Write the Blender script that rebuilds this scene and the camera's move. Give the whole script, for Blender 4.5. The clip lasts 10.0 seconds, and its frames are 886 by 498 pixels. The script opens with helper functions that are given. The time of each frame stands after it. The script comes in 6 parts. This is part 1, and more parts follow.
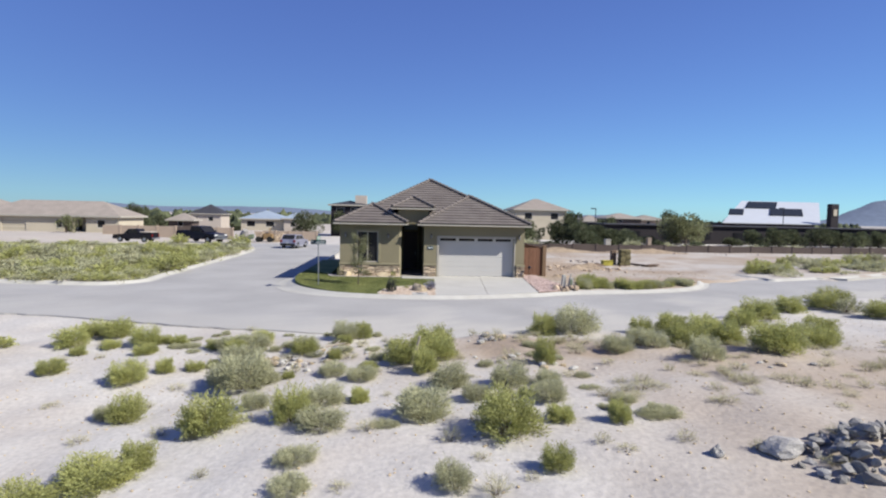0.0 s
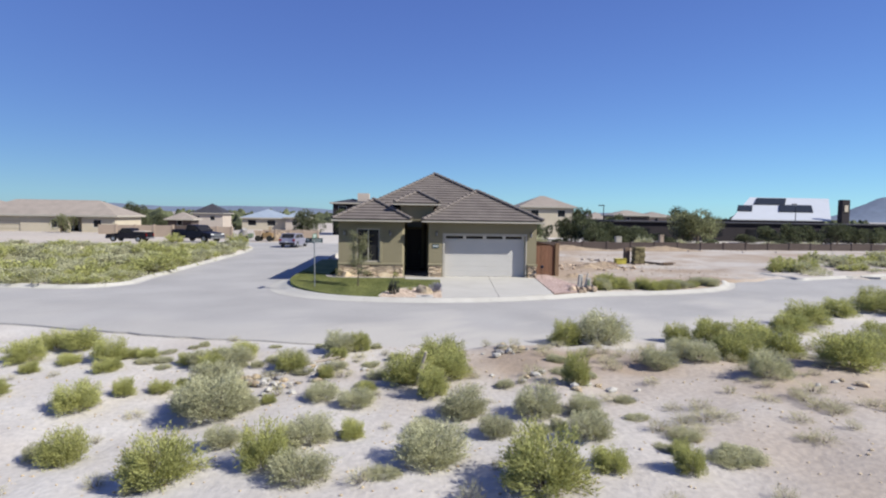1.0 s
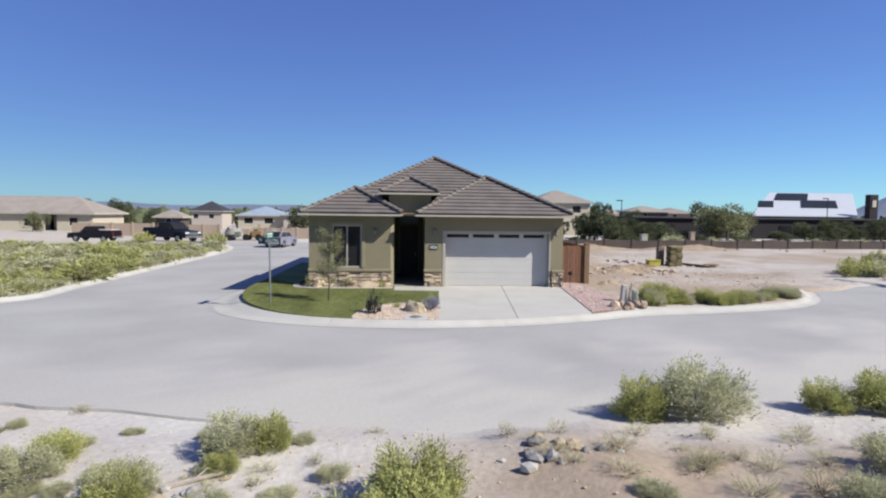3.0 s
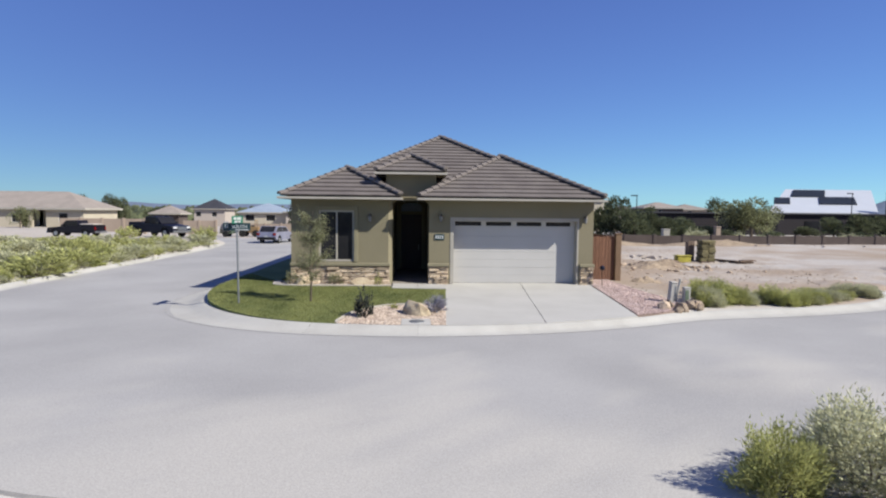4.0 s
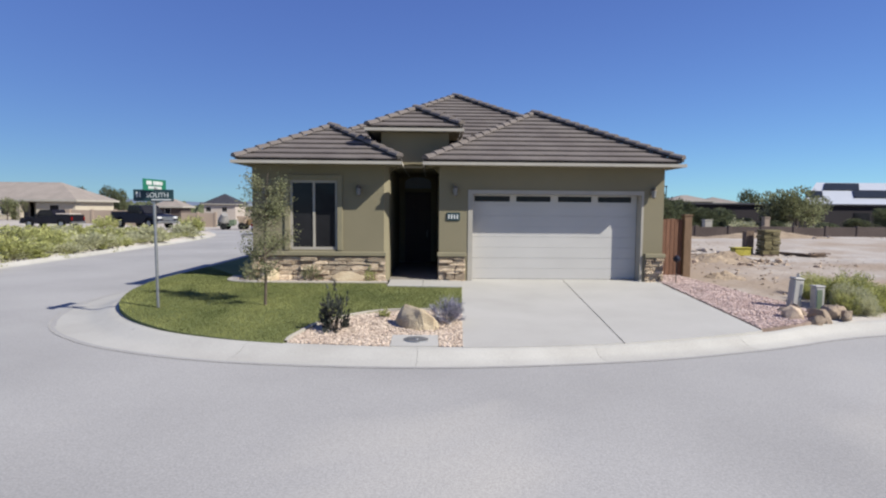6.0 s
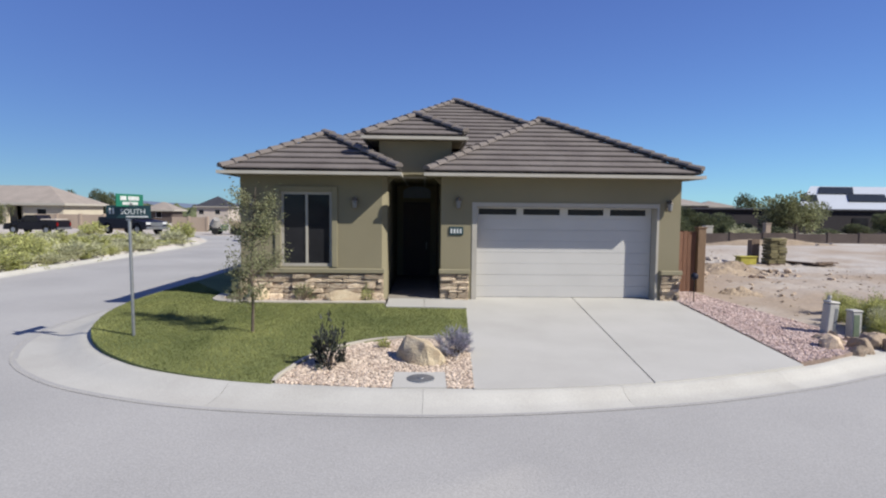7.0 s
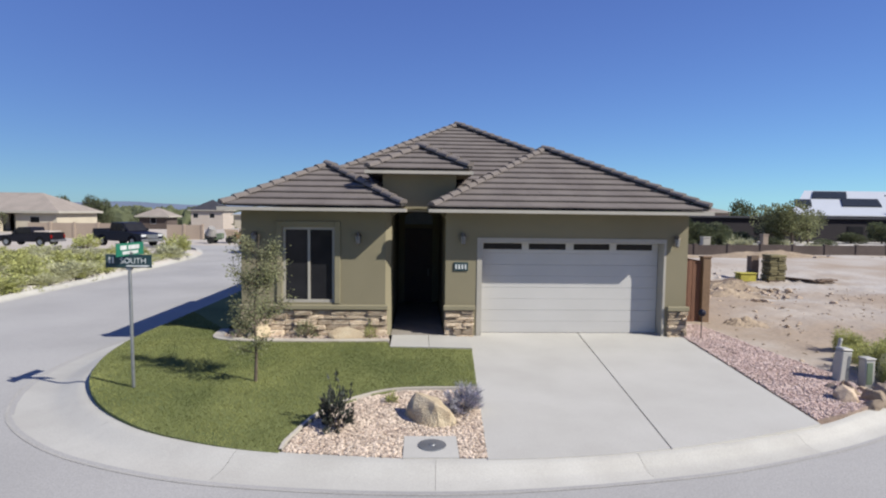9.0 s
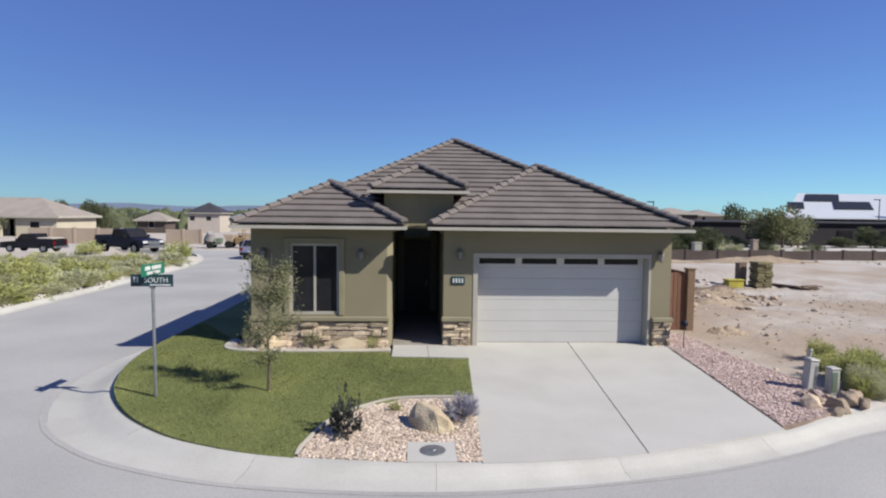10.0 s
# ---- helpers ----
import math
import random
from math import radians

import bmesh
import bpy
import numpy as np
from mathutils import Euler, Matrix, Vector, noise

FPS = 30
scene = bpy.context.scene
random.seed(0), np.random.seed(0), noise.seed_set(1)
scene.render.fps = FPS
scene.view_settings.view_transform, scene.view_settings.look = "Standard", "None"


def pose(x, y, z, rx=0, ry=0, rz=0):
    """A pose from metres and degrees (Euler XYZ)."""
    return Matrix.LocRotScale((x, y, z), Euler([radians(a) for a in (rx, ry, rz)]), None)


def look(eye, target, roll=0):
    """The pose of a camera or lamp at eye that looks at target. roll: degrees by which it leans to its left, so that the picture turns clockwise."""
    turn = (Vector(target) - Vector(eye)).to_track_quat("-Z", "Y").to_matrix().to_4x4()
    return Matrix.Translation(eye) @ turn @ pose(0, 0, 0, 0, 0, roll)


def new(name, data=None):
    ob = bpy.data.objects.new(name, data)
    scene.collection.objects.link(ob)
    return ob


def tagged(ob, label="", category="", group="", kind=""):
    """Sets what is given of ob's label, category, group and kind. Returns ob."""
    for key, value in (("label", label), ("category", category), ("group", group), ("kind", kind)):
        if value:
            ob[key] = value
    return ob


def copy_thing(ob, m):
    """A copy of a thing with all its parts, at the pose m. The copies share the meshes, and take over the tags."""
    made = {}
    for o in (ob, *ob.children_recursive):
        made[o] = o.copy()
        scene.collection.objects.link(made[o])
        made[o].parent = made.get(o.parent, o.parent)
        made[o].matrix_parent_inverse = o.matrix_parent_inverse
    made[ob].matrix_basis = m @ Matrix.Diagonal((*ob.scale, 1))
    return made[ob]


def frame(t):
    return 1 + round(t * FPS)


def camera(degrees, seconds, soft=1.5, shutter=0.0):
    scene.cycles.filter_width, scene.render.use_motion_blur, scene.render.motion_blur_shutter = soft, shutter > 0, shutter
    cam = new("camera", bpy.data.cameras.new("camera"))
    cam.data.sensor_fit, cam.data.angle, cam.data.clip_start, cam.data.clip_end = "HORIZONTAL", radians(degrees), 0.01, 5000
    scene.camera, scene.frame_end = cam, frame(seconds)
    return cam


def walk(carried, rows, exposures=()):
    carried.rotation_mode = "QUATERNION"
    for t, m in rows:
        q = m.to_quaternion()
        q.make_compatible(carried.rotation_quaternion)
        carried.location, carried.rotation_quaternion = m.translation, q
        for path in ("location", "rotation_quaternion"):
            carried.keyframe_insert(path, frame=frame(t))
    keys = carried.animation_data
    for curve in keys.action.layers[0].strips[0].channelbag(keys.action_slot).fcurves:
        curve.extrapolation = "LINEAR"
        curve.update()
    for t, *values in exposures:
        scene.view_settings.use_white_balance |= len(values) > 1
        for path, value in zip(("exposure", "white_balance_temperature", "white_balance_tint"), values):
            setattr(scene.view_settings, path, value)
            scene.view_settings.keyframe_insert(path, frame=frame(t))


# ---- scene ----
cam = camera(75.4, 10.0, soft=2.15)
PATH = [
    (0, (-3.001, -1.593, 3.79), (-2.838, 0.397, 3.675), 1.2),
    (0.5, (-3.056, -0.458, 3.635), (-2.904, 1.533, 3.517), 1.0),
    (1, (-2.941, 0.861, 3.636), (-2.791, 2.851, 3.516), 0.9),
    (1.5, (-2.705, 2.357, 3.695), (-2.564, 4.349, 3.573), 1.0),
    (2, (-2.477, 4.123, 3.761), (-2.337, 6.114, 3.634), 0.9),
    (2.5, (-2.22, 6.1, 3.62), (-2.086, 8.092, 3.493), 0.8),
    (4, (-1.805, 12.222, 2.765), (-1.707, 14.215, 2.635), 0.6),
    (4.5, (-1.732, 14.112, 2.345), (-1.645, 16.106, 2.215), 0.6),
    (5, (-1.807, 15.613, 1.968), (-1.748, 17.608, 1.837), 0.5),
    (6.3, (-1.471, 18.36, 2.072), (-1.426, 20.354, 1.93), 0.5),
    (6.5, (-1.606, 18.551, 2.121), (-1.547, 20.545, 1.988), 0.6),
    (7, (-1.702, 19.039, 2.322), (-1.637, 21.033, 2.189), 0.6),
    (7.5, (-1.79, 19.347, 2.522), (-1.723, 21.341, 2.389), 0.6),
    (8, (-1.854, 19.485, 2.734), (-1.782, 21.48, 2.602), 0.7),
    (8.5, (-1.908, 19.498, 2.963), (-1.829, 21.492, 2.833), 0.7),
    (9, (-1.952, 19.334, 3.198), (-1.869, 21.328, 3.069), 0.7),
    (9.5, (-1.995, 18.981, 3.406), (-1.907, 20.975, 3.28), 0.7),
    (10, (-2.053, 18.453, 3.623), (-1.956, 20.447, 3.499), 0.7),
]
walk(cam, [(t, look(eye, target, roll)) for t, eye, target, roll in PATH],
     [(0, 0.66, 6250, 8), (2.5, 0.66, 6250, 8), (5, 0.58, 6250, 8), (10, 0.58, 6250, 8)])

# ---- world and sun ----
SUN_AZ, SUN_EL = math.atan2(1.07, -0.57), math.atan2(1.0, math.hypot(1.07, 0.57))
world = bpy.data.worlds.new("sky_world")
scene.world = world
world.use_nodes = True
wn = world.node_tree
sky = wn.nodes.new("ShaderNodeTexSky")
sky.sky_type = "NISHITA"
sky.sun_disc = False
sky.sun_elevation = SUN_EL
sky.sun_rotation = -SUN_AZ
sky.altitude = 1500
sky.air_density, sky.dust_density, sky.ozone_density = 1.0, 0.35, 4.5
bg = wn.nodes["Background"]
bg.inputs["Strength"].default_value = 0.0985
deep = wn.nodes.new("ShaderNodeHueSaturation")
deep.inputs["Hue"].default_value, deep.inputs["Saturation"].default_value = 0.512, 1.2
even = wn.nodes.new("ShaderNodeGamma")
even.inputs["Gamma"].default_value = 0.72
wn.links.new(sky.outputs[0], even.inputs["Color"])
wn.links.new(even.outputs[0], deep.inputs["Color"])
tint = wn.nodes.new("ShaderNodeMix")
tint.data_type, tint.blend_type = "RGBA", "MULTIPLY"
tint.inputs["Factor"].default_value = 1.0
tint.inputs["B"].default_value = (0.70, 0.975, 1.25, 1)
wn.links.new(deep.outputs[0], tint.inputs["A"])
parts_, whole = wn.nodes.new("ShaderNodeSeparateColor"), wn.nodes.new("ShaderNodeCombineColor")
wn.links.new(tint.outputs["Result"], parts_.inputs[0])
for k, (gain, power) in enumerate(((1.15, 0.77), (0.985, 1.0), (1.32, 0.8))):
    bend, lift = wn.nodes.new("ShaderNodeMath"), wn.nodes.new("ShaderNodeMath")
    bend.operation, lift.operation = "POWER", "MULTIPLY"
    bend.inputs[1].default_value, lift.inputs[1].default_value = power, gain
    wn.links.new(parts_.outputs[k], bend.inputs[0])
    wn.links.new(bend.outputs[0], lift.inputs[0])
    wn.links.new(lift.outputs[0], whole.inputs[k])
wn.links.new(whole.outputs[0], bg.inputs["Color"])

sun = new("sun", bpy.data.lights.new("sun", "SUN"))
sun.data.energy, sun.data.angle, sun.data.color = 5.0, radians(0.53), (1.0, 0.935, 0.82)
sun.matrix_basis = look((60, -30, 55), (60 - 1.07, -30 + 0.57, 55 - 1.0))


# ---- materials ----
def mat(name, col, col2=None, rough=0.8, scale=4.0, fine=60.0, bump=0.25, metal=0.0, spec=0.3, rand=0.0, island=0.0, wear=0.35, trans=0.0, stretch=(1, 1, 1), dist=0.01, leaf=0.0, second=None):
    """A surface of two colours mixed by coarse and fine noise, with a fine relief."""
    m = bpy.data.materials.new(name)
    m.use_nodes = True
    t, n = m.node_tree, m.node_tree.nodes
    p = n["Principled BSDF"]
    co = n.new("ShaderNodeTexCoord")
    mp = n.new("ShaderNodeMapping")
    mp.inputs["Scale"].default_value = stretch
    t.links.new(co.outputs["Object"], mp.inputs[0])
    a, b = n.new("ShaderNodeTexNoise"), n.new("ShaderNodeTexNoise")
    for k, s, d in ((a, scale, 5), (b, fine, 3)):
        k.inputs["Scale"].default_value, k.inputs["Detail"].default_value = s, d
        t.links.new(mp.outputs[0], k.inputs["Vector"])
    mix = n.new("ShaderNodeMix")
    mix.data_type = "RGBA"
    c2 = col2 or tuple(c * 0.7 for c in col)
    mix.inputs["A"].default_value, mix.inputs["B"].default_value = (*col, 1), (*c2, 1)
    ramp = n.new("ShaderNodeMapRange")
    ramp.inputs["From Min"].default_value, ramp.inputs["From Max"].default_value = 0.35, 0.68
    t.links.new(a.outputs[0], ramp.inputs[0])
    t.links.new(ramp.outputs[0], mix.inputs["Factor"])
    hsv = n.new("ShaderNodeHueSaturation")
    colour = mix.outputs["Result"]
    if second:
        at, m2 = n.new("ShaderNodeAttribute"), n.new("ShaderNodeMix")
        at.attribute_name, m2.data_type = second[0], "RGBA"
        m2.inputs["B"].default_value = (*second[1], 1)
        t.links.new(colour, m2.inputs["A"])
        t.links.new(at.outputs["Fac"], m2.inputs["Factor"])
        colour = m2.outputs["Result"]
    t.links.new(colour, hsv.inputs["Color"])
    val = n.new("ShaderNodeMapRange")
    val.inputs["From Min"].default_value, val.inputs["From Max"].default_value = 0.3, 0.7
    val.inputs["To Min"].default_value, val.inputs["To Max"].default_value = 1 - wear, 1 + wear
    t.links.new(b.outputs[0], val.inputs[0])
    last = val.outputs[0]
    for amount, kind, out in ((rand, "ShaderNodeObjectInfo", "Random"), (island, "ShaderNodeNewGeometry", "Random Per Island")):
        if amount:
            src = n.new(kind)
            r = n.new("ShaderNodeMapRange")
            r.inputs["To Min"].default_value, r.inputs["To Max"].default_value = 1 - amount, 1 + amount
            t.links.new(src.outputs[out], r.inputs[0])
            mul = n.new("ShaderNodeMath")
            mul.operation = "MULTIPLY"
            t.links.new(last, mul.inputs[0])
            t.links.new(r.outputs[0], mul.inputs[1])
            last = mul.outputs[0]
    t.links.new(last, hsv.inputs["Value"])
    t.links.new(hsv.outputs[0], p.inputs["Base Color"])
    p.inputs["Roughness"].default_value, p.inputs["Metallic"].default_value = rough, metal
    p.inputs["Specular IOR Level"].default_value = spec
    if trans:
        p.inputs["Transmission Weight"].default_value = trans
    if bump:
        bp = n.new("ShaderNodeBump")
        bp.inputs["Strength"].default_value, bp.inputs["Distance"].default_value = bump, dist
        t.links.new(b.outputs[0], bp.inputs["Height"])
        t.links.new(bp.outputs[0], p.inputs["Normal"])
    if leaf:
        tr, mx = n.new("ShaderNodeBsdfTranslucent"), n.new("ShaderNodeMixShader")
        t.links.new(hsv.outputs[0], tr.inputs["Color"])
        mx.inputs["Fac"].default_value = leaf
        t.links.new(p.outputs[0], mx.inputs[1])
        t.links.new(tr.outputs[0], mx.inputs[2])
        t.links.new(mx.outputs[0], n["Material Output"].inputs["Surface"])
    return m


M_SAND = mat("sandy_desert_soil", (0.437, 0.415, 0.39), (0.401, 0.367, 0.334), 0.95, 0.45, 9.0, 0.4, wear=0.1, dist=0.04, second=("soil", (0.285, 0.226, 0.172)))
M_ASPHALT = mat("aged_grey_asphalt", (0.325, 0.315, 0.305), (0.27, 0.262, 0.255), 0.9, 0.25, 45.0, 0.5, wear=0.13, dist=0.006, second=("dust", (0.385, 0.365, 0.335)))
M_CONCRETE = mat("broom_finished_concrete", (0.393, 0.379, 0.353), (0.356, 0.342, 0.316), 0.85, 0.8, 70.0, 0.3, wear=0.07, dist=0.004, rand=0.03)
M_KERB = mat("kerb_concrete", (0.393, 0.379, 0.349), (0.349, 0.334, 0.305), 0.88, 1.2, 60.0, 0.3, wear=0.1, dist=0.004, rand=0.04)
M_STUCCO = mat("olive_tan_stucco", (0.208, 0.183, 0.12), (0.19, 0.167, 0.108), 0.95, 0.7, 90.0, 0.6, wear=0.08, dist=0.006)
M_FASCIA = mat("cream_painted_fascia", (0.36, 0.335, 0.29), (0.32, 0.295, 0.255), 0.55, 1.5, 40.0, 0.1, wear=0.05)
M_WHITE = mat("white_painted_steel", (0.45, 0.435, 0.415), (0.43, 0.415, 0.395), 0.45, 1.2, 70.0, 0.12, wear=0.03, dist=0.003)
M_TILE = mat("brown_concrete_roof_tile", (0.152, 0.132, 0.122), (0.122, 0.104, 0.098), 0.85, 1.2, 45.0, 0.5, wear=0.14, island=0.025, rand=0.05, dist=0.006)
M_STONE = mat("stacked_ledge_stone", (0.56, 0.47, 0.35), (0.29, 0.195, 0.125), 0.9, 2.0, 35.0, 0.8, wear=0.2, rand=0.42, dist=0.02)
M_CAP = mat("tan_sill_band", (0.228, 0.202, 0.132), (0.206, 0.184, 0.121), 0.92, 1.5, 70.0, 0.4, wear=0.08)
M_DARK = mat("dark_strip_colour", (0.0441, 0.0404, 0.0367), None, 0.95, 1.0, 30.0, 0.1)
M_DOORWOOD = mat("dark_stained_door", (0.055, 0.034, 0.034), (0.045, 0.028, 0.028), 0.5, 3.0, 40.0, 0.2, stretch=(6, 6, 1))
M_BLACK = mat("black_metal", (0.0221, 0.0221, 0.0243), None, 0.45, 4.0, 60.0, 0.1, metal=0.4)
M_PANE = mat("tinted_window_glass", (0.0206, 0.0206, 0.0235), None, 0.12, 1.0, 5.0, 0.0, spec=0.16, wear=0.05)
M_BRONZE = mat("weathered_bronze", (0.12, 0.10, 0.08), (0.2, 0.175, 0.145), 0.6, 8.0, 60.0, 0.2, metal=0.3, wear=0.2)
M_LAMPGLASS = mat("frosted_lamp_glass", (0.20, 0.195, 0.19), (0.15, 0.15, 0.15), 0.3, 3.0, 30.0, 0.05)
M_STEEL = mat("galvanised_steel", (0.279, 0.287, 0.294), (0.221, 0.228, 0.235), 0.45, 6.0, 50.0, 0.1, metal=0.7, wear=0.12)
M_GREEN = mat("green_street_sign", (0.0221, 0.147, 0.0955), (0.0184, 0.125, 0.0809), 0.4, 3.0, 40.0, 0.05, wear=0.05)
M_DKSIGN = mat("dark_teal_street_sign", (0.0184, 0.0441, 0.0515), (0.0147, 0.0367, 0.0441), 0.4, 3.0, 40.0, 0.05, wear=0.05)
M_LETTER = mat("white_reflective_lettering", (0.551, 0.566, 0.559), None, 0.5, 5.0, 40.0, 0.0, wear=0.05)
M_LAWN = mat("mown_lawn_turf", (0.15, 0.166, 0.058), (0.094, 0.113, 0.038), 0.95, 0.6, 25.0, 0.4, wear=0.15, dist=0.02)
M_BLADE = mat("grass_blades", (0.25, 0.258, 0.092), (0.12, 0.138, 0.046), 0.8, 0.9, 6.0, 0.0, wear=0.15, island=0.16, leaf=0.3, stretch=(1.0, 0.4, 1))
M_GRAVEL = mat("pink_tan_gravel", (0.455, 0.355, 0.32), (0.375, 0.275, 0.245), 0.9, 3.0, 50.0, 0.4, wear=0.12, island=0.32)
M_GRAVELTAN = mat("tan_grey_gravel", (0.47, 0.385, 0.31), (0.375, 0.295, 0.235), 0.9, 3.0, 50.0, 0.4, wear=0.12, island=0.4)
M_GRAVELBED = mat("gravel_bed_soil", (0.27, 0.205, 0.165), (0.21, 0.155, 0.125), 0.95, 3.0, 30.0, 0.6, wear=0.2)
M_BOULDER = mat("tan_sandstone", (0.441, 0.367, 0.257), (0.345, 0.265, 0.173), 0.9, 3.0, 25.0, 0.8, wear=0.15, dist=0.03, rand=0.1)
M_ROCK = mat("grey_broken_rock", (0.294, 0.279, 0.265), (0.206, 0.198, 0.191), 0.9, 3.0, 25.0, 0.7, wear=0.2, dist=0.02, rand=0.35)
M_RABBIT = mat("yellow_green_rabbitbrush", (0.41, 0.41, 0.155), (0.335, 0.35, 0.135), 0.85, 1.6, 14.0, 0.0, wear=0.15, island=0.3, rand=0.12, leaf=0.4)
M_SAGE = mat("grey_green_sagebrush", (0.455, 0.445, 0.285), (0.375, 0.375, 0.235), 0.9, 1.6, 14.0, 0.0, wear=0.15, island=0.3, rand=0.12, leaf=0.4)
M_DRYGRASS = mat("dry_straw_grass", (0.47, 0.434, 0.279), (0.397, 0.382, 0.228), 0.9, 2.0, 14.0, 0.0, wear=0.15, island=0.3, rand=0.15, leaf=0.35)
M_TWIG = mat("grey_brown_twigs", (0.118, 0.0919, 0.0698), None, 0.9, 4.0, 30.0, 0.2)
M_LEAF = mat("young_tree_leaf", (0.225, 0.225, 0.125), (0.17, 0.18, 0.09), 0.75, 2.0, 14.0, 0.0, wear=0.15, island=0.35, leaf=0.4)
M_PURPLE = mat("dark_green_shrub_leaf", (0.0551, 0.0662, 0.0478), (0.0367, 0.0331, 0.0367), 0.6, 4.0, 20.0, 0.0, wear=0.2, island=0.45, leaf=0.25)
M_LAVENDER = mat("grey_violet_lavender", (0.338, 0.316, 0.404), (0.265, 0.272, 0.265), 0.85, 4.0, 20.0, 0.0, wear=0.2, island=0.3, leaf=0.3)
M_FARTREE = mat("juniper_foliage", (0.115, 0.128, 0.068), (0.08, 0.092, 0.05), 0.9, 0.5, 5.0, 0.0, wear=0.2, island=0.35, rand=0.2, leaf=0.3)
M_FENCEWOOD = mat("red_brown_fence_board", (0.19, 0.098, 0.062), (0.14, 0.072, 0.048), 0.85, 3.0, 30.0, 0.4, wear=0.2, stretch=(6, 6, 1), rand=0.15)
M_POSTWOOD = mat("tan_fence_post", (0.19, 0.125, 0.08), (0.15, 0.098, 0.062), 0.85, 3.0, 30.0, 0.3, stretch=(6, 6, 1))
M_BLOCKWALL = mat("brown_block_wall", (0.095, 0.074, 0.066), (0.075, 0.058, 0.052), 0.95, 0.6, 12.0, 0.5, wear=0.15, dist=0.02)
M_TANWALL = mat("tan_garden_wall", (0.33, 0.262, 0.205), (0.29, 0.228, 0.178), 0.95, 0.5, 10.0, 0.4, wear=0.1, dist=0.02)
M_FARSTUCCO = mat("beige_stucco_far", (0.43, 0.38, 0.30), (0.39, 0.345, 0.27), 0.95, 0.5, 12.0, 0.3, wear=0.06)
M_FARWHITE = mat("pale_stucco_far", (0.397, 0.345, 0.301), (0.367, 0.316, 0.276), 0.95, 0.5, 12.0, 0.3, wear=0.06)
M_FARROOF = mat("tan_shingle_roof", (0.25, 0.216, 0.19), (0.21, 0.182, 0.16), 0.9, 0.8, 10.0, 0.4, wear=0.12, rand=0.06)
M_DARKROOF = mat("dark_grey_roof", (0.0404, 0.0404, 0.05), (0.0309, 0.0309, 0.0382), 0.85, 0.8, 10.0, 0.4, wear=0.12)
M_BLUEROOF = mat("blue_grey_metal_roof", (0.265, 0.309, 0.367), (0.228, 0.272, 0.331), 0.5, 0.8, 10.0, 0.1, wear=0.06)
M_WHITEROOF = mat("white_metal_roof", (0.441, 0.456, 0.478), (0.412, 0.426, 0.448), 0.45, 0.3, 8.0, 0.1, wear=0.04)
M_MAROON = mat("dark_maroon_siding", (0.020, 0.016, 0.020), (0.015, 0.012, 0.015), 0.8, 0.3, 8.0, 0.2, wear=0.15)
M_PANEL = mat("dark_blue_solar_panel", (0.0162, 0.0206, 0.0309), None, 0.7, 0.5, 8.0, 0.0, spec=0.12, wear=0.1)
# distance haze is mixed into the mountains' blue base colour
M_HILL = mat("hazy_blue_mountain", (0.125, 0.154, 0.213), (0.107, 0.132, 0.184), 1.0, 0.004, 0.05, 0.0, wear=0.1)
M_NAVY = mat("dark_navy_car_paint", (0.00735, 0.00809, 0.0206), None, 0.45, 1.0, 30.0, 0.0, spec=0.25, wear=0.05)
M_BLACKPAINT = mat("black_car_paint", (0.0103, 0.00882, 0.0132), None, 0.45, 1.0, 30.0, 0.0, spec=0.25, wear=0.05)
M_SILVERBLUE = mat("silver_blue_car_paint", (0.265, 0.265, 0.338), None, 0.35, 1.0, 30.0, 0.0, metal=0.25, spec=0.5, wear=0.05)
M_TYRE = mat("tyre_rubber", (0.0147, 0.0147, 0.0147), None, 0.9, 5.0, 40.0, 0.2)
M_RIM = mat("alloy_rim", (0.367, 0.367, 0.382), None, 0.35, 3.0, 30.0, 0.0, metal=0.8)
M_LAMPWHITE = mat("clear_headlight", (0.551, 0.559, 0.573), None, 0.15, 3.0, 30.0, 0.0, spec=0.6)
M_RED = mat("red_tail_light", (0.184, 0.00735, 0.00735), None, 0.2, 3.0, 30.0, 0.0)
M_CHALK = mat("whitish_plastic_pedestal", (0.382, 0.367, 0.338), (0.338, 0.323, 0.294), 0.6, 3.0, 30.0, 0.1, wear=0.08)
M_BOXGREEN = mat("green_utility_box_paint", (0.13, 0.165, 0.11), (0.11, 0.14, 0.095), 0.5, 3.0, 30.0, 0.1, wear=0.08)
M_PALLETBLOCK = mat("stacked_tan_olive_stone", (0.176, 0.151, 0.0772), (0.11, 0.0955, 0.0515), 0.9, 3.0, 20.0, 0.5, wear=0.2, rand=0.3)
M_YELLOW = mat("yellow_plastic", (0.404, 0.353, 0.0588), None, 0.6, 3.0, 20.0, 0.1)
M_LUMBER = mat("weathered_lumber", (0.191, 0.14, 0.103), (0.132, 0.0955, 0.0735), 0.9, 3.0, 20.0, 0.3, stretch=(1, 6, 6), rand=0.25)
M_DIRT = mat("tan_excavated_dirt", (0.30, 0.236, 0.17), (0.215, 0.166, 0.12), 0.95, 0.8, 12.0, 0.7, wear=0.18, dist=0.05)
M_EDGE = mat("pale_edging_concrete", (0.404, 0.367, 0.316), (0.345, 0.309, 0.265), 0.9, 2.0, 50.0, 0.4, wear=0.1, dist=0.004)
M_CLOD = mat("brown_earth_clod", (0.36, 0.285, 0.215), (0.27, 0.205, 0.15), 0.95, 3.0, 25.0, 0.7, wear=0.2, dist=0.02, rand=0.25, island=0.2)
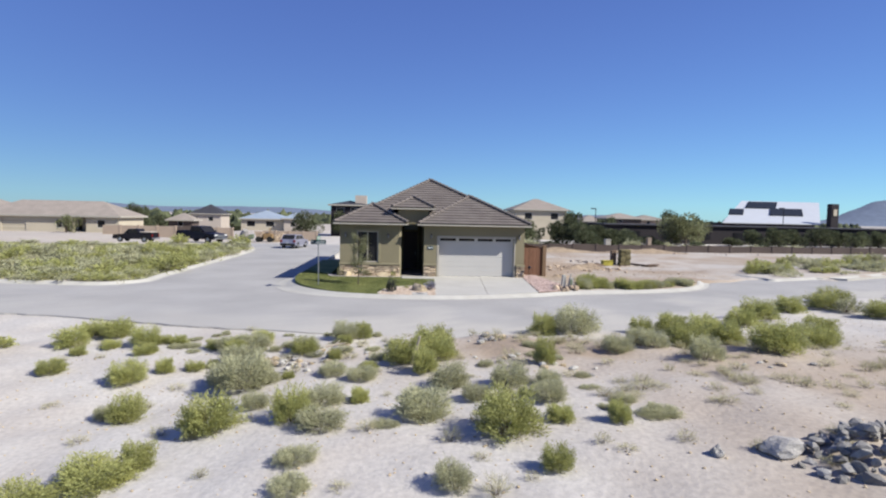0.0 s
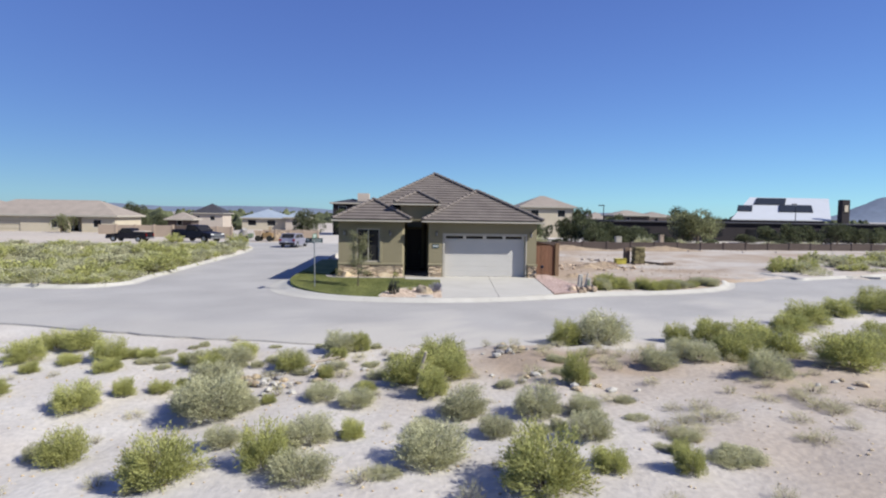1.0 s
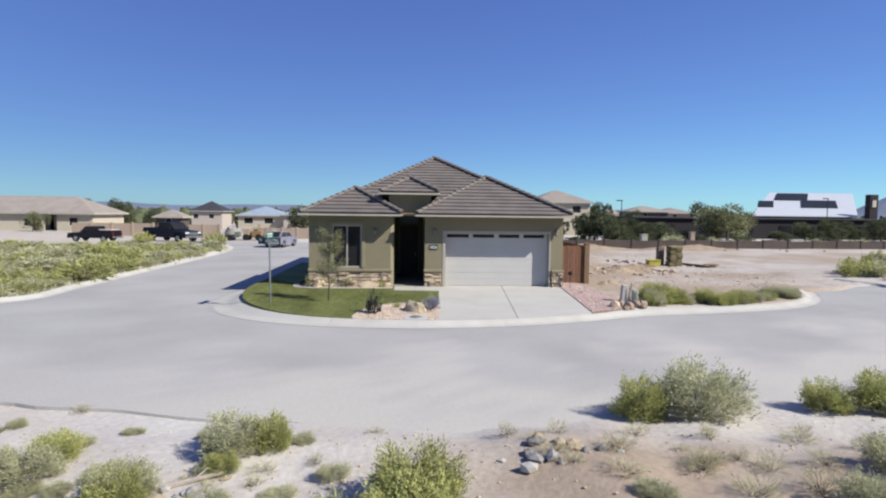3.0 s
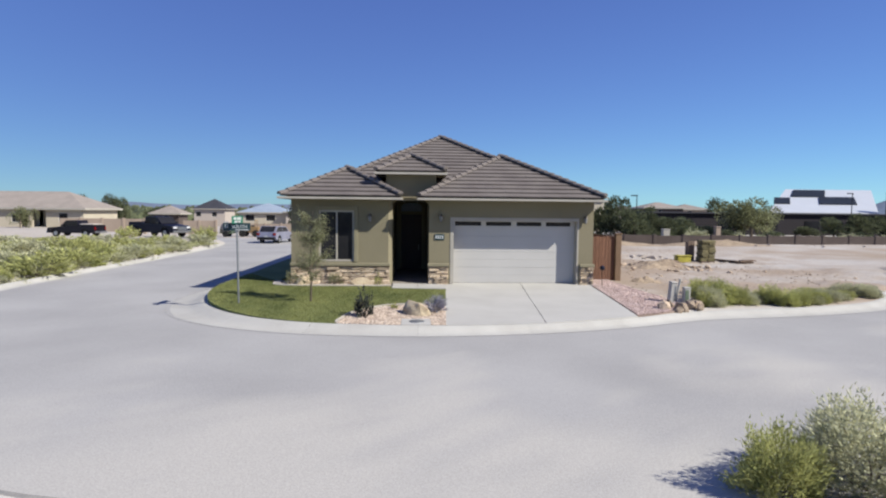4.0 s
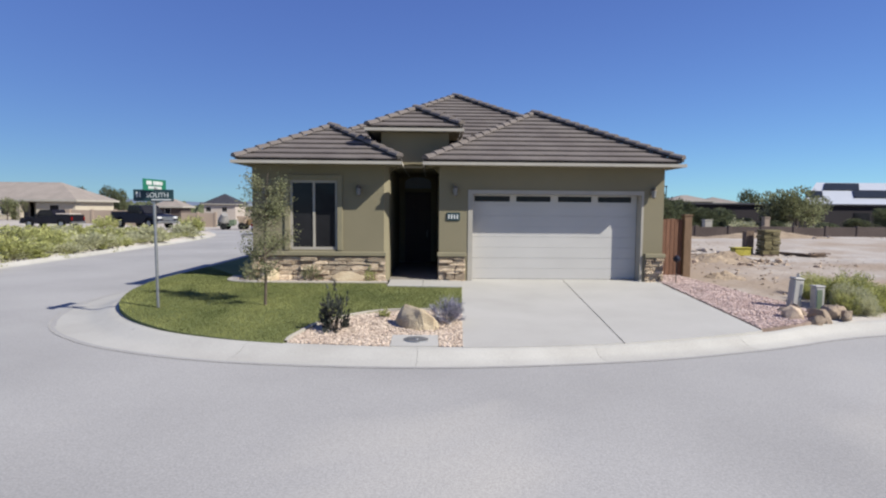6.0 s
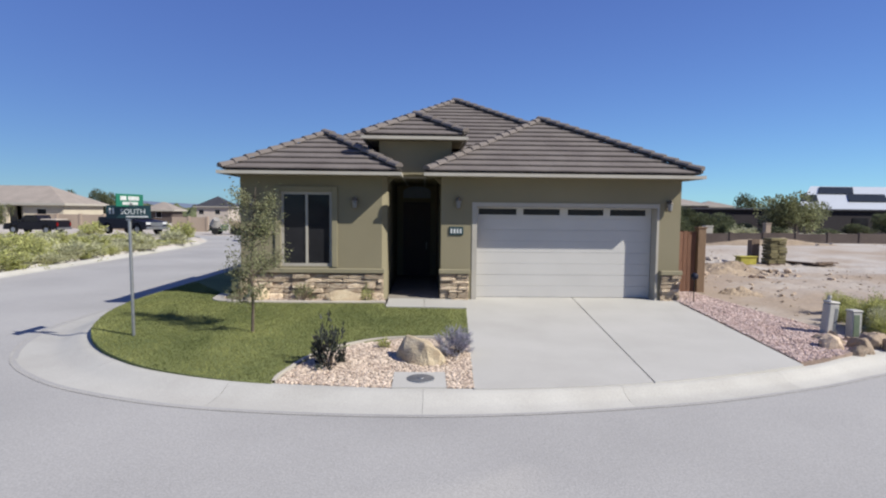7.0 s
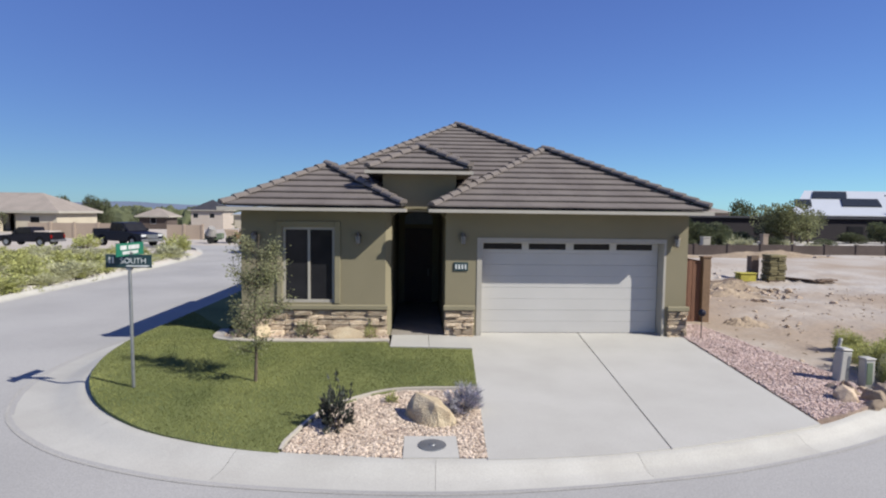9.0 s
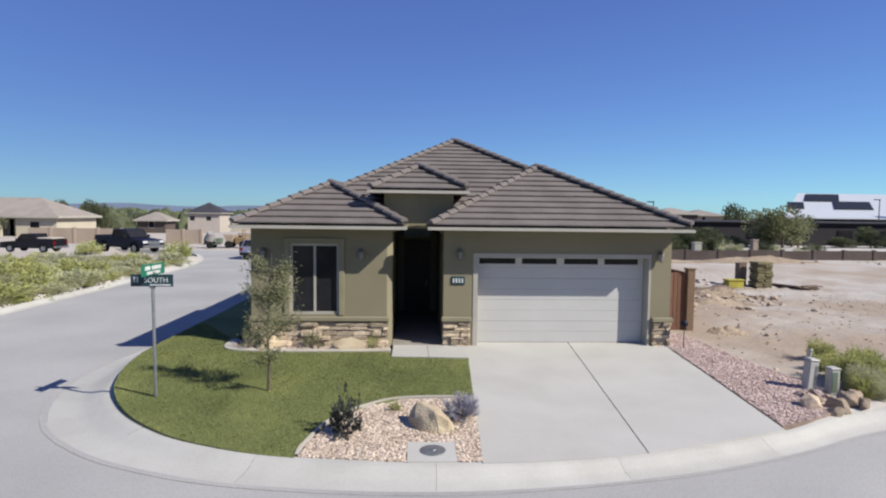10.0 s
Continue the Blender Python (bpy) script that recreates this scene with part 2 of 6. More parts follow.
M_ORANGE = mat("orange_machine_paint", (0.22, 0.145, 0.07), (0.18, 0.12, 0.06), 0.5, 2.0, 20.0, 0.1, wear=0.15)
M_OLIVETREE = mat("olive_tree_foliage", (0.198, 0.206, 0.107), (0.147, 0.154, 0.0772), 0.9, 0.5, 5.0, 0.0, wear=0.2, island=0.35, rand=0.15, leaf=0.4)
M_PORCH = mat("shade_darkened_porch_floor", (0.25, 0.225, 0.2), (0.2, 0.18, 0.16), 0.8, 2.0, 30.0, 0.2, wear=0.12)
M_SEAM = mat("dusty_tar_seam", (0.294, 0.283, 0.265), (0.338, 0.323, 0.301), 0.9, 2.5, 40.0, 0.4, wear=0.15)
M_WOODLOG = mat("bleached_dead_wood", (0.353, 0.309, 0.265), (0.265, 0.228, 0.191), 0.9, 3.0, 25.0, 0.5, wear=0.15)


# ---- small building helpers ----
WORLD_OF = {}


def thing(name, at=(0, 0, 0), label="", category="", group="", kind=""):
    ob = new(name)
    ob.empty_display_size = 0.2
    ob.location = at
    WORLD_OF[ob] = Matrix.Translation(at)
    return tagged(ob, label, category, group, kind)


def part(name, bm, material, parent=None, label="", smooth=False, local=False, m=None):
    """Links a bmesh as one mesh object; built in world coordinates, or in its parent's when local."""
    me = bpy.data.meshes.new(name)
    bm.normal_update()
    bm.to_mesh(me)
    bm.free()
    return link(name, me, material, parent, label, smooth, local, m)


def link(name, me, material, parent=None, label="", smooth=False, local=False, m=None):
    if material and not me.materials:
        me.materials.append(material)
    if smooth:
        me.polygons.foreach_set("use_smooth", [True] * len(me.polygons))
    ob = new(name, me)
    if m is not None:
        ob.matrix_basis = m
    if parent is not None:
        ob.parent = parent
        if not local:
            ob.matrix_parent_inverse = WORLD_OF.get(parent, Matrix()).inverted()
    if label:
        ob["label"] = label
    return ob


def box(bm, x0, x1, y0, y1, z0, z1, bevel=0.0):
    v = [bm.verts.new((x, y, z)) for z in (z0, z1) for x, y in ((x0, y0), (x1, y0), (x1, y1), (x0, y1))]
    f = [bm.faces.new([v[i] for i in q]) for q in ((3, 2, 1, 0), (4, 5, 6, 7), (0, 1, 5, 4), (1, 2, 6, 5), (2, 3, 7, 6), (3, 0, 4, 7))]
    if bevel:
        es = {e for q in f for e in q.edges}
        bmesh.ops.bevel(bm, geom=list(es), offset=bevel, segments=1, affect="EDGES")
    return bm


def boxes(*args, bevel=0.0):
    bm = bmesh.new()
    for a in args:
        box(bm, *a, bevel=bevel)
    return bm


def tube(bm, a, b, r0, r1=None, seg=10, caps=True):
    """A tapered cylinder from a to b."""
    a, b = Vector(a), Vector(b)
    r1 = r0 if r1 is None else r1
    q = (b - a).to_track_quat("Z", "Y").to_matrix()
    rings = []
    for p, r in ((a, r0), (b, r1)):
        rings.append([bm.verts.new(p + q @ Vector((r * math.cos(2 * math.pi * i / seg), r * math.sin(2 * math.pi * i / seg), 0))) for i in range(seg)])
    for i in range(seg):
        j = (i + 1) % seg
        bm.faces.new((rings[0][i], rings[0][j], rings[1][j], rings[1][i]))
    if caps:
        bm.faces.new(rings[0][::-1])
        bm.faces.new(rings[1])
    return bm


def prism(bm, outline, y0, y1, axis="y"):
    """An outline of (a, z) pairs drawn out along one axis."""
    def at(a, z, d):
        return (a, d, z) if axis == "y" else (d, a, z)
    n = len(outline)
    A = [bm.verts.new(at(a, z, y0)) for a, z in outline]
    B = [bm.verts.new(at(a, z, y1)) for a, z in outline]
    bm.faces.new(A)
    bm.faces.new(B[::-1])
    for i in range(n):
        j = (i + 1) % n
        bm.faces.new((A[j], A[i], B[i], B[j]))
    bmesh.ops.recalc_face_normals(bm, faces=bm.faces[:])
    return bm


def slab(bm, outline, zf, thick):
    """A flat or sloped slab over an outline of (x, y), with its top at zf(x, y)."""
    top = [bm.verts.new((x, y, zf(x, y))) for x, y in outline]
    low = [bm.verts.new((x, y, zf(x, y) - thick)) for x, y in outline]
    n = len(outline)
    bm.faces.new(top)
    bm.faces.new(low[::-1])
    for i in range(n):
        j = (i + 1) % n
        bm.faces.new((top[j], top[i], low[i], low[j]))
    bmesh.ops.recalc_face_normals(bm, faces=bm.faces[:])
    bmesh.ops.triangulate(bm, faces=[f for f in bm.faces if len(f.verts) > 4])
    return bm


def curve_through(pts, n=12):
    """Catmull-Rom points through pts."""
    p = [Vector((*q, 0)) for q in pts]
    p = [2 * p[0] - p[1]] + p + [2 * p[-1] - p[-2]]
    out = []
    for i in range(1, len(p) - 2):
        for k in range(n):
            t = k / n
            a, b, c, d = p[i - 1:i + 3]
            q = 0.5 * (2 * b + (c - a) * t + (2 * a - 5 * b + 4 * c - d) * t * t + (3 * b - a - 3 * c + d) * t ** 3)
            out.append((q.x, q.y))
    return out + [tuple(pts[-1])]


def rock_mesh(name, seed, flat=0.75, rough=0.25, sub=2):
    """A rough, faceted stone about one metre across, resting on z = 0."""
    bm = bmesh.new()
    bmesh.ops.create_icosphere(bm, subdivisions=sub, radius=0.5)
    off = Vector((seed * 7.3, seed * 3.1, seed * 1.7))
    for v in bm.verts:
        k = 1 + rough * noise.noise(v.co * 2.6 + off) * 2 + rough * 0.5 * noise.noise(v.co * 7 + off)
        v.co *= k
        v.co.z *= flat
    lo = min(v.co.z for v in bm.verts)
    for v in bm.verts:
        v.co.z = max(v.co.z - lo - 0.08, 0)
    me = bpy.data.meshes.new(name)
    bm.to_mesh(me)
    bm.free()
    return me


def leaf_cloud(name, n, place, size, width, rng, plain=False):
    """Many thin leaves as one mesh; place(rng) gives a root and a direction."""
    verts, faces = [], []
    for _ in range(n):
        p, d = place(rng)
        d = d.normalized()
        side = d.cross(Vector((rng.uniform(-1, 1), rng.uniform(-1, 1), rng.uniform(-1, 1)))).normalized()
        ln, w = size * rng.uniform(0.6, 1.3), width * rng.uniform(0.7, 1.3)
        i = len(verts)
        if plain:
            verts += [p - side * w * 0.5, p + side * w * 0.5, p + d * ln]
            faces.append((i, i + 1, i + 2))
            continue
        verts += [p - side * w * 0.4, p + side * w * 0.4, p + d * ln * 0.6 + side * w * 0.5, p + d * ln, p + d * ln * 0.6 - side * w * 0.5]
        faces.append((i, i + 1, i + 2, i + 3, i + 4))
    me = bpy.data.meshes.new(name)
    me.from_pydata([tuple(v) for v in verts], [], faces)
    return me


def angular_rock(name, seed, points=15, tall=1.0):
    """A broken, sharp-edged boulder about one metre across, resting on z = 0."""
    r = random.Random(seed)
    bm = bmesh.new()
    for _ in range(points):
        a, z = r.uniform(0, 6.28), r.uniform(-0.3, 1.0)
        q = 0.5 * math.sqrt(max(0.05, 1 - (z * 0.82) ** 2)) * r.uniform(0.82, 1.0)
        bm.verts.new((q * math.cos(a), q * math.sin(a), z * 0.8 * tall))
    bmesh.ops.convex_hull(bm, input=bm.verts)
    bmesh.ops.delete(bm, geom=[v for v in bm.verts if not v.link_faces], context="VERTS")
    bmesh.ops.bevel(bm, geom=bm.edges[:], offset=0.025, segments=1, affect="EDGES")
    bmesh.ops.triangulate(bm, faces=bm.faces[:])
    bmesh.ops.subdivide_edges(bm, edges=bm.edges[:], cuts=2, use_grid_fill=True)
    for v in bm.verts:
        v.co += v.co.normalized() * (0.035 * noise.noise(v.co * 5 + Vector((seed, 0, 0))) + 0.02 * noise.noise(v.co * 13))
    me = bpy.data.meshes.new(name)
    bm.to_mesh(me)
    bm.free()
    return me


# ---- ground, roads and kerbs ----
NEAR = curve_through([(-400, 62), (-120, 33), (-40, 24.5), (-20, 22.3), (-11.7, 20.15), (-8.9, 19.35), (-5.2, 18.5), (-2.4, 18.0), (0.3, 18.05), (1.8, 18.55), (5.8, 20.0), (13.5, 23.4), (24, 28.2), (60, 47), (400, 225)])
OUTER = curve_through([(-9.6, 75), (-9.6, 50), (-9.65, 38), (-10.0, 33.2), (-9.75, 31), (-9.0, 29.3), (-8, 28.2), (-6.6, 27.3), (-4.5, 26.6), (-1.4, 26.33), (1.85, 26.75), (4.3, 27.5), (6.9, 28.55), (10.9, 29.35), (14.2, 30.5), (16.4, 32.4), (18.0, 35.0)])
INNER = curve_through([(-8.95, 75), (-8.95, 50), (-8.95, 38), (-8.95, 33.2), (-8.5, 31), (-7.7, 29.55), (-6.7, 28.5), (-5.6, 27.8), (-3.9, 27.25), (-1.0, 27.0), (1.65, 27.3), (4.6, 28.2), (6.7, 29.2), (10.7, 30.0), (13.8, 31.1), (15.8, 32.8), (17.3, 35.3)])
LEFT_OUT = curve_through([(-400, 70), (-120, 43), (-40, 32.5), (-24, 31.0), (-19.4, 30.5), (-17.8, 31.3), (-17.0, 32.6), (-17.15, 35.5), (-17.3, 42), (-17.4, 50), (-17.9, 60), (-19.4, 66.5), (-22.2, 72.0), (-27, 75.5), (-40, 79)])
RIGHT_OUT = curve_through([(22.5, 40.0), (23.2, 37.6), (25.0, 36.9), (40, 43.5), (60, 54), (400, 230)])


def offset(pts, d):
    out = []
    for i, p in enumerate(pts):
        a, b = Vector(pts[max(i - 1, 0)]), Vector(pts[min(i + 1, len(pts) - 1)])
        t = (b - a).normalized()
        out.append((p[0] - t.y * d, p[1] + t.x * d))
    return out


LEFT_IN, RIGHT_IN = offset(LEFT_OUT, 0.55), offset(RIGHT_OUT, 0.55)
Z_ROAD, Z_KERB = -0.35, -0.2


def ys(pts, x, last=None):
    p = sorted(pts)
    return np.interp(x, [q[0] for q in p], [q[1] for q in p])


def xs(pts, y):
    p = sorted((q[1], q[0]) for q in pts)
    return np.interp(y, [q[0] for q in p], [q[1] for q in p])


FAR_IN = [p for p in LEFT_IN if p[0] < -18.0 and p[1] < 60 or p[0] < -60] + [p for p in INNER if p[0] > -7.9] + [(20, 36), (21.5, 37.2)] + [p for p in RIGHT_IN if p[0] > 23.5]
MOUTH_L = [p for p in LEFT_IN if p[1] > 30.4 and p[0] > -45]
MOUTH_R = [p for p in INNER if p[1] > 29.3 and p[0] < -7]


def inside(x, y):
    """How far a place lies inside the paved area (negative outside), as arrays."""
    main = np.minimum(y - ys(NEAR, x), ys(FAR_IN, x) - y)
    side = np.minimum(np.minimum(x - xs(MOUTH_L, y), xs(MOUTH_R, y) - x), y - 28.0)
    bend = np.minimum(np.minimum(y - 66, 76 - y), np.minimum(x + 45, 14 - x))
    return np.maximum(np.maximum(main, side), bend)


LATTICE = np.random.default_rng(12).uniform(-1, 1, (256, 256))


def vnoise(x, y, size):
    """Smooth random heights between -1 and 1 on a lattice of the given size."""
    u, v = np.asarray(x, float) / size + 1000.37, np.asarray(y, float) / size + 1000.71
    i, j = np.floor(u).astype(int), np.floor(v).astype(int)
    f, g = u - i, v - j
    f, g = f * f * (3 - 2 * f), g * g * (3 - 2 * g)
    at = lambda a, b: LATTICE[a % 256, b % 256]
    return (at(i, j) * (1 - f) + at(i + 1, j) * f) * (1 - g) + (at(i, j + 1) * (1 - f) + at(i + 1, j + 1) * f) * g


def bumps(x, y):
    return 0.11 * vnoise(x, y, 3.1) + 0.055 * vnoise(y, x, 1.3) + 0.028 * vnoise(x + y * 0.3, y - x * 0.3, 0.62)


def lot(x, y):
    """The height of the open ground where nothing is paved; the near lot falls away to the west."""
    near = np.interp(x, [-14, -9, -7.5, -5.5, -2, 1, 4], [-0.8, -0.78, -0.6, -0.38, -0.14, 0.03, 0.1])
    near = near + np.where(near < 0, -near, 0) * 0.35 * np.clip((y - 12) / 5, 0, 1)
    near = near + 0.12 * np.exp(-((x - 6) / 5) ** 2 - ((y - 8) / 5) ** 2)
    near = near - 0.38 * np.clip((y - 14.2) / 3.2, 0, 1) * np.clip((x - 0.2) / 2, 0, 1) * np.clip((14 - x) / 6, 0, 1)
    far = -0.2 - 0.5 * np.exp(-((x - 19) / 9) ** 2 - ((y - 50) / 9) ** 2) + 0.4 * np.clip((y - 40) / 22, 0, 1) * np.clip((-x - 17) / 5, 0, 1)
    f = np.clip((y - ys(NEAR, x) - 2) / 3, 0, 1)
    dip = np.clip((y - 98) / 100, 0, 1)
    far = far - 5.0 * dip * dip * (3 - 2 * dip)
    return near * (1 - f) + far * f + bumps(x, y) * np.where(f > 0.5, 0.5, 1.0) * np.clip((80 - np.abs(y - 20)) / 40, 0.2, 1)


def gh(x, y):
    x, y = np.asarray(x, float), np.asarray(y, float)
    s = inside(x, y)
    base = lot(x, y)
    nearside = y < ys(NEAR, x) + 2.5
    rag = 0.4 * vnoise(x, 0 * x, 2.3) + 0.25 * vnoise(x, 0 * x + 5, 0.9)
    ramp_n = np.clip((s + 1.6 + rag) / 1.9, 0, 1)
    ramp_f = np.clip(s / 0.5, 0, 1)
    ramp = np.where(nearside, ramp_n * ramp_n * (3 - 2 * ramp_n), ramp_f)
    bank = np.exp(-((x - 3) / 5) ** 2 - ((y - 14.5) / 3) ** 2)
    base = base + bank * (0.10 * vnoise(x + 7, y, 1.0) + 0.06 * vnoise(y, x + 3, 0.5))
    floor_z = np.where(nearside, Z_ROAD - 0.06, Z_ROAD - 0.25)
    houselot = (x > -8.95) & (x < 6.0) & (y > 26.5) & (y < 56)
    h = base * (1 - ramp) + floor_z * ramp
    return np.where(houselot, np.minimum(h, Z_ROAD - 0.25), h)


def spread(lo, hi, step, reach, grow=1.22):
    core = list(np.arange(lo, hi, step))
    out, s = [hi], step
    while out[-1] < reach:
        s *= grow
        out.append(out[-1] + s)
    back, s = [lo - step], step
    while back[-1] > -reach:
        s *= grow
        back.append(back[-1] - s)
    return np.array(back[::-1] + core + out)


gx, gy = spread(-22, 26, 0.3, 3500), spread(-4, 56, 0.3, 3500)
GX, GY = np.meshgrid(gx, gy)
GZ = gh(GX, GY)
rough_lot = np.clip((GX - 6.8) / 2, 0, 1) * np.clip((GY - 31.5) / 2, 0, 1) * np.clip((60 - GY) / 6, 0, 1) * np.clip((27 - GX) / 5, 0, 1)
GZ = GZ + rough_lot * np.random.default_rng(4).normal(0, 0.035, GZ.shape)
nx, ny = len(gx), len(gy)
gfaces = [(j * nx + i, j * nx + i + 1, (j + 1) * nx + i + 1, (j + 1) * nx + i) for j in range(ny - 1) for i in range(nx - 1)]
gme = bpy.data.meshes.new("ground")
gme.from_pydata(np.stack([GX, GY, GZ], -1).reshape(-1, 3).tolist(), [], gfaces)
patch = 0.9 * vnoise(GX, GY, 5.3) + 0.6 * vnoise(GY, GX, 2.1) + 0.35 * vnoise(GX + GY, GY - GX, 1.1)
dirt_lot = np.clip((GX - 5) / 2, 0, 1) * np.clip((GY - 29) / 3, 0, 1) * np.clip(0.85 + 0.5 * patch - 0.35 * np.clip((GX - 16) / 6, 0, 1), 0.15, 1) * np.clip((75 - GY) / 10, 0, 1)
red_bank = 1.1 * np.exp(-((GX - 0.8) / 4.4) ** 2 - ((GY - 15) / 2.2) ** 2) * np.clip(0.8 + 0.5 * patch, 0, 1)
far_soil = 0.35 * np.clip((-GX - 17) / 4, 0, 1) * np.clip((GY - 29) / 3, 0, 1)
soil = gme.attributes.new("soil", "FLOAT", "POINT")
pink_side = 0.5 * np.clip((GX + 0.5) / 4, 0, 1) * np.clip((17 - GY) / 3, 0, 1) * np.clip(0.8 + 0.6 * patch, 0, 1.3)
soil.data.foreach_set("value", np.clip(dirt_lot + red_bank + pink_side + far_soil + 0.12 * np.clip(patch, 0, 1), 0, 1).ravel().astype(np.float32))
ground = link("ground", gme, M_SAND, smooth=True)
tagged(ground, "pale sandy desert soil with ruts and scattered pebbles", "ground", kind="structure")


def strip(bm, A, B, z):
    for i in range(len(A) - 1):
        bm.faces.new([bm.verts.new((*p, z)) for p in (A[i], A[i + 1], B[i + 1], B[i])])


far_road = [p for p in LEFT_OUT if p[0] < -18.3 and p[1] < 60 or p[0] < -60] + [(-17, 31.0), (-10, 30.4)] + [p for p in OUTER if p[0] > -8.8 and p[1] < 36] + [(19.5, 36), (21, 37.6), (23, 37.8)] + [p for p in RIGHT_OUT if p[0] > 24]
xr = np.unique(np.concatenate([np.linspace(-400, -40, 37), np.linspace(-40, 40, 321), np.linspace(40, 400, 37)]))
near_edge = ys(NEAR, xr) - np.interp(xr, [-4, 0.5], [0.1, 1.6]) + 0.13 * vnoise(xr, 0 * xr + 3.0, 1.7) + 0.07 * vnoise(xr, 0 * xr + 8.0, 0.55)
far_edge = ys(far_road, xr) + 0.1
rows_f = np.concatenate([[-1.0], np.linspace(0, 1, 41)])
RX = np.tile(xr, (len(rows_f), 1))
RF = np.tile(np.maximum(rows_f, 0)[:, None], (1, len(xr)))
RY = near_edge + (far_edge - near_edge) * RF
RZ = np.full(RX.shape, Z_ROAD)
RY[0] -= 0.05
RZ[0] -= 0.3
drift = 0.9 * vnoise(RX, RY, 3.3) + 0.6 * vnoise(RY + 40, RX, 1.4) + 0.4 * vnoise(RX - RY, RY, 0.6)
dust = np.clip(0.95 - (RY - ys(NEAR, RX)) / 4.5 + 0.75 * drift, 0, 1) * np.interp(RX, [-9, -5], [0.4, 0.9])
nc = len(xr)
rme = bpy.data.meshes.new("road")
rme.from_pydata(np.stack([RX, RY, RZ], -1).reshape(-1, 3).tolist(), [], [(j * nc + i, j * nc + i + 1, (j + 1) * nc + i + 1, (j + 1) * nc + i) for j in range(len(rows_f) - 1) for i in range(nc - 1)])
rme.attributes.new("dust", "FLOAT", "POINT").data.foreach_set("value", dust.ravel().astype(np.float32))
road = link("road", rme, M_ASPHALT)
tagged(road, "light grey weathered asphalt residential road", "road", kind="structure")
bm = bmesh.new()
yr = np.linspace(29.2, 76, 80)
SL, SR = [p for p in LEFT_OUT if p[0] > -41 and p[1] > 29.75 and not (p[0] < -17.9 and p[1] < 32)], [p for p in OUTER if p[1] > 29.0 and p[0] < -8]
strip(bm, [(float(xs(SL, y)) - 0.1, y) for y in yr], [(float(xs(SR, y)) + 0.1, y) for y in yr], Z_ROAD + 0.0015)
strip(bm, [(x, 66.5) for x in np.linspace(-9.7, 14, 12)], [(x, 75.5) for x in np.linspace(-9.7, 14, 12)], Z_ROAD + 0.0015)
bmesh.ops.recalc_face_normals(bm, faces=bm.faces)
tagged(part("road_side_street", bm, M_ASPHALT), "light grey asphalt side street beside the house", "road", kind="structure")



bm = bmesh.new()
strip(bm, OUTER, offset(OUTER, -0.035), Z_ROAD + 0.007)
bmesh.ops.recalc_face_normals(bm, faces=bm.faces)
tagged(part("road_seam", bm, M_SEAM), "dark dusty seam between asphalt and concrete gutter", "road seam", kind="structure")


def evenly(pts, step):
    """The same line in even steps."""
    p = np.array(pts)
    d = np.concatenate([[0], np.cumsum(np.hypot(*np.diff(p, axis=0).T))])
    k = np.linspace(0, d[-1], max(2, int(d[-1] / step) + 1))
    return np.stack([np.interp(k, d, p[:, 0]), np.interp(k, d, p[:, 1])], -1)


def kerb(name, outer, inner, step, label):
    """A rolled concrete kerb in cast sections with fine square joints between them."""
    root = tagged(thing(name, (*outer[0], Z_ROAD)), label, "kerb", kind="structure")
    o_line, i_line = evenly(outer, 0.25), evenly(inner, 0.03)
    inner = [i_line[np.argmin(((i_line - o) ** 2).sum(1))] for o in o_line]
    k, n = 0, len(o_line)
    prof = ((0.0, -0.004), (0.45, 0.012), (0.62, 0.05), (0.8, 0.125), (0.9, 0.148), (1.05, 0.15))
    while k < n - 1:
        e = min(k + step, n - 1)
        bm = bmesh.new()
        rows = []
        for i in range(k, e + 1):
            o, q = Vector(o_line[i]), Vector(inner[i])
            if i == k or i == e:
                d = Vector(o_line[i + 1] if i == k else o_line[i - 1]) - o
                o, q = o + d.normalized() * 0.002, q + d.normalized() * 0.002
            rows.append([bm.verts.new((*(o.lerp(q, f)), Z_ROAD + z)) for f, z in prof])
        for a, b in zip(rows, rows[1:]):
            for i in range(len(prof) - 1):
                bm.faces.new((a[i], a[i + 1], b[i + 1], b[i]))
            back = [bm.verts.new(p) for q in (a[-1], b[-1]) for p in (q.co, q.co - Vector((0, 0, 0.4)))]
            bm.faces.new((back[0], back[1], back[3], back[2]))
        bmesh.ops.recalc_face_normals(bm, faces=bm.faces)
        if sum(f.normal.z for f in bm.faces) < 0:
            bmesh.ops.reverse_faces(bm, faces=bm.faces)
        part("kerb_section", bm, M_KERB, root, smooth=True)
        k = e


kerb("kerb", OUTER, INNER, 12, "pale rolled concrete kerb round the corner lot")
kerb("kerb", LEFT_OUT[24:], LEFT_IN[24:], 14, "pale rolled concrete kerb along the scrub lot")
kerb("kerb", RIGHT_OUT[:-12], RIGHT_IN[:-12], 18, "pale rolled concrete kerb beside the dirt lot")


# ---- the house lot: drive, walk, lawn and gravel ----
def zlot(x, y):
    return Z_KERB + 0.2 * min(max((y - 27.2) / 6.0, 0), 1)


def drive_x(y):
    f = (34.3 - y) / 7.3
    return -0.62 - 0.36 * f, 5.0 - 0.42 * f


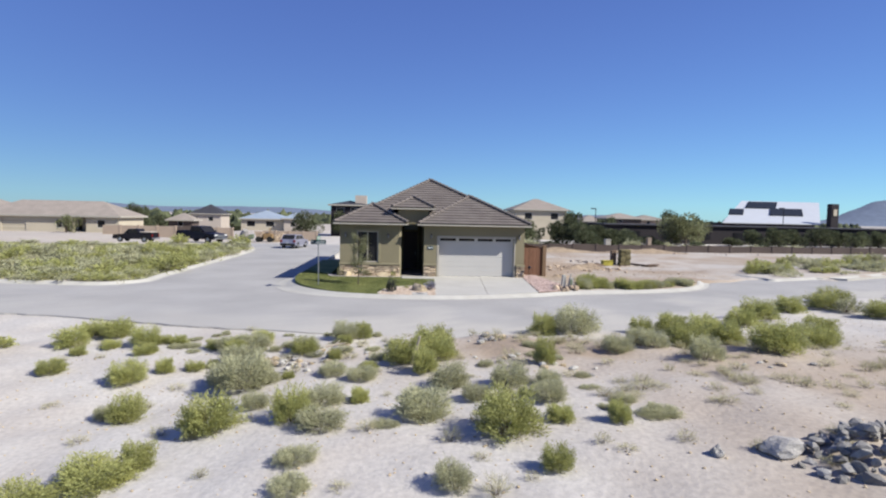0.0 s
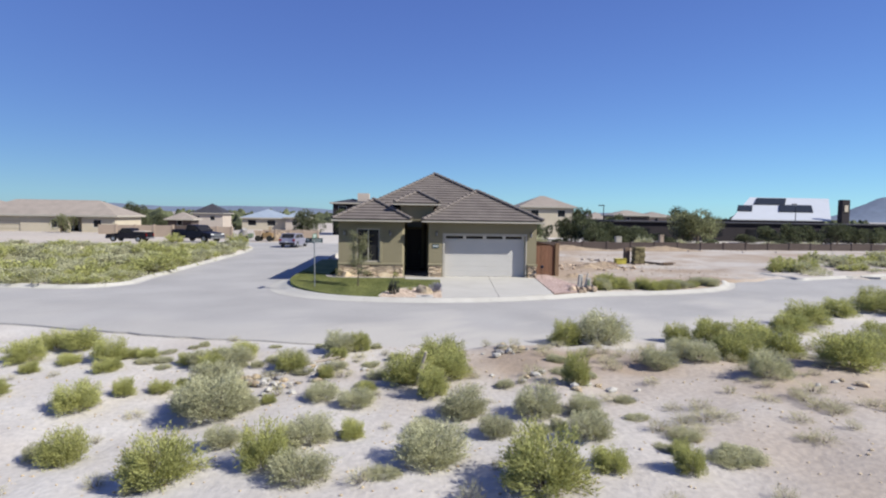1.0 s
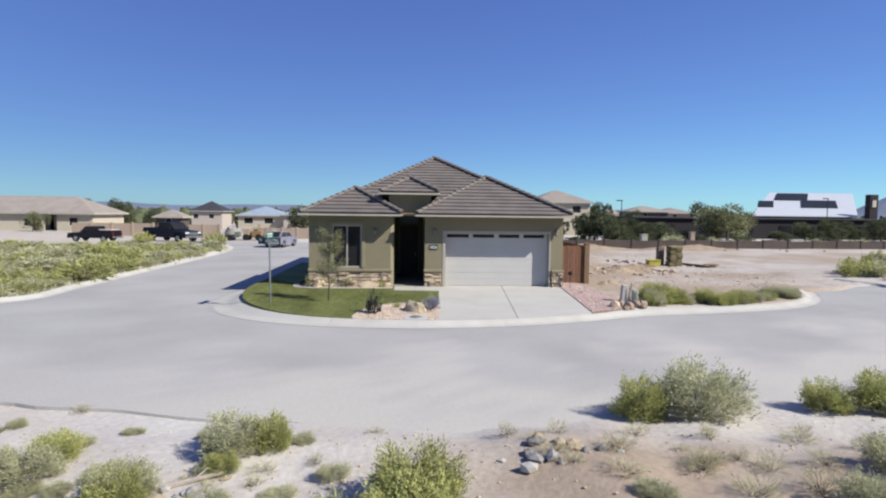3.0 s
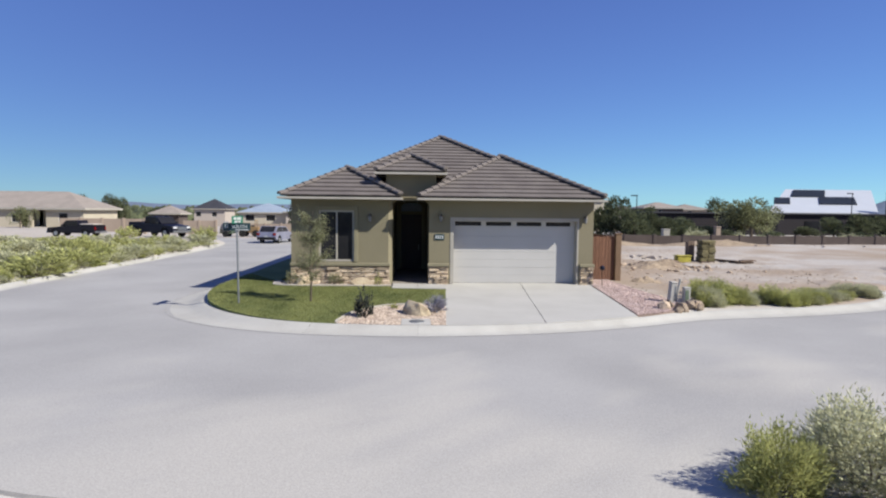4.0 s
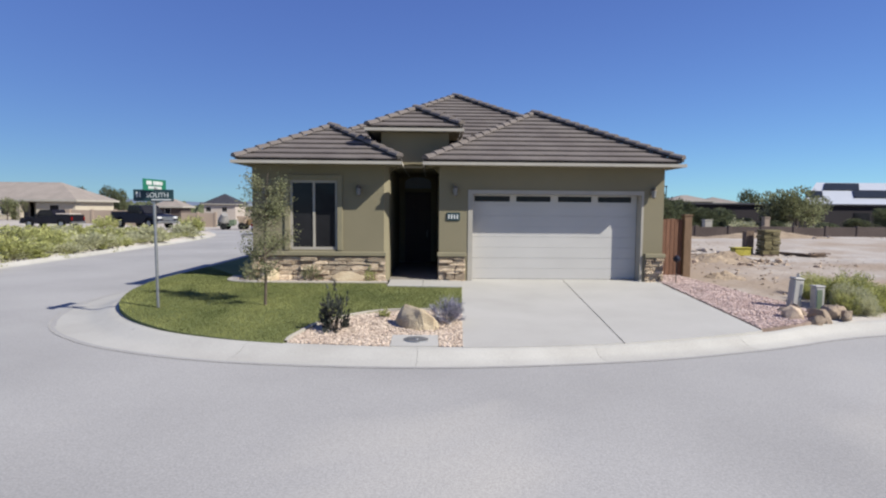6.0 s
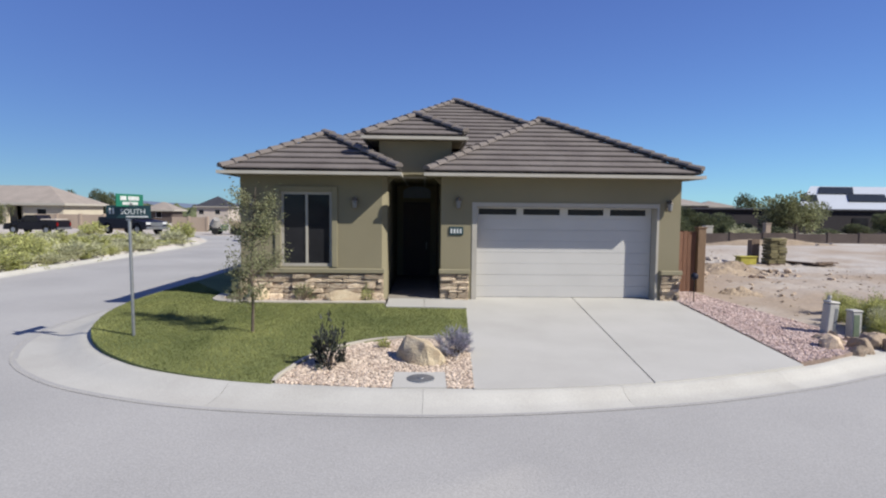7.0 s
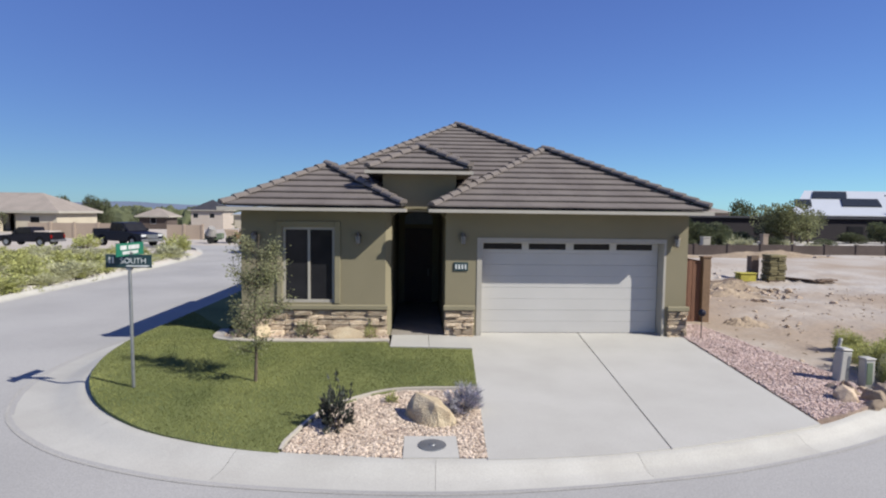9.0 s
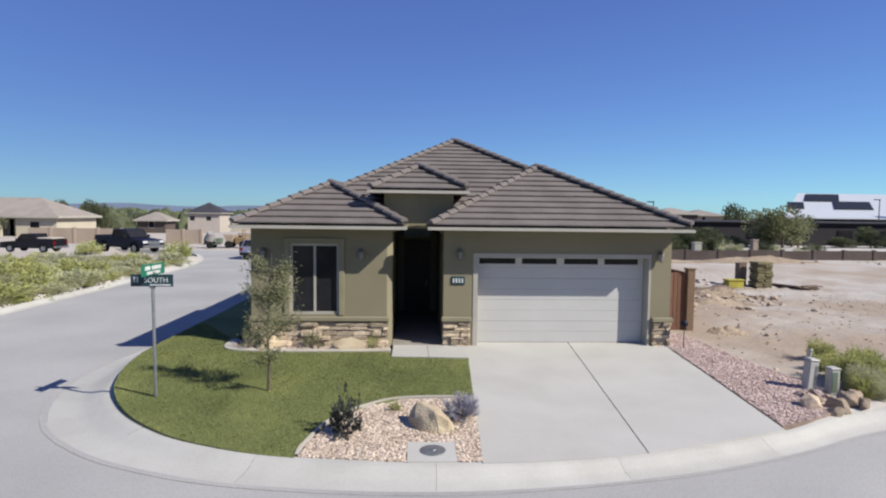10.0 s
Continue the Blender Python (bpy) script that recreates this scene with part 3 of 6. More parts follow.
driveway = thing("driveway", (2, 30, -0.2), "pale concrete driveway with a dark central joint", "driveway", kind="structure")
kerb_y = lambda x: float(ys([p for p in INNER if p[1] < 36 and p[0] > -7.5], x))
for f0, f1 in ((0.0, 0.532), (0.540, 1.0)):
    for y0, y1 in ((27.0, 34.45),):
        out = []
        for f, rev in ((f0, 0), (f1, 1)):
            seg = []
            for y in (y0, y1):
                l, r = drive_x(y)
                j = 1.76 + (y - 27.35) * 0.078
                seg.append([l if f == 0 else r if f == 1 else j + (-0.012 if f < 0.535 else 0.012), y])
            if y0 == 27.0:
                seg[0][1] = kerb_y(seg[0][0]) - 0.02
            out += seg if not rev else seg[::-1]
        if y0 == 27.0:
            a, b = out[-1], out[0]
            out += [(a[0] + (b[0] - a[0]) * k / 6, kerb_y(a[0] + (b[0] - a[0]) * k / 6) - 0.02) for k in range(1, 6)]
        part("concrete_slab", slab(bmesh.new(), [tuple(p) for p in out], lambda x, y: zlot(x, y) + 0.012, 0.12), M_CONCRETE, driveway)
part("expansion_joint", slab(bmesh.new(), [(1.72, 27.35), (1.80, 27.35), (2.34, 34.28), (2.27, 34.28)], lambda x, y: zlot(x, y) - 0.01, 0.05), M_GRAVELBED, driveway, "dark joint filler")

walkway = thing("walkway", (-1.6, 33.3, 0), "pale concrete entry walk between lawn and porch", "walkway", kind="structure")
part("concrete_slab", slab(bmesh.new(), [(-2.62, 32.75), (-1.7, 32.7), (-1.7, 34.0), (-2.62, 34.0)], lambda x, y: 0.014, 0.12), M_CONCRETE, walkway)
part("concrete_slab", slab(bmesh.new(), [(-1.69, 32.7), (-0.68, 32.6), (-0.65, 34.0), (-1.69, 34.0)], lambda x, y: 0.014, 0.12), M_CONCRETE, walkway)
# porch slab; the shade inside the entry is put into its darker colour
tagged(part("porch_floor", slab(bmesh.new(), [(-2.66, 34.005), (-1.29, 34.005), (-1.29, 39.45), (-2.66, 39.45)], lambda x, y: 0.014, 0.12), M_PORCH), "porch floor before the door, porch shade in its darker colour", "floor", kind="structure")

LAWN = [p for p in INNER if p[0] < -3.85 and p[1] < 46] + [(-3.86, 27.7), (-3.55, 28.75), (-2.92, 29.5), (-2.23, 29.85), (-0.84, 29.9), (-0.69, 32.6), (-2.62, 32.75), (-2.7, 33.25), (-6.6, 33.3), (-7.05, 33.7), (-7.1, 34.6), (-7.1, 46)]
bm = slab(bmesh.new(), LAWN, lambda x, y: zlot(x, y) + 0.005, 0.25)
lawn = part("lawn", bm, M_LAWN)
tagged(lawn, "neatly mown green lawn on the corner of the lot", "lawn", kind="structure")


def in_poly(x, y, poly):
    c, j = False, len(poly) - 1
    for i in range(len(poly)):
        (xi, yi), (xj, yj) = poly[i], poly[j]
        if (yi > y) != (yj > y) and x < (xj - xi) * (y - yi) / (yj - yi) + xi:
            c = not c
        j = i
    return c


def scatter(poly, n, rng):
    x0, x1 = min(p[0] for p in poly), max(p[0] for p in poly)
    y0, y1 = min(p[1] for p in poly), max(p[1] for p in poly)
    out = []
    while len(out) < n:
        x, y = rng.uniform(x0, x1), rng.uniform(y0, y1)
        if in_poly(x, y, poly):
            out.append((x, y))
    return out


rng = random.Random(5)
verts, faces = [], []
for x, y in scatter([p for p in LAWN if p[1] < 38], 90000, rng):
    z, a, h = zlot(x, y), rng.uniform(0, 6.28), rng.uniform(0.015, 0.04)
    dx, dy, i = math.cos(a) * 0.008, math.sin(a) * 0.008, len(verts)
    lx, ly = rng.uniform(-0.025, 0.025), rng.uniform(-0.025, 0.025)
    verts += [(x - dx, y - dy, z), (x + dx, y + dy, z), (x + lx, y + ly, z + h)]
    faces.append((i, i + 1, i + 2))
me = bpy.data.meshes.new("lawn_grass")
me.from_pydata(verts, [], faces)
tagged(link("lawn_grass", me, M_BLADE), "short green grass blades of the lawn", "grass", kind="stuff")

GRAVEL_L = [(-3.84, 27.28), (-3.8, 27.7), (-3.5, 28.72), (-2.9, 29.42), (-2.22, 29.75), (-0.86, 29.8), (-0.98, 27.05), (-1.36, 27.05), (-1.36, 27.75), (-2.16, 27.75), (-2.16, 27.05)]
GRAVEL_R = [(5.02, 34.6), (4.66, 28.35), (5.4, 28.65), (6.5, 29.2), (6.75, 30.6), (6.3, 33.0), (6.2, 35.6), (5.1, 35.6)]
PLANTER = [(-2.72, 33.98), (-2.72, 33.4), (-6.5, 33.42), (-6.9, 33.8), (-6.95, 34.6), (-6.5, 34.6), (-6.5, 33.98)]
pebble = [rock_mesh("pebble", k + 20, 0.7, 0.2, 1) for k in range(4)]
pv = [np.array([v.co[:] for v in m.vertices]) for m in pebble]
pf = [[tuple(p.vertices) for p in m.polygons] for m in pebble]


def pebble_bed(name, poly, n, size, material, zf, seed, label):
    r = random.Random(seed)
    verts, faces = [], []
    for x, y in scatter(poly, n, r):
        k, s, a = r.randrange(4), size * r.uniform(0.55, 1.5), r.uniform(0, 6.28)
        c, d, i = math.cos(a) * s, math.sin(a) * s, len(verts)
        q = pv[k]
        z = zf(x, y)
        verts += np.stack([q[:, 0] * c - q[:, 1] * d + x, q[:, 0] * d + q[:, 1] * c + y, q[:, 2] * s * r.uniform(0.7, 1.1) + z - 0.1 * s], -1).tolist()
        faces += [tuple(i + v for v in f) for f in pf[k]]
    me = bpy.data.meshes.new(name)
    me.from_pydata(verts, [], faces)
    return tagged(link(name, me, material), label, "gravel", kind="stuff")


for poly, n, sd, gm, words in ((GRAVEL_L, 9000, 1, M_GRAVELTAN, "tan and pink landscape gravel round the boulder"), (GRAVEL_R, 10000, 2, M_GRAVEL, "pink landscape gravel beside the drive")):
    tagged(part("gravel_bed", slab(bmesh.new(), poly, lambda x, y: zlot(x, y) + 0.0, 0.25), M_GRAVELBED), "soil under pink and tan landscape gravel", "gravel bed", kind="structure")
    pebble_bed("gravel", poly, n, 0.044, gm, lambda x, y: zlot(x, y) + 0.0, sd, words)
tagged(part("planter_bed", slab(bmesh.new(), PLANTER, lambda x, y: 0.0, 0.25), M_GRAVELBED), "narrow planting bed below the stone base", "planting bed", kind="structure")
pebble_bed("gravel", PLANTER, 900, 0.055, M_GRAVELTAN, lambda x, y: 0.0, 3, "tan gravel in the planting bed")


def edging(pts, w, z0, label):
    bm = bmesh.new()
    inn = offset(pts, w)
    rows = [[bm.verts.new((*p, zlot(*p) + h)) for p, h in ((a, -0.1), (a, 0.035), (b, 0.035), (b, -0.1))] for a, b in zip(pts, inn)]
    for a, b in zip(rows, rows[1:]):
        for i in range(3):
            bm.faces.new((a[i], a[i + 1], b[i + 1], b[i]))
    bmesh.ops.recalc_face_normals(bm, faces=bm.faces)
    tagged(part("edging", bm, M_EDGE), label, "edging", kind="structure")


edging(curve_through([(-3.86, 27.3), (-3.83, 27.7), (-3.52, 28.75), (-2.9, 29.48), (-2.22, 29.82), (-0.84, 29.87)], 6), 0.05, 0, "curved concrete edging between lawn and gravel")
edging(curve_through([(-2.66, 33.25), (-4.6, 33.2), (-6.4, 33.3), (-7.05, 33.65), (-7.2, 34.6)], 6), -0.26, 0, "concrete edging round the planting bed")
pad = thing("concrete_pad", (-1.76, 27.4, -0.2), "square concrete pad with an iron meter lid", "meter pad")
part("pad", slab(bmesh.new(), [(-2.15, 27.03), (-1.37, 27.03), (-1.37, 27.74), (-2.15, 27.74)], lambda x, y: zlot(x, y) + 0.02, 0.15), M_CONCRETE, pad)
bm = tube(bmesh.new(), (-1.74, 27.42, -0.18), (-1.74, 27.42, -0.160), 0.21, 0.205, 24)
tube(bm, (-1.74, 27.42, -0.16), (-1.74, 27.42, -0.15), 0.05, 0.04, 10)
part("lid", bm, M_STEEL, pad, "round grey iron lid")


# ---- the house ----
FRONT, WL, WR, EAVE = 34.0, -6.45, 5.06, 3.3
house = thing("house", (-0.7, 34, 0), "single-storey olive stucco house with brown tile hip roofs and stone base", "house")
LX, GX0, RX0 = -2.68, -1.27, -2.81
for wall_box in (
    (WL, -5.42, FRONT, 34.2, -0.3, 3.22), (-4.1, RX0, FRONT, 34.2, -0.3, 3.22), (-5.42, -4.1, FRONT, 34.2, -0.3, 0.85), (-5.42, -4.1, FRONT, 34.2, 2.78, 3.22),
    (LX - 0.2, LX, 34.2, 39.5, -0.3, 3.22), (WL, WL + 0.2, 34.2, 52, -0.3, 3.22)):
    part("wall", boxes(wall_box), M_STUCCO, house)
DL, DR, DT = -0.33, 4.43, 2.44
for wall_box in (
    (GX0, DL - 0.13, FRONT, 34.24, -0.3, 3.22), (DR + 0.06, WR, FRONT, 34.24, -0.3, 3.22), (DL - 0.13, DR + 0.06, FRONT, 34.24, DT + 0.11, 3.22),
    (GX0, GX0 + 0.2, 34.24, 39.5, -0.3, 3.22), (WR - 0.2, WR, 34.24, 52, -0.3, 3.22), (WL + 0.2, WR - 0.2, 51.8, 52, -0.3, 3.22)):
    part("wall", boxes(wall_box), M_STUCCO, house)
part("jamb", slab(bmesh.new(), [(RX0, FRONT), (LX, FRONT + 0.13), (LX, 34.2), (RX0, 34.2)], lambda x, y: 3.22, 3.52), M_STUCCO, house, "splayed stucco jamb beside the porch")
part("entry_wall", boxes((LX, GX0, 39.5, 39.7, -0.3, 3.22)), M_STUCCO, house)
part("entry_ceiling", boxes((LX - 0.15, GX0 + 0.15, 34.66, 39.7, 3.24, 3.3)), M_STUCCO, house)

# the raised entry with its arched front
TX0, TX1, TY, TZ = -2.92, -1.0, 34.42, 4.16
bm = bmesh.new()
n = 14
top = [(TX0 + (TX1 - TX0) * i / n, TZ) for i in range(n + 1)]
low = []
for x, _ in top:
    u = (x - (LX + GX0) / 2) / ((GX0 - LX) / 2)
    low.append((x, 2.98 + 0.30 * math.sqrt(max(0, 1 - u * u)) if abs(u) < 1 else 2.98))
for y in (TY, TY + 0.22):
    a, b = [bm.verts.new((x, y, z)) for x, z in top], [bm.verts.new((x, y, z)) for x, z in low]
    for i in range(n):
        bm.faces.new((a[i], a[i + 1], b[i + 1], b[i]))
    if y == TY:
        keep = b
for i in range(n):
    bm.faces.new((keep[i], keep[i + 1], b[i + 1], b[i]))
box(bm, TX0, TX0 + 0.2, TY + 0.22, 37.5, 3.2, TZ)
box(bm, TX1 - 0.2, TX1, TY + 0.22, 37.5, 3.2, TZ)
bmesh.ops.recalc_face_normals(bm, faces=bm.faces)
part("entry_tower", bm, M_STUCCO, house, "raised stucco entry front with an arched opening")

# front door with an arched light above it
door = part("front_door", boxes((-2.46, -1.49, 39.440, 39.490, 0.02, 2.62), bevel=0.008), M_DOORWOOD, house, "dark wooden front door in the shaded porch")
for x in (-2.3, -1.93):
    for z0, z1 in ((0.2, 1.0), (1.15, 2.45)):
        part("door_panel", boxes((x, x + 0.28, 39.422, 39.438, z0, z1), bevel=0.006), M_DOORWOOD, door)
part("door_handle", tube(bmesh.new(), (-1.63, 39.400, 0.95), (-1.63, 39.400, 1.2), 0.015), M_STEEL, door, "steel lever handle")
bm = bmesh.new()
arc = [(-2.46, 2.76)] + [(-1.975 - 0.485 * math.cos(math.pi * i / 12), 2.98 + 0.2 * math.sin(math.pi * i / 12)) for i in range(13)] + [(-1.49, 2.76)]
prism(bm, arc, 39.440, 39.480)
# the glass borrows the blue-grey roof colour to stand for reflected sky
part("arched_light", bm, M_BLUEROOF, house, "arched glass over the door, sky reflection in its blue-grey colour")

# window of the front room
window = part("window", boxes((-5.42, -5.35, 34.03, 34.12, 0.85, 2.78), (-4.17, -4.1, 34.03, 34.12, 0.85, 2.78), (-5.35, -4.17, 34.03, 34.12, 0.85, 0.92),
                              (-5.35, -4.17, 34.03, 34.12, 2.71, 2.78), (-4.79, -4.73, 34.035, 34.11, 0.92, 2.71)), M_FASCIA, house, "two-pane sliding window in a pale frame")
for x0, x1, y in ((-5.35, -4.79, 34.06), (-4.73, -4.17, 34.08)):
    part("pane", boxes((x0, x1, y, y + 0.012, 0.92, 2.71)), M_PANE, window, "dark tinted glass")
part("window_surround", boxes((-5.56, -5.42, 33.955, 33.998, 0.83, 2.92), (-4.1, -3.96, 33.955, 33.998, 0.83, 2.92), (-5.42, -4.1, 33.955, 33.998, 2.78, 2.92), bevel=0.006), M_CAP, house, "raised stucco window surround")

# stone base in single ledge stones, with a cap band
rng = random.Random(11)
stone_meshes = []
for k in range(10):
    bm = bmesh.new()
    box(bm, -0.5, 0.5, 0, 1, 0, 1)
    bmesh.ops.bevel(bm, geom=bm.edges[:], offset=0.09, segments=1, affect="EDGES")
    for v in bm.verts:
        v.co += Vector((rng.uniform(-0.03, 0.03), rng.uniform(-0.12, 0.12), rng.uniform(-0.07, 0.07)))
    me = bpy.data.meshes.new("stone")
    bm.to_mesh(me)
    bm.free()
    me.materials.append(M_STONE)
    stone_meshes.append(me)


def stone_base(x0, x1, y, turn=0.0, zc=0.68):
    base = part("stone_base", boxes((x0 + 0.01, x1 - 0.01, y - 0.03, y - 0.004, -0.25, zc)), M_GRAVELBED, house, "base of stacked tan and brown ledge stone")
    z = -0.12
    while z < zc - 0.03:
        h = min(rng.choice((0.07, 0.09, 0.12, 0.16)), zc - z)
        x = x0
        while x < x1 - 0.02:
            w = min(rng.uniform(0.18, 0.62), x1 - x)
            if x1 - x - w < 0.1:
                w = x1 - x
            d = rng.uniform(0.04, 0.14)
            link("stone", rng.choice(stone_meshes), M_STONE, base, m=Matrix.LocRotScale((x + w / 2, y - d, z + 0.004), None, (w - 0.014, d, h - 0.014)))
            x += w
        z += h
    part("cap_band", boxes((x0 - 0.03, x1 + 0.03, y - 0.13, y - 0.002, zc, zc + 0.12), bevel=0.015), M_CAP, house, "tan sill band above the stone")


stone_base(WL, RX0 + 0.05, FRONT)
stone_base(GX0 - 0.02, DL - 0.2, FRONT)
stone_base(DR + 0.13, WR + 0.02, FRONT)

# garage door with four lights in its top section
part("garage_trim", boxes((DL - 0.13, DL, 33.985, 34.36, 0, DT + 0.11), (DR, DR + 0.06, 33.985, 34.36, 0, DT + 0.11), (DL, DR, 33.985, 34.36, DT, DT + 0.11)), M_FASCIA, house, "pale trim round the garage opening")
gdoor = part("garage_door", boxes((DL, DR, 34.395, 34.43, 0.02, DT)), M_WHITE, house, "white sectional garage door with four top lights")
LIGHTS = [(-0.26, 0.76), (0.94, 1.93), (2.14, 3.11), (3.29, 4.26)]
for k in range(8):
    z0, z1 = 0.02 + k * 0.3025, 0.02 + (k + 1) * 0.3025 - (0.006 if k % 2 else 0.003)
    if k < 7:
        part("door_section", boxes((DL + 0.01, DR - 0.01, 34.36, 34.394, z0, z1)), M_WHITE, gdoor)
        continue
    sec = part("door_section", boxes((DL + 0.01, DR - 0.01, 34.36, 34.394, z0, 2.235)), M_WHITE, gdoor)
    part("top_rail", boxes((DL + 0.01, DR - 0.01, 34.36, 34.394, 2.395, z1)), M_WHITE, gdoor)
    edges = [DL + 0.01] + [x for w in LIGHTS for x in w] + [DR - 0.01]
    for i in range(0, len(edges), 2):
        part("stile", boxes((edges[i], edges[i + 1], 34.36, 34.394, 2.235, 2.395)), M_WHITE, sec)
    for a, b in LIGHTS:
        part("pane", boxes((a, b, 34.382, 34.39, 2.235, 2.395)), M_PANE, sec, "dark narrow glass light")
part("door_seal", boxes((DL, DR, 34.36, 34.43, -0.005, 0.018)), M_BLACK, gdoor, "black rubber bottom seal")

# wall lanterns and the number plaque
for x, z in ((-0.83, 2.52), (-3.5, 2.5), (4.72, 2.5), (-6.1, 2.5)):
    lantern = thing("wall_lantern", (x, FRONT, z), "small bronze wall lantern with frosted glass", "wall lamp", "lanterns on the house front")
    part("back_plate", boxes((x - 0.05, x + 0.05, 33.975, 33.998, z - 0.1, z + 0.14), bevel=0.005), M_BRONZE, lantern)
    part("arm", tube(bmesh.new(), (x, 33.975, z + 0.1), (x, 33.88, z + 0.13), 0.012), M_BRONZE, lantern)
    part("shade", tube(bmesh.new(), (x, 33.88, z + 0.06), (x, 33.88, z + 0.16), 0.085, 0.02), M_BRONZE, lantern)
    part("glass", tube(bmesh.new(), (x, 33.88, z - 0.12), (x, 33.88, z + 0.06), 0.05, 0.07), M_LAMPGLASS, lantern, "frosted glass")
    part("finial", tube(bmesh.new(), (x, 33.88, z - 0.16), (x, 33.88, z - 0.12), 0.015, 0.05), M_BRONZE, lantern)
plaque = thing("number_plaque", (-0.88, FRONT, 1.8), "dark wall plaque with pale illegible figures", "plaque")
part("plate", boxes((-1.06, -0.69, 33.97, 33.998, 1.69, 1.91), bevel=0.01), M_DKSIGN, plaque)
for x in (-1.0, -0.92, -0.84, -0.76):
    part("bar", boxes((x - 0.022, x + 0.022, 33.962, 33.969, 1.74, 1.86)), M_LETTER, plaque, "pale bar")


# ---- roofs: tiles in courses over a deck, with cap tiles on the hips ----
PITCH = 0.515


def tile_face(roof, o, u, v, length, cut_l, cut_r, dmax, course=0.36, tile=0.31, seed=0):
    """Courses of single flat tiles on one roof slope; o: eave corner, u: along the eave, v: up the slope in plan."""
    r = random.Random(seed)
    o, u, v = Vector(o), Vector(u), Vector(v)
    slope = math.sqrt(1 + PITCH * PITCH)
    step = course / slope
    k, d = 0, 0.0

    def at(a, dd, lift):
        return o + u * a + v * dd + Vector((0, 0, dd * PITCH + lift))
    while d < dmax - 0.02:
        e = min(d + step, dmax)
        bm = bmesh.new()
        l0, r0 = cut_l * d, length - cut_r * d
        l1, r1 = cut_l * e, length - cut_r * e
        a = l0 - (tile / 2 if k % 2 else 0) - 0.001
        while a < r0 - 0.005:
            b = min(a + tile, r0)
            lo, hi = max(a, l0), b
            t0, t1 = min(max(lo, l1), r1), max(min(hi, r1), l1)
            lift = 0.08 + r.uniform(-0.003, 0.003)
            g = 0.0006
            if hi - lo > 0.02:
                q = [bm.verts.new(at(lo + g, d - 0.03, lift)), bm.verts.new(at(hi - g, d - 0.03, lift)),
                     bm.verts.new(at(t1 - g if t1 - t0 > 0.02 else t1, e + 0.02, 0.012)), bm.verts.new(at(t0 + g if t1 - t0 > 0.02 else t0, e + 0.02, 0.012)),
                     bm.verts.new(at(lo + g, d - 0.03, lift - 0.03)), bm.verts.new(at(hi - g, d - 0.03, lift - 0.03)),
                     bm.verts.new(at(lo + g, d + 0.045, lift - 0.03)), bm.verts.new(at(hi - g, d + 0.045, lift - 0.03)),
                     bm.verts.new(at(lo + g, d + 0.045, lift - 0.08)), bm.verts.new(at(hi - g, d + 0.045, lift - 0.08))]
                bm.faces.new((q[0], q[1], q[2], q[3]) if t1 - t0 > 0.004 else (q[0], q[1], q[2]))
                bm.faces.new((q[4], q[5], q[1], q[0]))
                bm.faces.new((q[6], q[7], q[5], q[4]))
                bm.faces.new((q[8], q[9], q[7], q[6]))
                bm.faces.new((q[4], q[0], q[3]))
                bm.faces.new((q[5], q[2], q[1]))
            a = a + tile
        if len(bm.verts):
            part("tile_course", bm, M_TILE, roof)
        else:
            bm.free()
        d, k = e, k + 1


capm = bpy.data.meshes.new("ridge_tile")
bm = bmesh.new()
for x0, x1, h0 in ((0, 0.42, 0.03),):
    ringa = [bm.verts.new((x0, 0.135 * math.cos(math.pi * i / 6), h0 + 0.11 * math.sin(math.pi * i / 6))) for i in range(7)]
    ringb = [bm.verts.new((x1, 0.115 * math.cos(math.pi * i / 6), -0.005 + 0.10 * math.sin(math.pi * i / 6))) for i in range(7)]
    for i in range(6):
        bm.faces.new((ringa[i], ringa[i + 1], ringb[i + 1], ringb[i]))
    bm.faces.new(ringa[::-1])
bm.to_mesh(capm)
bm.free()
capm.materials.append(M_TILE)


def caps(roof, a, b):
    a, b = Vector(a), Vector(b)
    d = b - a
    n = max(1, round(d.length / 0.36))
    q = d.to_track_quat("X", "Z")
    for i in range(n):
        link("ridge_tile", capm, M_TILE, roof, m=Matrix.LocRotScale(a + d * (i / n), q, (d.length / n / 0.36, 1, 1)))


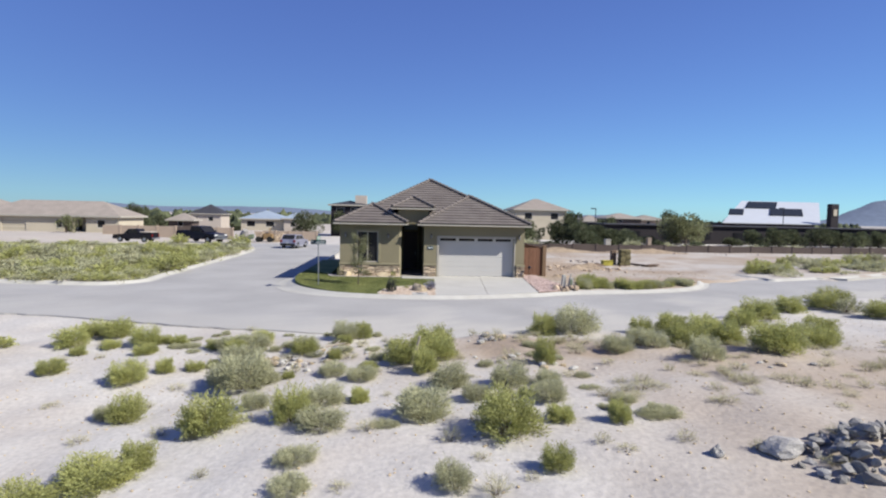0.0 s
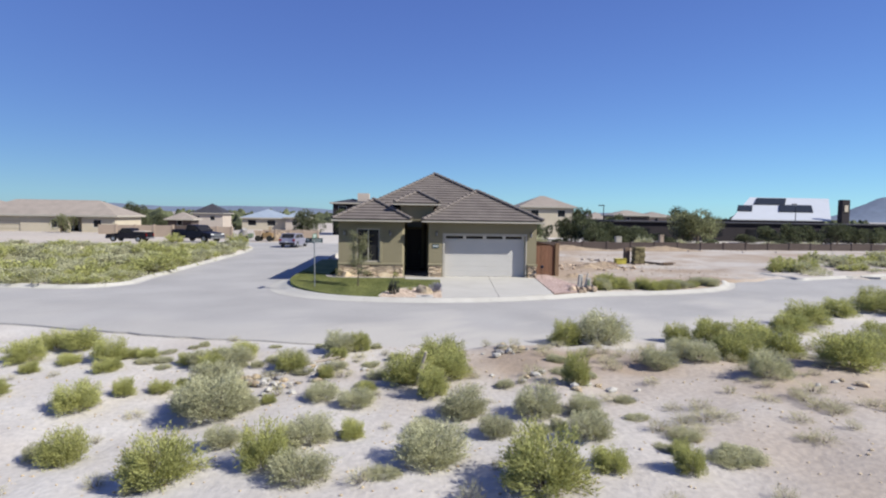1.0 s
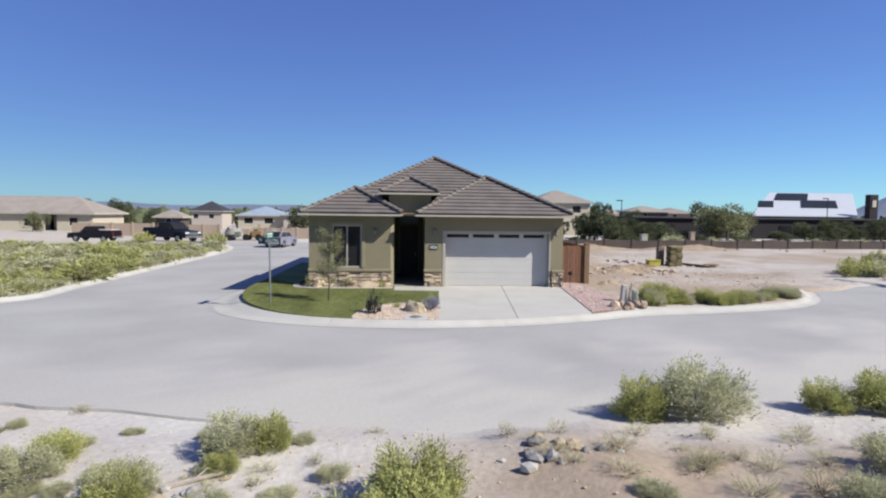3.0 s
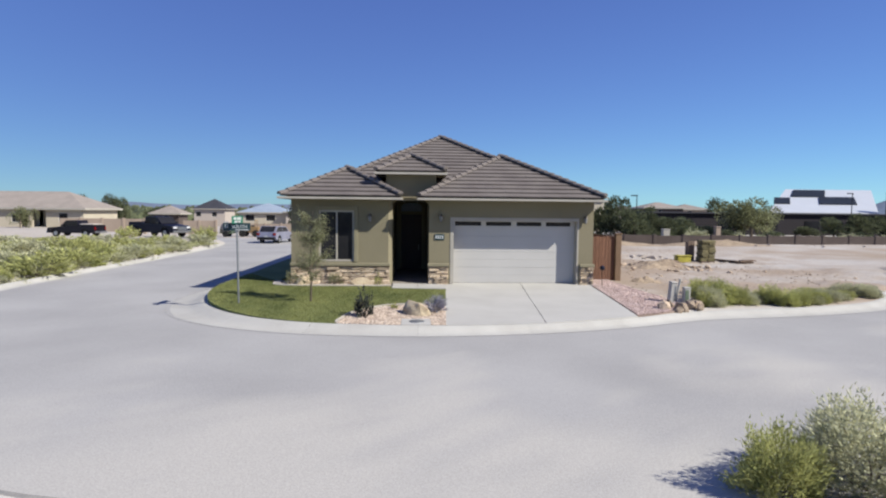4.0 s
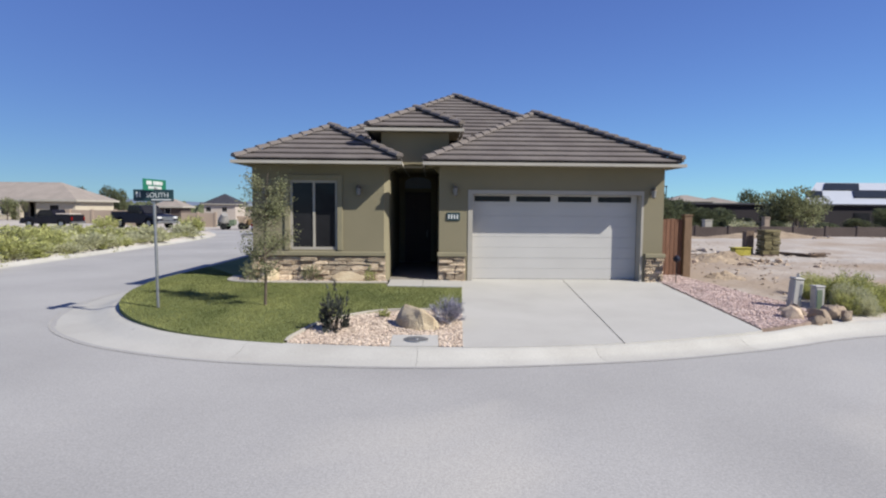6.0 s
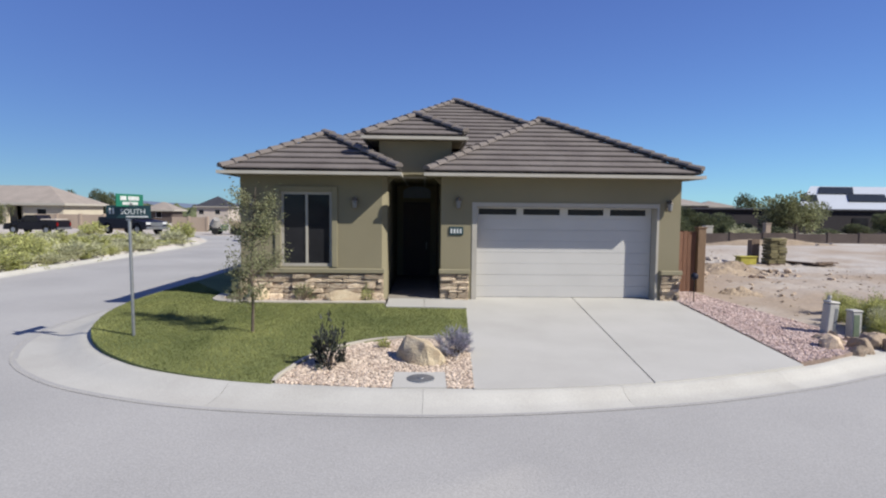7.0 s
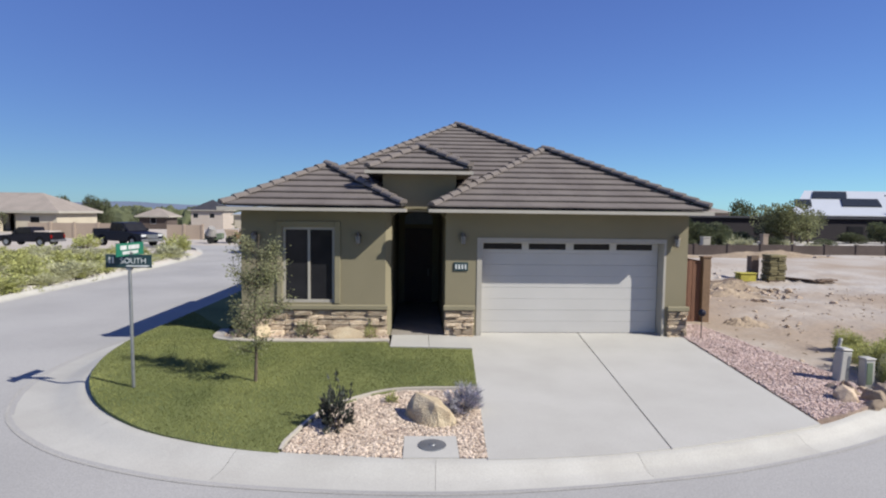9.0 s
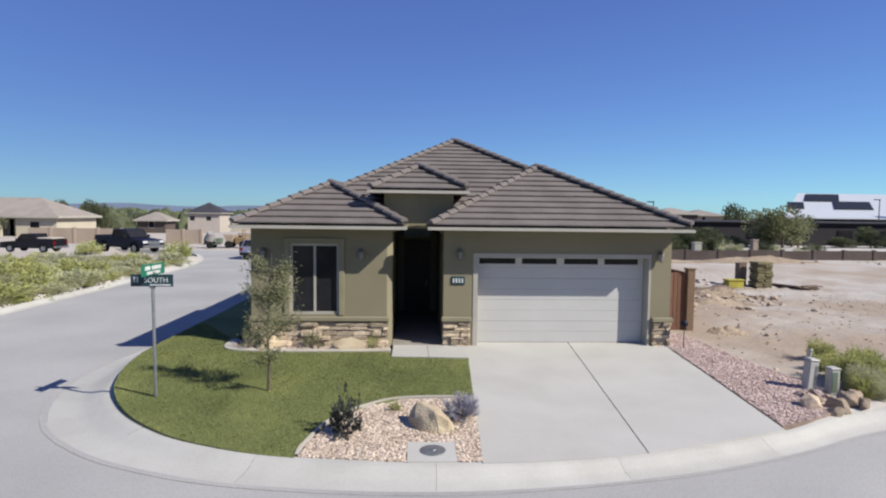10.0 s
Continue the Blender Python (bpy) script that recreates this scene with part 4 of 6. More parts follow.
def hip_roof(x0, x1, y0, yb, ze, label, back_hip=False, seed=0):
    w = (x1 - x0) / 2
    xc, zp = (x0 + x1) / 2, ze + w * PITCH
    ye = yb - w if back_hip else yb
    bm = bmesh.new()
    p = [bm.verts.new(c) for c in ((x0, y0, ze), (x1, y0, ze), (xc, y0 + w, zp), (xc, ye, zp), (x1, yb, ze), (x0, yb, ze))]
    for f in ((0, 1, 2), (1, 4, 3, 2), (0, 2, 3, 5), (3, 4, 5), (5, 4, 1, 0)):
        bm.faces.new([p[i] for i in f])
    bmesh.ops.recalc_face_normals(bm, faces=bm.faces)
    roof = part("roof", bm, M_TILE, house, label)
    tile_face(roof, (x0, y0, ze), (1, 0, 0), (0, 1, 0), x1 - x0, 1, 1, w, seed=seed)
    tile_face(roof, (x1, y0, ze), (0, 1, 0), (-1, 0, 0), yb - y0, 1, 1 if back_hip else 0, w, seed=seed + 1)
    tile_face(roof, (x0, yb, ze), (0, -1, 0), (1, 0, 0), yb - y0, 1 if back_hip else 0, 1, w, seed=seed + 2)
    caps(roof, (x0, y0, ze + 0.02), (xc, y0 + w, zp + 0.02))
    caps(roof, (x1, y0, ze + 0.075), (xc, y0 + w, zp + 0.075))
    # dark strip drawn along the right hip, below its raised caps
    bm = bmesh.new()
    for a, b in (((x1, y0, ze), (xc, y0 + w, zp)),):
        q = [bm.verts.new((x + dx, y + dx, z + dz)) for x, y, z in (a, b) for dx, dz in ((-0.055, 0.03), (0.055, 0.03), (0.055, 0.125), (-0.055, 0.125))]
        for f in ((0, 1, 2, 3), (7, 6, 5, 4), (0, 4, 5, 1), (1, 5, 6, 2), (2, 6, 7, 3), (3, 7, 4, 0)):
            bm.faces.new([q[i] for i in f])
    bmesh.ops.recalc_face_normals(bm, faces=bm.faces)
    part("hip_batten", bm, M_DARK, roof, "dark strip under the right hip tiles")
    caps(roof, (xc, y0 + w, zp + 0.03), (xc, ye, zp + 0.03))
    # fascia with gutter, and the soffit behind it
    for g in ((x0 - 0.02, x1 + 0.02, y0 - 0.1, y0 + 0.02), (x0 - 0.07, x0 - 0.022, y0 - 0.1, yb), (x1 + 0.022, x1 + 0.07, y0 - 0.1, yb)):
        part("gutter", boxes((*g, ze - 0.115, ze - 0.035)), M_FASCIA, roof, "cream painted gutter")
    part("soffit", boxes((x0 + 0.02, x1 - 0.02, y0 + 0.02, yb, ze - 0.1, ze - 0.07)), M_CAP, roof)
    return roof


OV = 33.4
hip_roof(-6.55, 5.33, 34.85, 52.4, EAVE + 0.01, "main brown concrete tile hip roof", True, 10)
hip_roof(-6.74, -2.35, OV, 39.5, EAVE, "brown tile hip roof over the front room", False, 20)
hip_roof(-1.66, 5.30, OV, 41.0, EAVE, "brown tile hip roof over the garage", False, 30)
hip_roof(-3.28, -0.66, 34.05, 39.0, 4.27, "small raised tile roof over the entry", False, 40)

# fence between the house and the dirt lot
fence = thing("fence", (6.2, 37.2, 0), "red-brown wooden side fence with a brown end post", "fence")
for i in range(14):
    part("board", boxes((5.075 + i * 0.141, 5.205 + i * 0.141, 37.2, 37.225, -0.3, 1.72 + 0.015 * (i % 3)), bevel=0.004), M_FENCEWOOD, fence)
part("rail", boxes((5.07, 7.05, 37.226, 37.27, 0.2, 0.3)), M_FENCEWOOD, fence)
part("rail", boxes((5.07, 7.05, 37.226, 37.27, 1.45, 1.55)), M_FENCEWOOD, fence)
part("post", boxes((7.06, 7.32, 37.1, 37.36, -0.4, 1.84), bevel=0.015), M_POSTWOOD, fence, "square brown post")
part("cap", boxes((7.035, 7.345, 37.075, 37.385, 1.842, 1.89), bevel=0.015), M_POSTWOOD, fence)
for i in range(60):
    part("board", boxes((7.2, 7.225, 37.41 + i * 0.15, 37.55 + i * 0.15, -0.4, 1.72)), M_FENCEWOOD, fence)

# small lawn ornament lamp by the gravel
stake = thing("garden_stake", (5.35, 33.7, 0), "thin metal garden stake with a dark round ornament", "garden stake")
part("rod", tube(bmesh.new(), (5.35, 33.7, -0.05), (5.35, 33.7, 0.6), 0.012), M_BLACK, stake)
bm = bmesh.new()
bmesh.ops.create_icosphere(bm, subdivisions=2, radius=0.1, matrix=Matrix.Translation((5.35, 33.7, 0.68)))
part("ornament", bm, M_NAVY, stake)


# ---- plants and stones of the lot ----
def gz(x, y):
    return float(gh(x, y))


def bush_meshes(name, seed, leaves, size, width, sprigs):
    """Foliage and stems of an uneven shrub about one metre wide and one high, leaves set along its sprigs."""
    rng = random.Random(seed)
    off = Vector((seed * 3.7, seed * 1.9, seed * 0.7))
    tips = []
    for _ in range(sprigs):
        z, a = rng.uniform(0.0, 1.0), rng.uniform(0, 2 * math.pi)
        q = math.sqrt(1 - z * z)
        d = Vector((q * math.cos(a), q * math.sin(a), z))
        k = (0.9 + 0.36 * noise.noise(d * 1.5 + off) + 0.2 * noise.noise(d * 4 + off)) * rng.uniform(0.9, 1.07)
        side = q ** 0.6 * 0.5 * k
        tips.append((Vector((d.x * 0.1, d.y * 0.1, 0.0)), Vector((math.cos(a) * side, math.sin(a) * side, (0.08 + 0.84 * z ** 0.8) * k)), d))

    def place(r):
        s, e, d = r.choice(tips)
        u = 0.3 + 0.75 * r.random() ** 0.65
        p = s.lerp(e, u)
        p.z += 0.1 * u * (1 - u)
        p += Vector((r.gauss(0, 0.035), r.gauss(0, 0.035), r.gauss(0, 0.03)))
        return p, d + Vector((r.uniform(-0.8, 0.8), r.uniform(-0.8, 0.8), r.uniform(-0.2, 1.1)))
    foliage = leaf_cloud(name, leaves, place, size, width, rng, True)
    bm = bmesh.new()
    root = bm.verts.new((0, 0, -0.06))
    for s, e, d in tips[:26]:
        m, t = s.lerp(e, 0.12), bm.verts.new(s.lerp(e, 0.85))
        ring = [bm.verts.new(m + Vector((0.011 * math.cos(2.09 * i), 0.011 * math.sin(2.09 * i), 0.006))) for i in range(3)]
        for i in range(3):
            bm.faces.new((root, ring[(i + 1) % 3], ring[i]))
            bm.faces.new((ring[i], ring[(i + 1) % 3], t))
    stems = bpy.data.meshes.new("woody_base")
    bm.to_mesh(stems)
    bm.free()
    return foliage, stems


def bush_template(kind, mats, label, seeds, leaves, size, width, category="shrub", group=""):
    out = []
    for s in seeds:
        fol, st = bush_meshes("foliage", s, leaves, size, width, 330 if leaves > 5000 else 90)
        ob = thing(kind, (0, 0, -50), label, category, group)
        link("foliage", fol, mats, ob, local=True)
        link("woody_base", st, M_TWIG, ob, local=True)
        out.append(ob)
    return out


RABBIT = bush_template("rabbitbrush", M_RABBIT, "rounded yellow-green rabbitbrush on pale desert soil", (1, 2, 3, 4), 10500, 0.058, 0.017, group="desert shrubs")
SAGE = bush_template("sagebrush", M_SAGE, "rounded grey-green sagebrush on pale desert soil", (11, 12, 13), 10000, 0.056, 0.015, group="desert shrubs")
TUFT = bush_template("grass_tuft", M_DRYGRASS, "small dry straw-coloured grass tuft", (21, 22), 420, 0.3, 0.012, "grass tuft", "dry grass tufts")
FAR_R = bush_template("rabbitbrush", M_RABBIT, "yellow-green rabbitbrush in the scrub lot", (31, 32, 33), 1100, 0.12, 0.045, group="scrub lot shrubs")
FAR_S = bush_template("sagebrush", M_SAGE, "pale grey-green sagebrush in the scrub lot", (41, 42, 43), 1050, 0.12, 0.045, group="scrub lot shrubs")
used = set()
prng = random.Random(77)


def plant(kinds, x, y, w, h, z=None):
    """Puts one plant on the ground; each template is itself used once before it is copied."""
    z = float(gh(x, y)) - 0.02 if z is None else z
    ob = prng.choice(kinds)
    m = Matrix.Translation((x, y, z)) @ Matrix.Rotation(prng.uniform(0, 6.28), 4, "Z") @ Matrix.Diagonal((w * prng.uniform(0.92, 1.08), w * prng.uniform(0.92, 1.08), h * prng.uniform(0.95, 1.05), 1))
    fresh = [k for k in kinds if k not in used]
    if fresh:
        used.add(fresh[0])
        fresh[0].matrix_basis = m
        return fresh[0]
    s = ob.scale.copy()
    return copy_thing(ob, m @ Matrix.Diagonal((1 / s.x, 1 / s.y, 1 / s.z, 1)))


# shrubs of the near desert: x, y, width, height
for x, y, w, h in ((-8.70, 10.94, 0.73, 0.80), (-6.57, 9.62, 1.10, 0.88), (-5.03, 9.82, 0.79, 0.83), (-0.95, 8.32, 1.18, 1.01), (0.12, 8.68, 0.56, 0.43), (-0.50, 6.81, 0.53, 0.51),
                   (-1.94, 14.67, 1.1, 0.92), (-1.93, 13.74, 1.3, 0.8), (-2.80, 13.57, 0.94, 0.78), (-2.25, 12.62, 0.73, 0.73), (0.86, 12.68, 0.60, 0.85), (2.26, 18.25, 0.95, 0.95), (5.93, 18.40, 0.85, 0.75),
                   (6.92, 18.24, 1.10, 1.05), (5.81, 14.88, 1.28, 1.08), (7.39, 15.48, 1.19, 1.09), (7.69, 13.43, 1.35, 1.30), (7.85, 17.63, 1.30, 1.20), (9.97, 18.78, 1.21, 1.01), (11.25, 19.77, 1.31, 1.11),
                   (13.48, 20.96, 1.12, 1.02), (15.77, 21.99, 1.32, 1.02), (11.90, 17.38, 1.21, 0.91), (-7.67, 7.57, 1.19, 0.57), (-7.26, 8.13, 0.57, 0.57), (-8.51, 7.02, 1.04, 0.52),
                   (-12.29, 18.42, 1.00, 0.78), (-10.79, 16.89, 0.90, 0.67), (-13.13, 17.16, 1.00, 0.78), (-13.17, 18.66, 0.99, 0.66), (-9.76, 13.29, 0.90, 0.73), (1.14, 8.38, 0.42, 0.50),
                   (1.31, 8.98, 0.30, 0.32), (-4.01, 16.45, 0.63, 0.63), (-5.62, 15.22, 0.75, 0.59), (-3.75, 10.76, 0.49, 0.45), (19.92, 26.52, 1.61, 1.15), (10.37, 15.51, 1.20, 1.00), (16.57, 19.84, 1.32, 1.02), (2.02, 3.58, 0.70, 0.50)):
    plant(RABBIT, x, y, w * (1.08 if x > 5.5 else 1.0), h * (0.8 if x > 5.5 else 0.95))
for x, y, w, h in ((-4.35, 9.21, 0.92, 0.60), (-2.42, 9.52, 1.06, 0.77), (-6.66, 12.60, 1.53, 1.36), (-7.33, 13.11, 0.91, 0.79), (-5.95, 10.80, 0.66, 0.50), (-1.70, 11.40, 0.87, 0.62),
                   (-0.39, 11.07, 0.91, 0.61), (-1.25, 10.36, 0.62, 0.41), (0.48, 11.02, 0.61, 0.46), (3.42, 18.28, 1.64, 1.19), (3.32, 14.06, 0.85, 0.60), (4.48, 14.28, 0.88, 0.59),
                   (5.19, 12.71, 0.85, 0.70), (4.35, 15.05, 0.78, 0.59), (-4.54, 16.35, 1.00, 0.79), (-5.64, 15.47, 0.90, 0.64), (-7.21, 16.06, 0.97, 0.64), (-7.99, 16.13, 0.86, 0.59), (-6.15, 12.84, 0.67, 0.56),
                   (-4.51, 10.75, 0.97, 0.54), (-4.57, 13.04, 0.76, 0.49), (-3.79, 12.46, 0.75, 0.43), (-2.10, 6.55, 0.62, 0.46), (-4.59, 7.80, 0.75, 0.32), (-4.51, 6.76, 0.64, 0.34), 
                   (-7.26, 14.67, 1.20, 0.82), (8.89, 14.68, 1.00, 0.70), (10.82, 16.43, 1.01, 0.70), (0.19, 9.82, 0.71, 0.51), (-9.24, 11.23, 0.54, 0.42)):
    plant(SAGE, x, y, w, h * (0.82 if x < -4 else 1.0))
rng = random.Random(15)
for _ in range(22):
    plant(SAGE, rng.uniform(-7, 2.2), rng.uniform(8.6, 14.6), rng.uniform(0.3, 0.7), rng.uniform(0.1, 0.24))
for _ in range(12):
    plant(RABBIT, rng.uniform(-12.5, -6), rng.uniform(13.6, 17.4), rng.uniform(0.4, 0.8), rng.uniform(0.25, 0.5))
for _ in range(26):
    plant(SAGE, rng.uniform(-11, -2.6), rng.uniform(13.4, 18.2), rng.uniform(0.3, 0.6), rng.uniform(0.1, 0.22))
for _ in range(7):
    plant(RABBIT, rng.uniform(-11, -3), rng.uniform(12.6, 17.2), rng.uniform(0.3, 0.6), rng.uniform(0.2, 0.45))
rng = random.Random(9)
for x, y in ((-3.46, 8.83), (-1.99, 8.19), (-5.59, 13.47), (-4.29, 14.45), (2.07, 13.85), (1.39, 9.87), (0.18, 13.68), (-6.04, 14.78), (-8.08, 18.98), (-1.53, 6.20), (3.06, 14.68)):
    plant(TUFT, x, y, rng.uniform(0.3, 0.6), rng.uniform(0.22, 0.4))
for _ in range(110):
    x, y = rng.uniform(-13, 13), rng.uniform(5, 17.5)
    plant(TUFT, x, y, rng.uniform(0.18, 0.45), rng.uniform(0.12, 0.26))

for _ in range(80):
    x, y = rng.uniform(0, 10), rng.uniform(9, 17)
    plant(TUFT, x, y, rng.uniform(0.25, 0.6), rng.uniform(0.15, 0.34))

# the scrub lot across the side street
SCRUB = [(-18.7, 31.7), (-18.1, 36), (-18.15, 42), (-18.3, 52), (-19.4, 60), (-26, 59.5), (-46, 58), (-60, 54), (-52, 33.5), (-26, 31.6)]
for x, y in scatter(SCRUB, 230, rng):
    plant(FAR_R if rng.random() < 0.36 else FAR_S, x, y, rng.uniform(1.2, 2.5), rng.uniform(0.5, 1.05) * (0.7 if y > 52 else 1.0))
for x, y, w, h in ((-18.9, 59, 1.8, 1.0), (-19.6, 62.0, 1.8, 1.2), (-20.8, 64.2, 1.8, 1.1), (-18.8, 54.0, 1.8, 1.0), (-26.5, 62.5, 1.9, 1.1)):
    plant(FAR_S if y < 61 else FAR_R, x, y, w, h)
# shrubs round the dirt lot
for _ in range(34):
    x = rng.uniform(6.9, 15.6)
    plant(RABBIT if rng.random() < 0.45 else SAGE, x, float(ys(INNER, x)) + rng.uniform(0.5, 1.6), rng.uniform(0.5, 1.1), rng.uniform(0.3, 0.6))
FIELD = [(25.5, 38.5), (24.5, 42), (29, 46), (38, 56), (60, 62), (90, 66), (95, 60), (60, 52), (40, 44)]
for x, y in scatter(FIELD, 75, rng):
    plant(FAR_R if rng.random() < 0.55 else FAR_S, x, y, rng.uniform(1.0, 2.2), rng.uniform(0.5, 1.1))
BEYOND = [(16, 25), (24, 30), (60, 48), (60, 30), (30, 18), (16, 17)]
for x, y in scatter(BEYOND, 44, rng):
    plant(FAR_R if rng.random() < 0.55 else FAR_S, x, y, rng.uniform(0.9, 1.6), rng.uniform(0.5, 1.0))
for x, y in scatter([(-12, 18), (-12, 10), (-30, 10), (-40, 22), (-22, 20)], 34, rng):
    plant(FAR_R if rng.random() < 0.5 else FAR_S, x, y, rng.uniform(0.7, 1.3), rng.uniform(0.4, 0.8))


def joined_scrub(name, poly, n, templates, material, label):
    """The countless low shrubs between, as one mesh."""
    src = [np.array([v.co[:] for v in t.children[0].data.vertices])[:1500] for t in templates]
    out = []
    for x, y in scatter(poly, n, rng):
        q, w, h, a = rng.choice(src), rng.uniform(0.5, 1.3), rng.uniform(0.25, 0.6) * (0.6 if y > 54 else 1.0), rng.uniform(0, 6.28)
        c, s_ = math.cos(a) * w, math.sin(a) * w
        out.append(np.stack([q[:, 0] * c - q[:, 1] * s_ + x, q[:, 0] * s_ + q[:, 1] * c + y, q[:, 2] * h + gz(x, y) - 0.02], -1))
    v = np.concatenate(out)
    me = bpy.data.meshes.new(name)
    me.from_pydata(v.tolist(), [], np.arange(len(v)).reshape(-1, 3).tolist())
    tagged(link(name, me, material), label, "scrub", kind="stuff")


joined_scrub("low_scrub", SCRUB, 360, FAR_S, M_SAGE, "pale low sagebrush filling the scrub lot")
joined_scrub("low_scrub", SCRUB, 230, FAR_R, M_RABBIT, "low yellow-green brush filling the scrub lot")
verge = [p for p in LEFT_IN if p[1] > 31.2 and p[0] > -30 and p[1] < 61]
verge = offset(verge, 0.02) + offset(verge, 1.3)[::-1]
joined_scrub("low_scrub", verge, 210, FAR_S, M_SAGE, "pale sagebrush along the kerb of the scrub lot")
joined_scrub("low_scrub", verge, 100, FAR_R, M_RABBIT, "yellow-green brush along the kerb of the scrub lot")
joined_scrub("low_scrub", FIELD, 160, FAR_S, M_SAGE, "pale low sagebrush beyond the dirt lot")
verts, faces = [], []
for x, y in scatter(SCRUB, 9000, rng):
    z, a = gz(x, y), rng.uniform(0, 6.28)
    r0, h, i = rng.uniform(0.04, 0.11), rng.uniform(0.08, 0.3), len(verts)
    verts += [(x - math.cos(a) * r0, y - math.sin(a) * r0, z - 0.02), (x + math.cos(a) * r0, y + math.sin(a) * r0, z - 0.02), (x + rng.uniform(-0.1, 0.1), y + rng.uniform(-0.1, 0.1), z + h)]
    faces.append((i, i + 1, i + 2))
me = bpy.data.meshes.new("scrub_grass")
me.from_pydata(verts, [], faces)
tagged(link("scrub_grass", me, M_DRYGRASS), "pale dry grass between the shrubs of the scrub lot", "grass", kind="stuff")

# the young tree on the lawn
tree = thing("young_tree", (-5.07, 30.3, -0.1), "slender young tree with sparse small leaves on the lawn", "tree")
rng = random.Random(3)
bm = bmesh.new()
pts = [Vector((-5.07, 30.3, -0.14)), Vector((-5.05, 30.3, 0.45)), Vector((-5.08, 30.31, 1.1)), Vector((-5.04, 30.29, 1.9)), Vector((-4.98, 30.3, 2.75))]
for a, b, r0, r1 in zip(pts, pts[1:], (0.034, 0.028, 0.021, 0.013), (0.028, 0.021, 0.013, 0.005)):
    tube(bm, a, b, r0, r1, 8)
part("trunk", bm, M_TWIG, tree)
tips = []
for i in range(38):
    z = rng.uniform(0.5, 2.6)
    a = rng.uniform(0, 6.28)
    ln = (0.62 - 0.16 * abs(z - 1.3)) * rng.uniform(0.6, 1.1)
    s = Vector((-5.05, 30.3, z - 0.1))
    e = s + Vector((math.cos(a) * ln * 1.0, math.sin(a) * ln * 1.0, ln * rng.uniform(0.5, 0.95)))
    part("branch", tube(bmesh.new(), s, e, 0.009, 0.003, 5, False), M_TWIG, tree)
    tips.append((s, e))


def tree_leaf(r):
    s, e = r.choice(tips)
    p = s.lerp(e, r.uniform(0.25, 1.05)) + Vector((r.gauss(0, 0.075), r.gauss(0, 0.075), r.gauss(0, 0.075)))
    return p, Vector((r.uniform(-1, 1), r.uniform(-1, 1), r.uniform(-0.9, 0.5)))


link("crown", leaf_cloud("crown", 5200, tree_leaf, 0.055, 0.02, rng), M_LEAF, tree)


def small_shrub(name, at, w, h, material, label, leaves, size, width, seed, upright=False):
    fol, st = bush_meshes("foliage", seed, leaves, size / max(w, h), width / max(w, h), 46)
    ob = thing(name, at, label, "shrub")
    m = Matrix.Diagonal((w, w, h, 1))
    link("foliage", fol, material, ob, local=True, m=m)
    link("woody_base", st, M_TWIG, ob, local=True, m=m)
    return ob


small_shrub("dark_shrub", (-3.2, 28.1, -0.2), 0.56, 0.8, M_PURPLE, "upright dark-leaved shrub in the tan gravel", 720, 0.1, 0.05, 51)
small_shrub("lavender", (-1.2, 28.75, -0.17), 0.7, 0.55, M_LAVENDER, "grey-violet lavender mound beside the boulder", 2400, 0.12, 0.012, 52)
small_shrub("yellow_plant", (-2.4, 29.2, -0.15), 0.22, 0.2, M_RABBIT, "small yellow-green plant in the gravel", 260, 0.05, 0.02, 53)
small_shrub("planter_shrub", (-4.75, 33.65, 0.0), 0.6, 0.55, M_LEAF, "loose green shrub against the stone base", 420, 0.07, 0.025, 54)
small_shrub("planter_shrub", (-3.15, 33.65, 0.0), 0.36, 0.4, M_RABBIT, "small yellow-green shrub against the stone base", 320, 0.06, 0.02, 55)
small_shrub("planter_shrub", (-6.4, 33.6, 0.0), 0.5, 0.75, M_LEAF, "green shrub at the house corner", 420, 0.07, 0.025, 56)
boulder_me = [rock_mesh("boulder", k, 0.75, 0.22, 3) for k in range(4)]


MADE_OF = {}


def stone(name, me, at, sx, sy, sz, turn, material, label, category="boulder", group=""):
    if (me, material) not in MADE_OF:
        MADE_OF[me, material] = me.copy()
        MADE_OF[me, material].materials.clear()
    me = MADE_OF[me, material]
    ob = link(name, me, material, m=Matrix.Translation(at) @ Matrix.Rotation(turn, 4, "Z") @ Matrix.Diagonal((sx, sy, sz, 1)))
    return tagged(ob, label, category, group)


broken = [angular_rock("boulder", k, 15) for k in (3, 8, 5)]
stone("boulder", angular_rock("boulder", 7, 18, 1.1), (-1.75, 28.45, -0.24), 1.12, 0.74, 0.64, 2.2, M_BOULDER, "pale tan sandstone boulder in the pink gravel")
stone("boulder", broken[1], (-3.75, 33.62, -0.03), 1.05, 0.5, 0.42, 0.1, M_BOULDER, "low tan boulder in the planting bed")
stone("boulder", broken[2], (-5.95, 33.66, -0.05), 0.85, 0.5, 0.5, 1.0, M_BOULDER, "tan boulder at the house corner")
for k, (x, y, s) in enumerate(((5.85, 29.3, 0.55), (6.25, 29.7, 0.55), (6.35, 29.2, 0.5), (6.75, 29.5, 0.55), (6.0, 29.85, 0.35), (7.1, 29.75, 0.45), (6.55, 29.75, 0.3), (6.15, 29.0, 0.35), (7.0, 29.35, 0.4))):
    stone("boulder", broken[k % 3], (x, y, -0.2), s, s * 0.8, s * 0.75, k * 1.3, M_CLOD, "brown landscape stone beside the utility boxes", group="stones by the utility boxes")

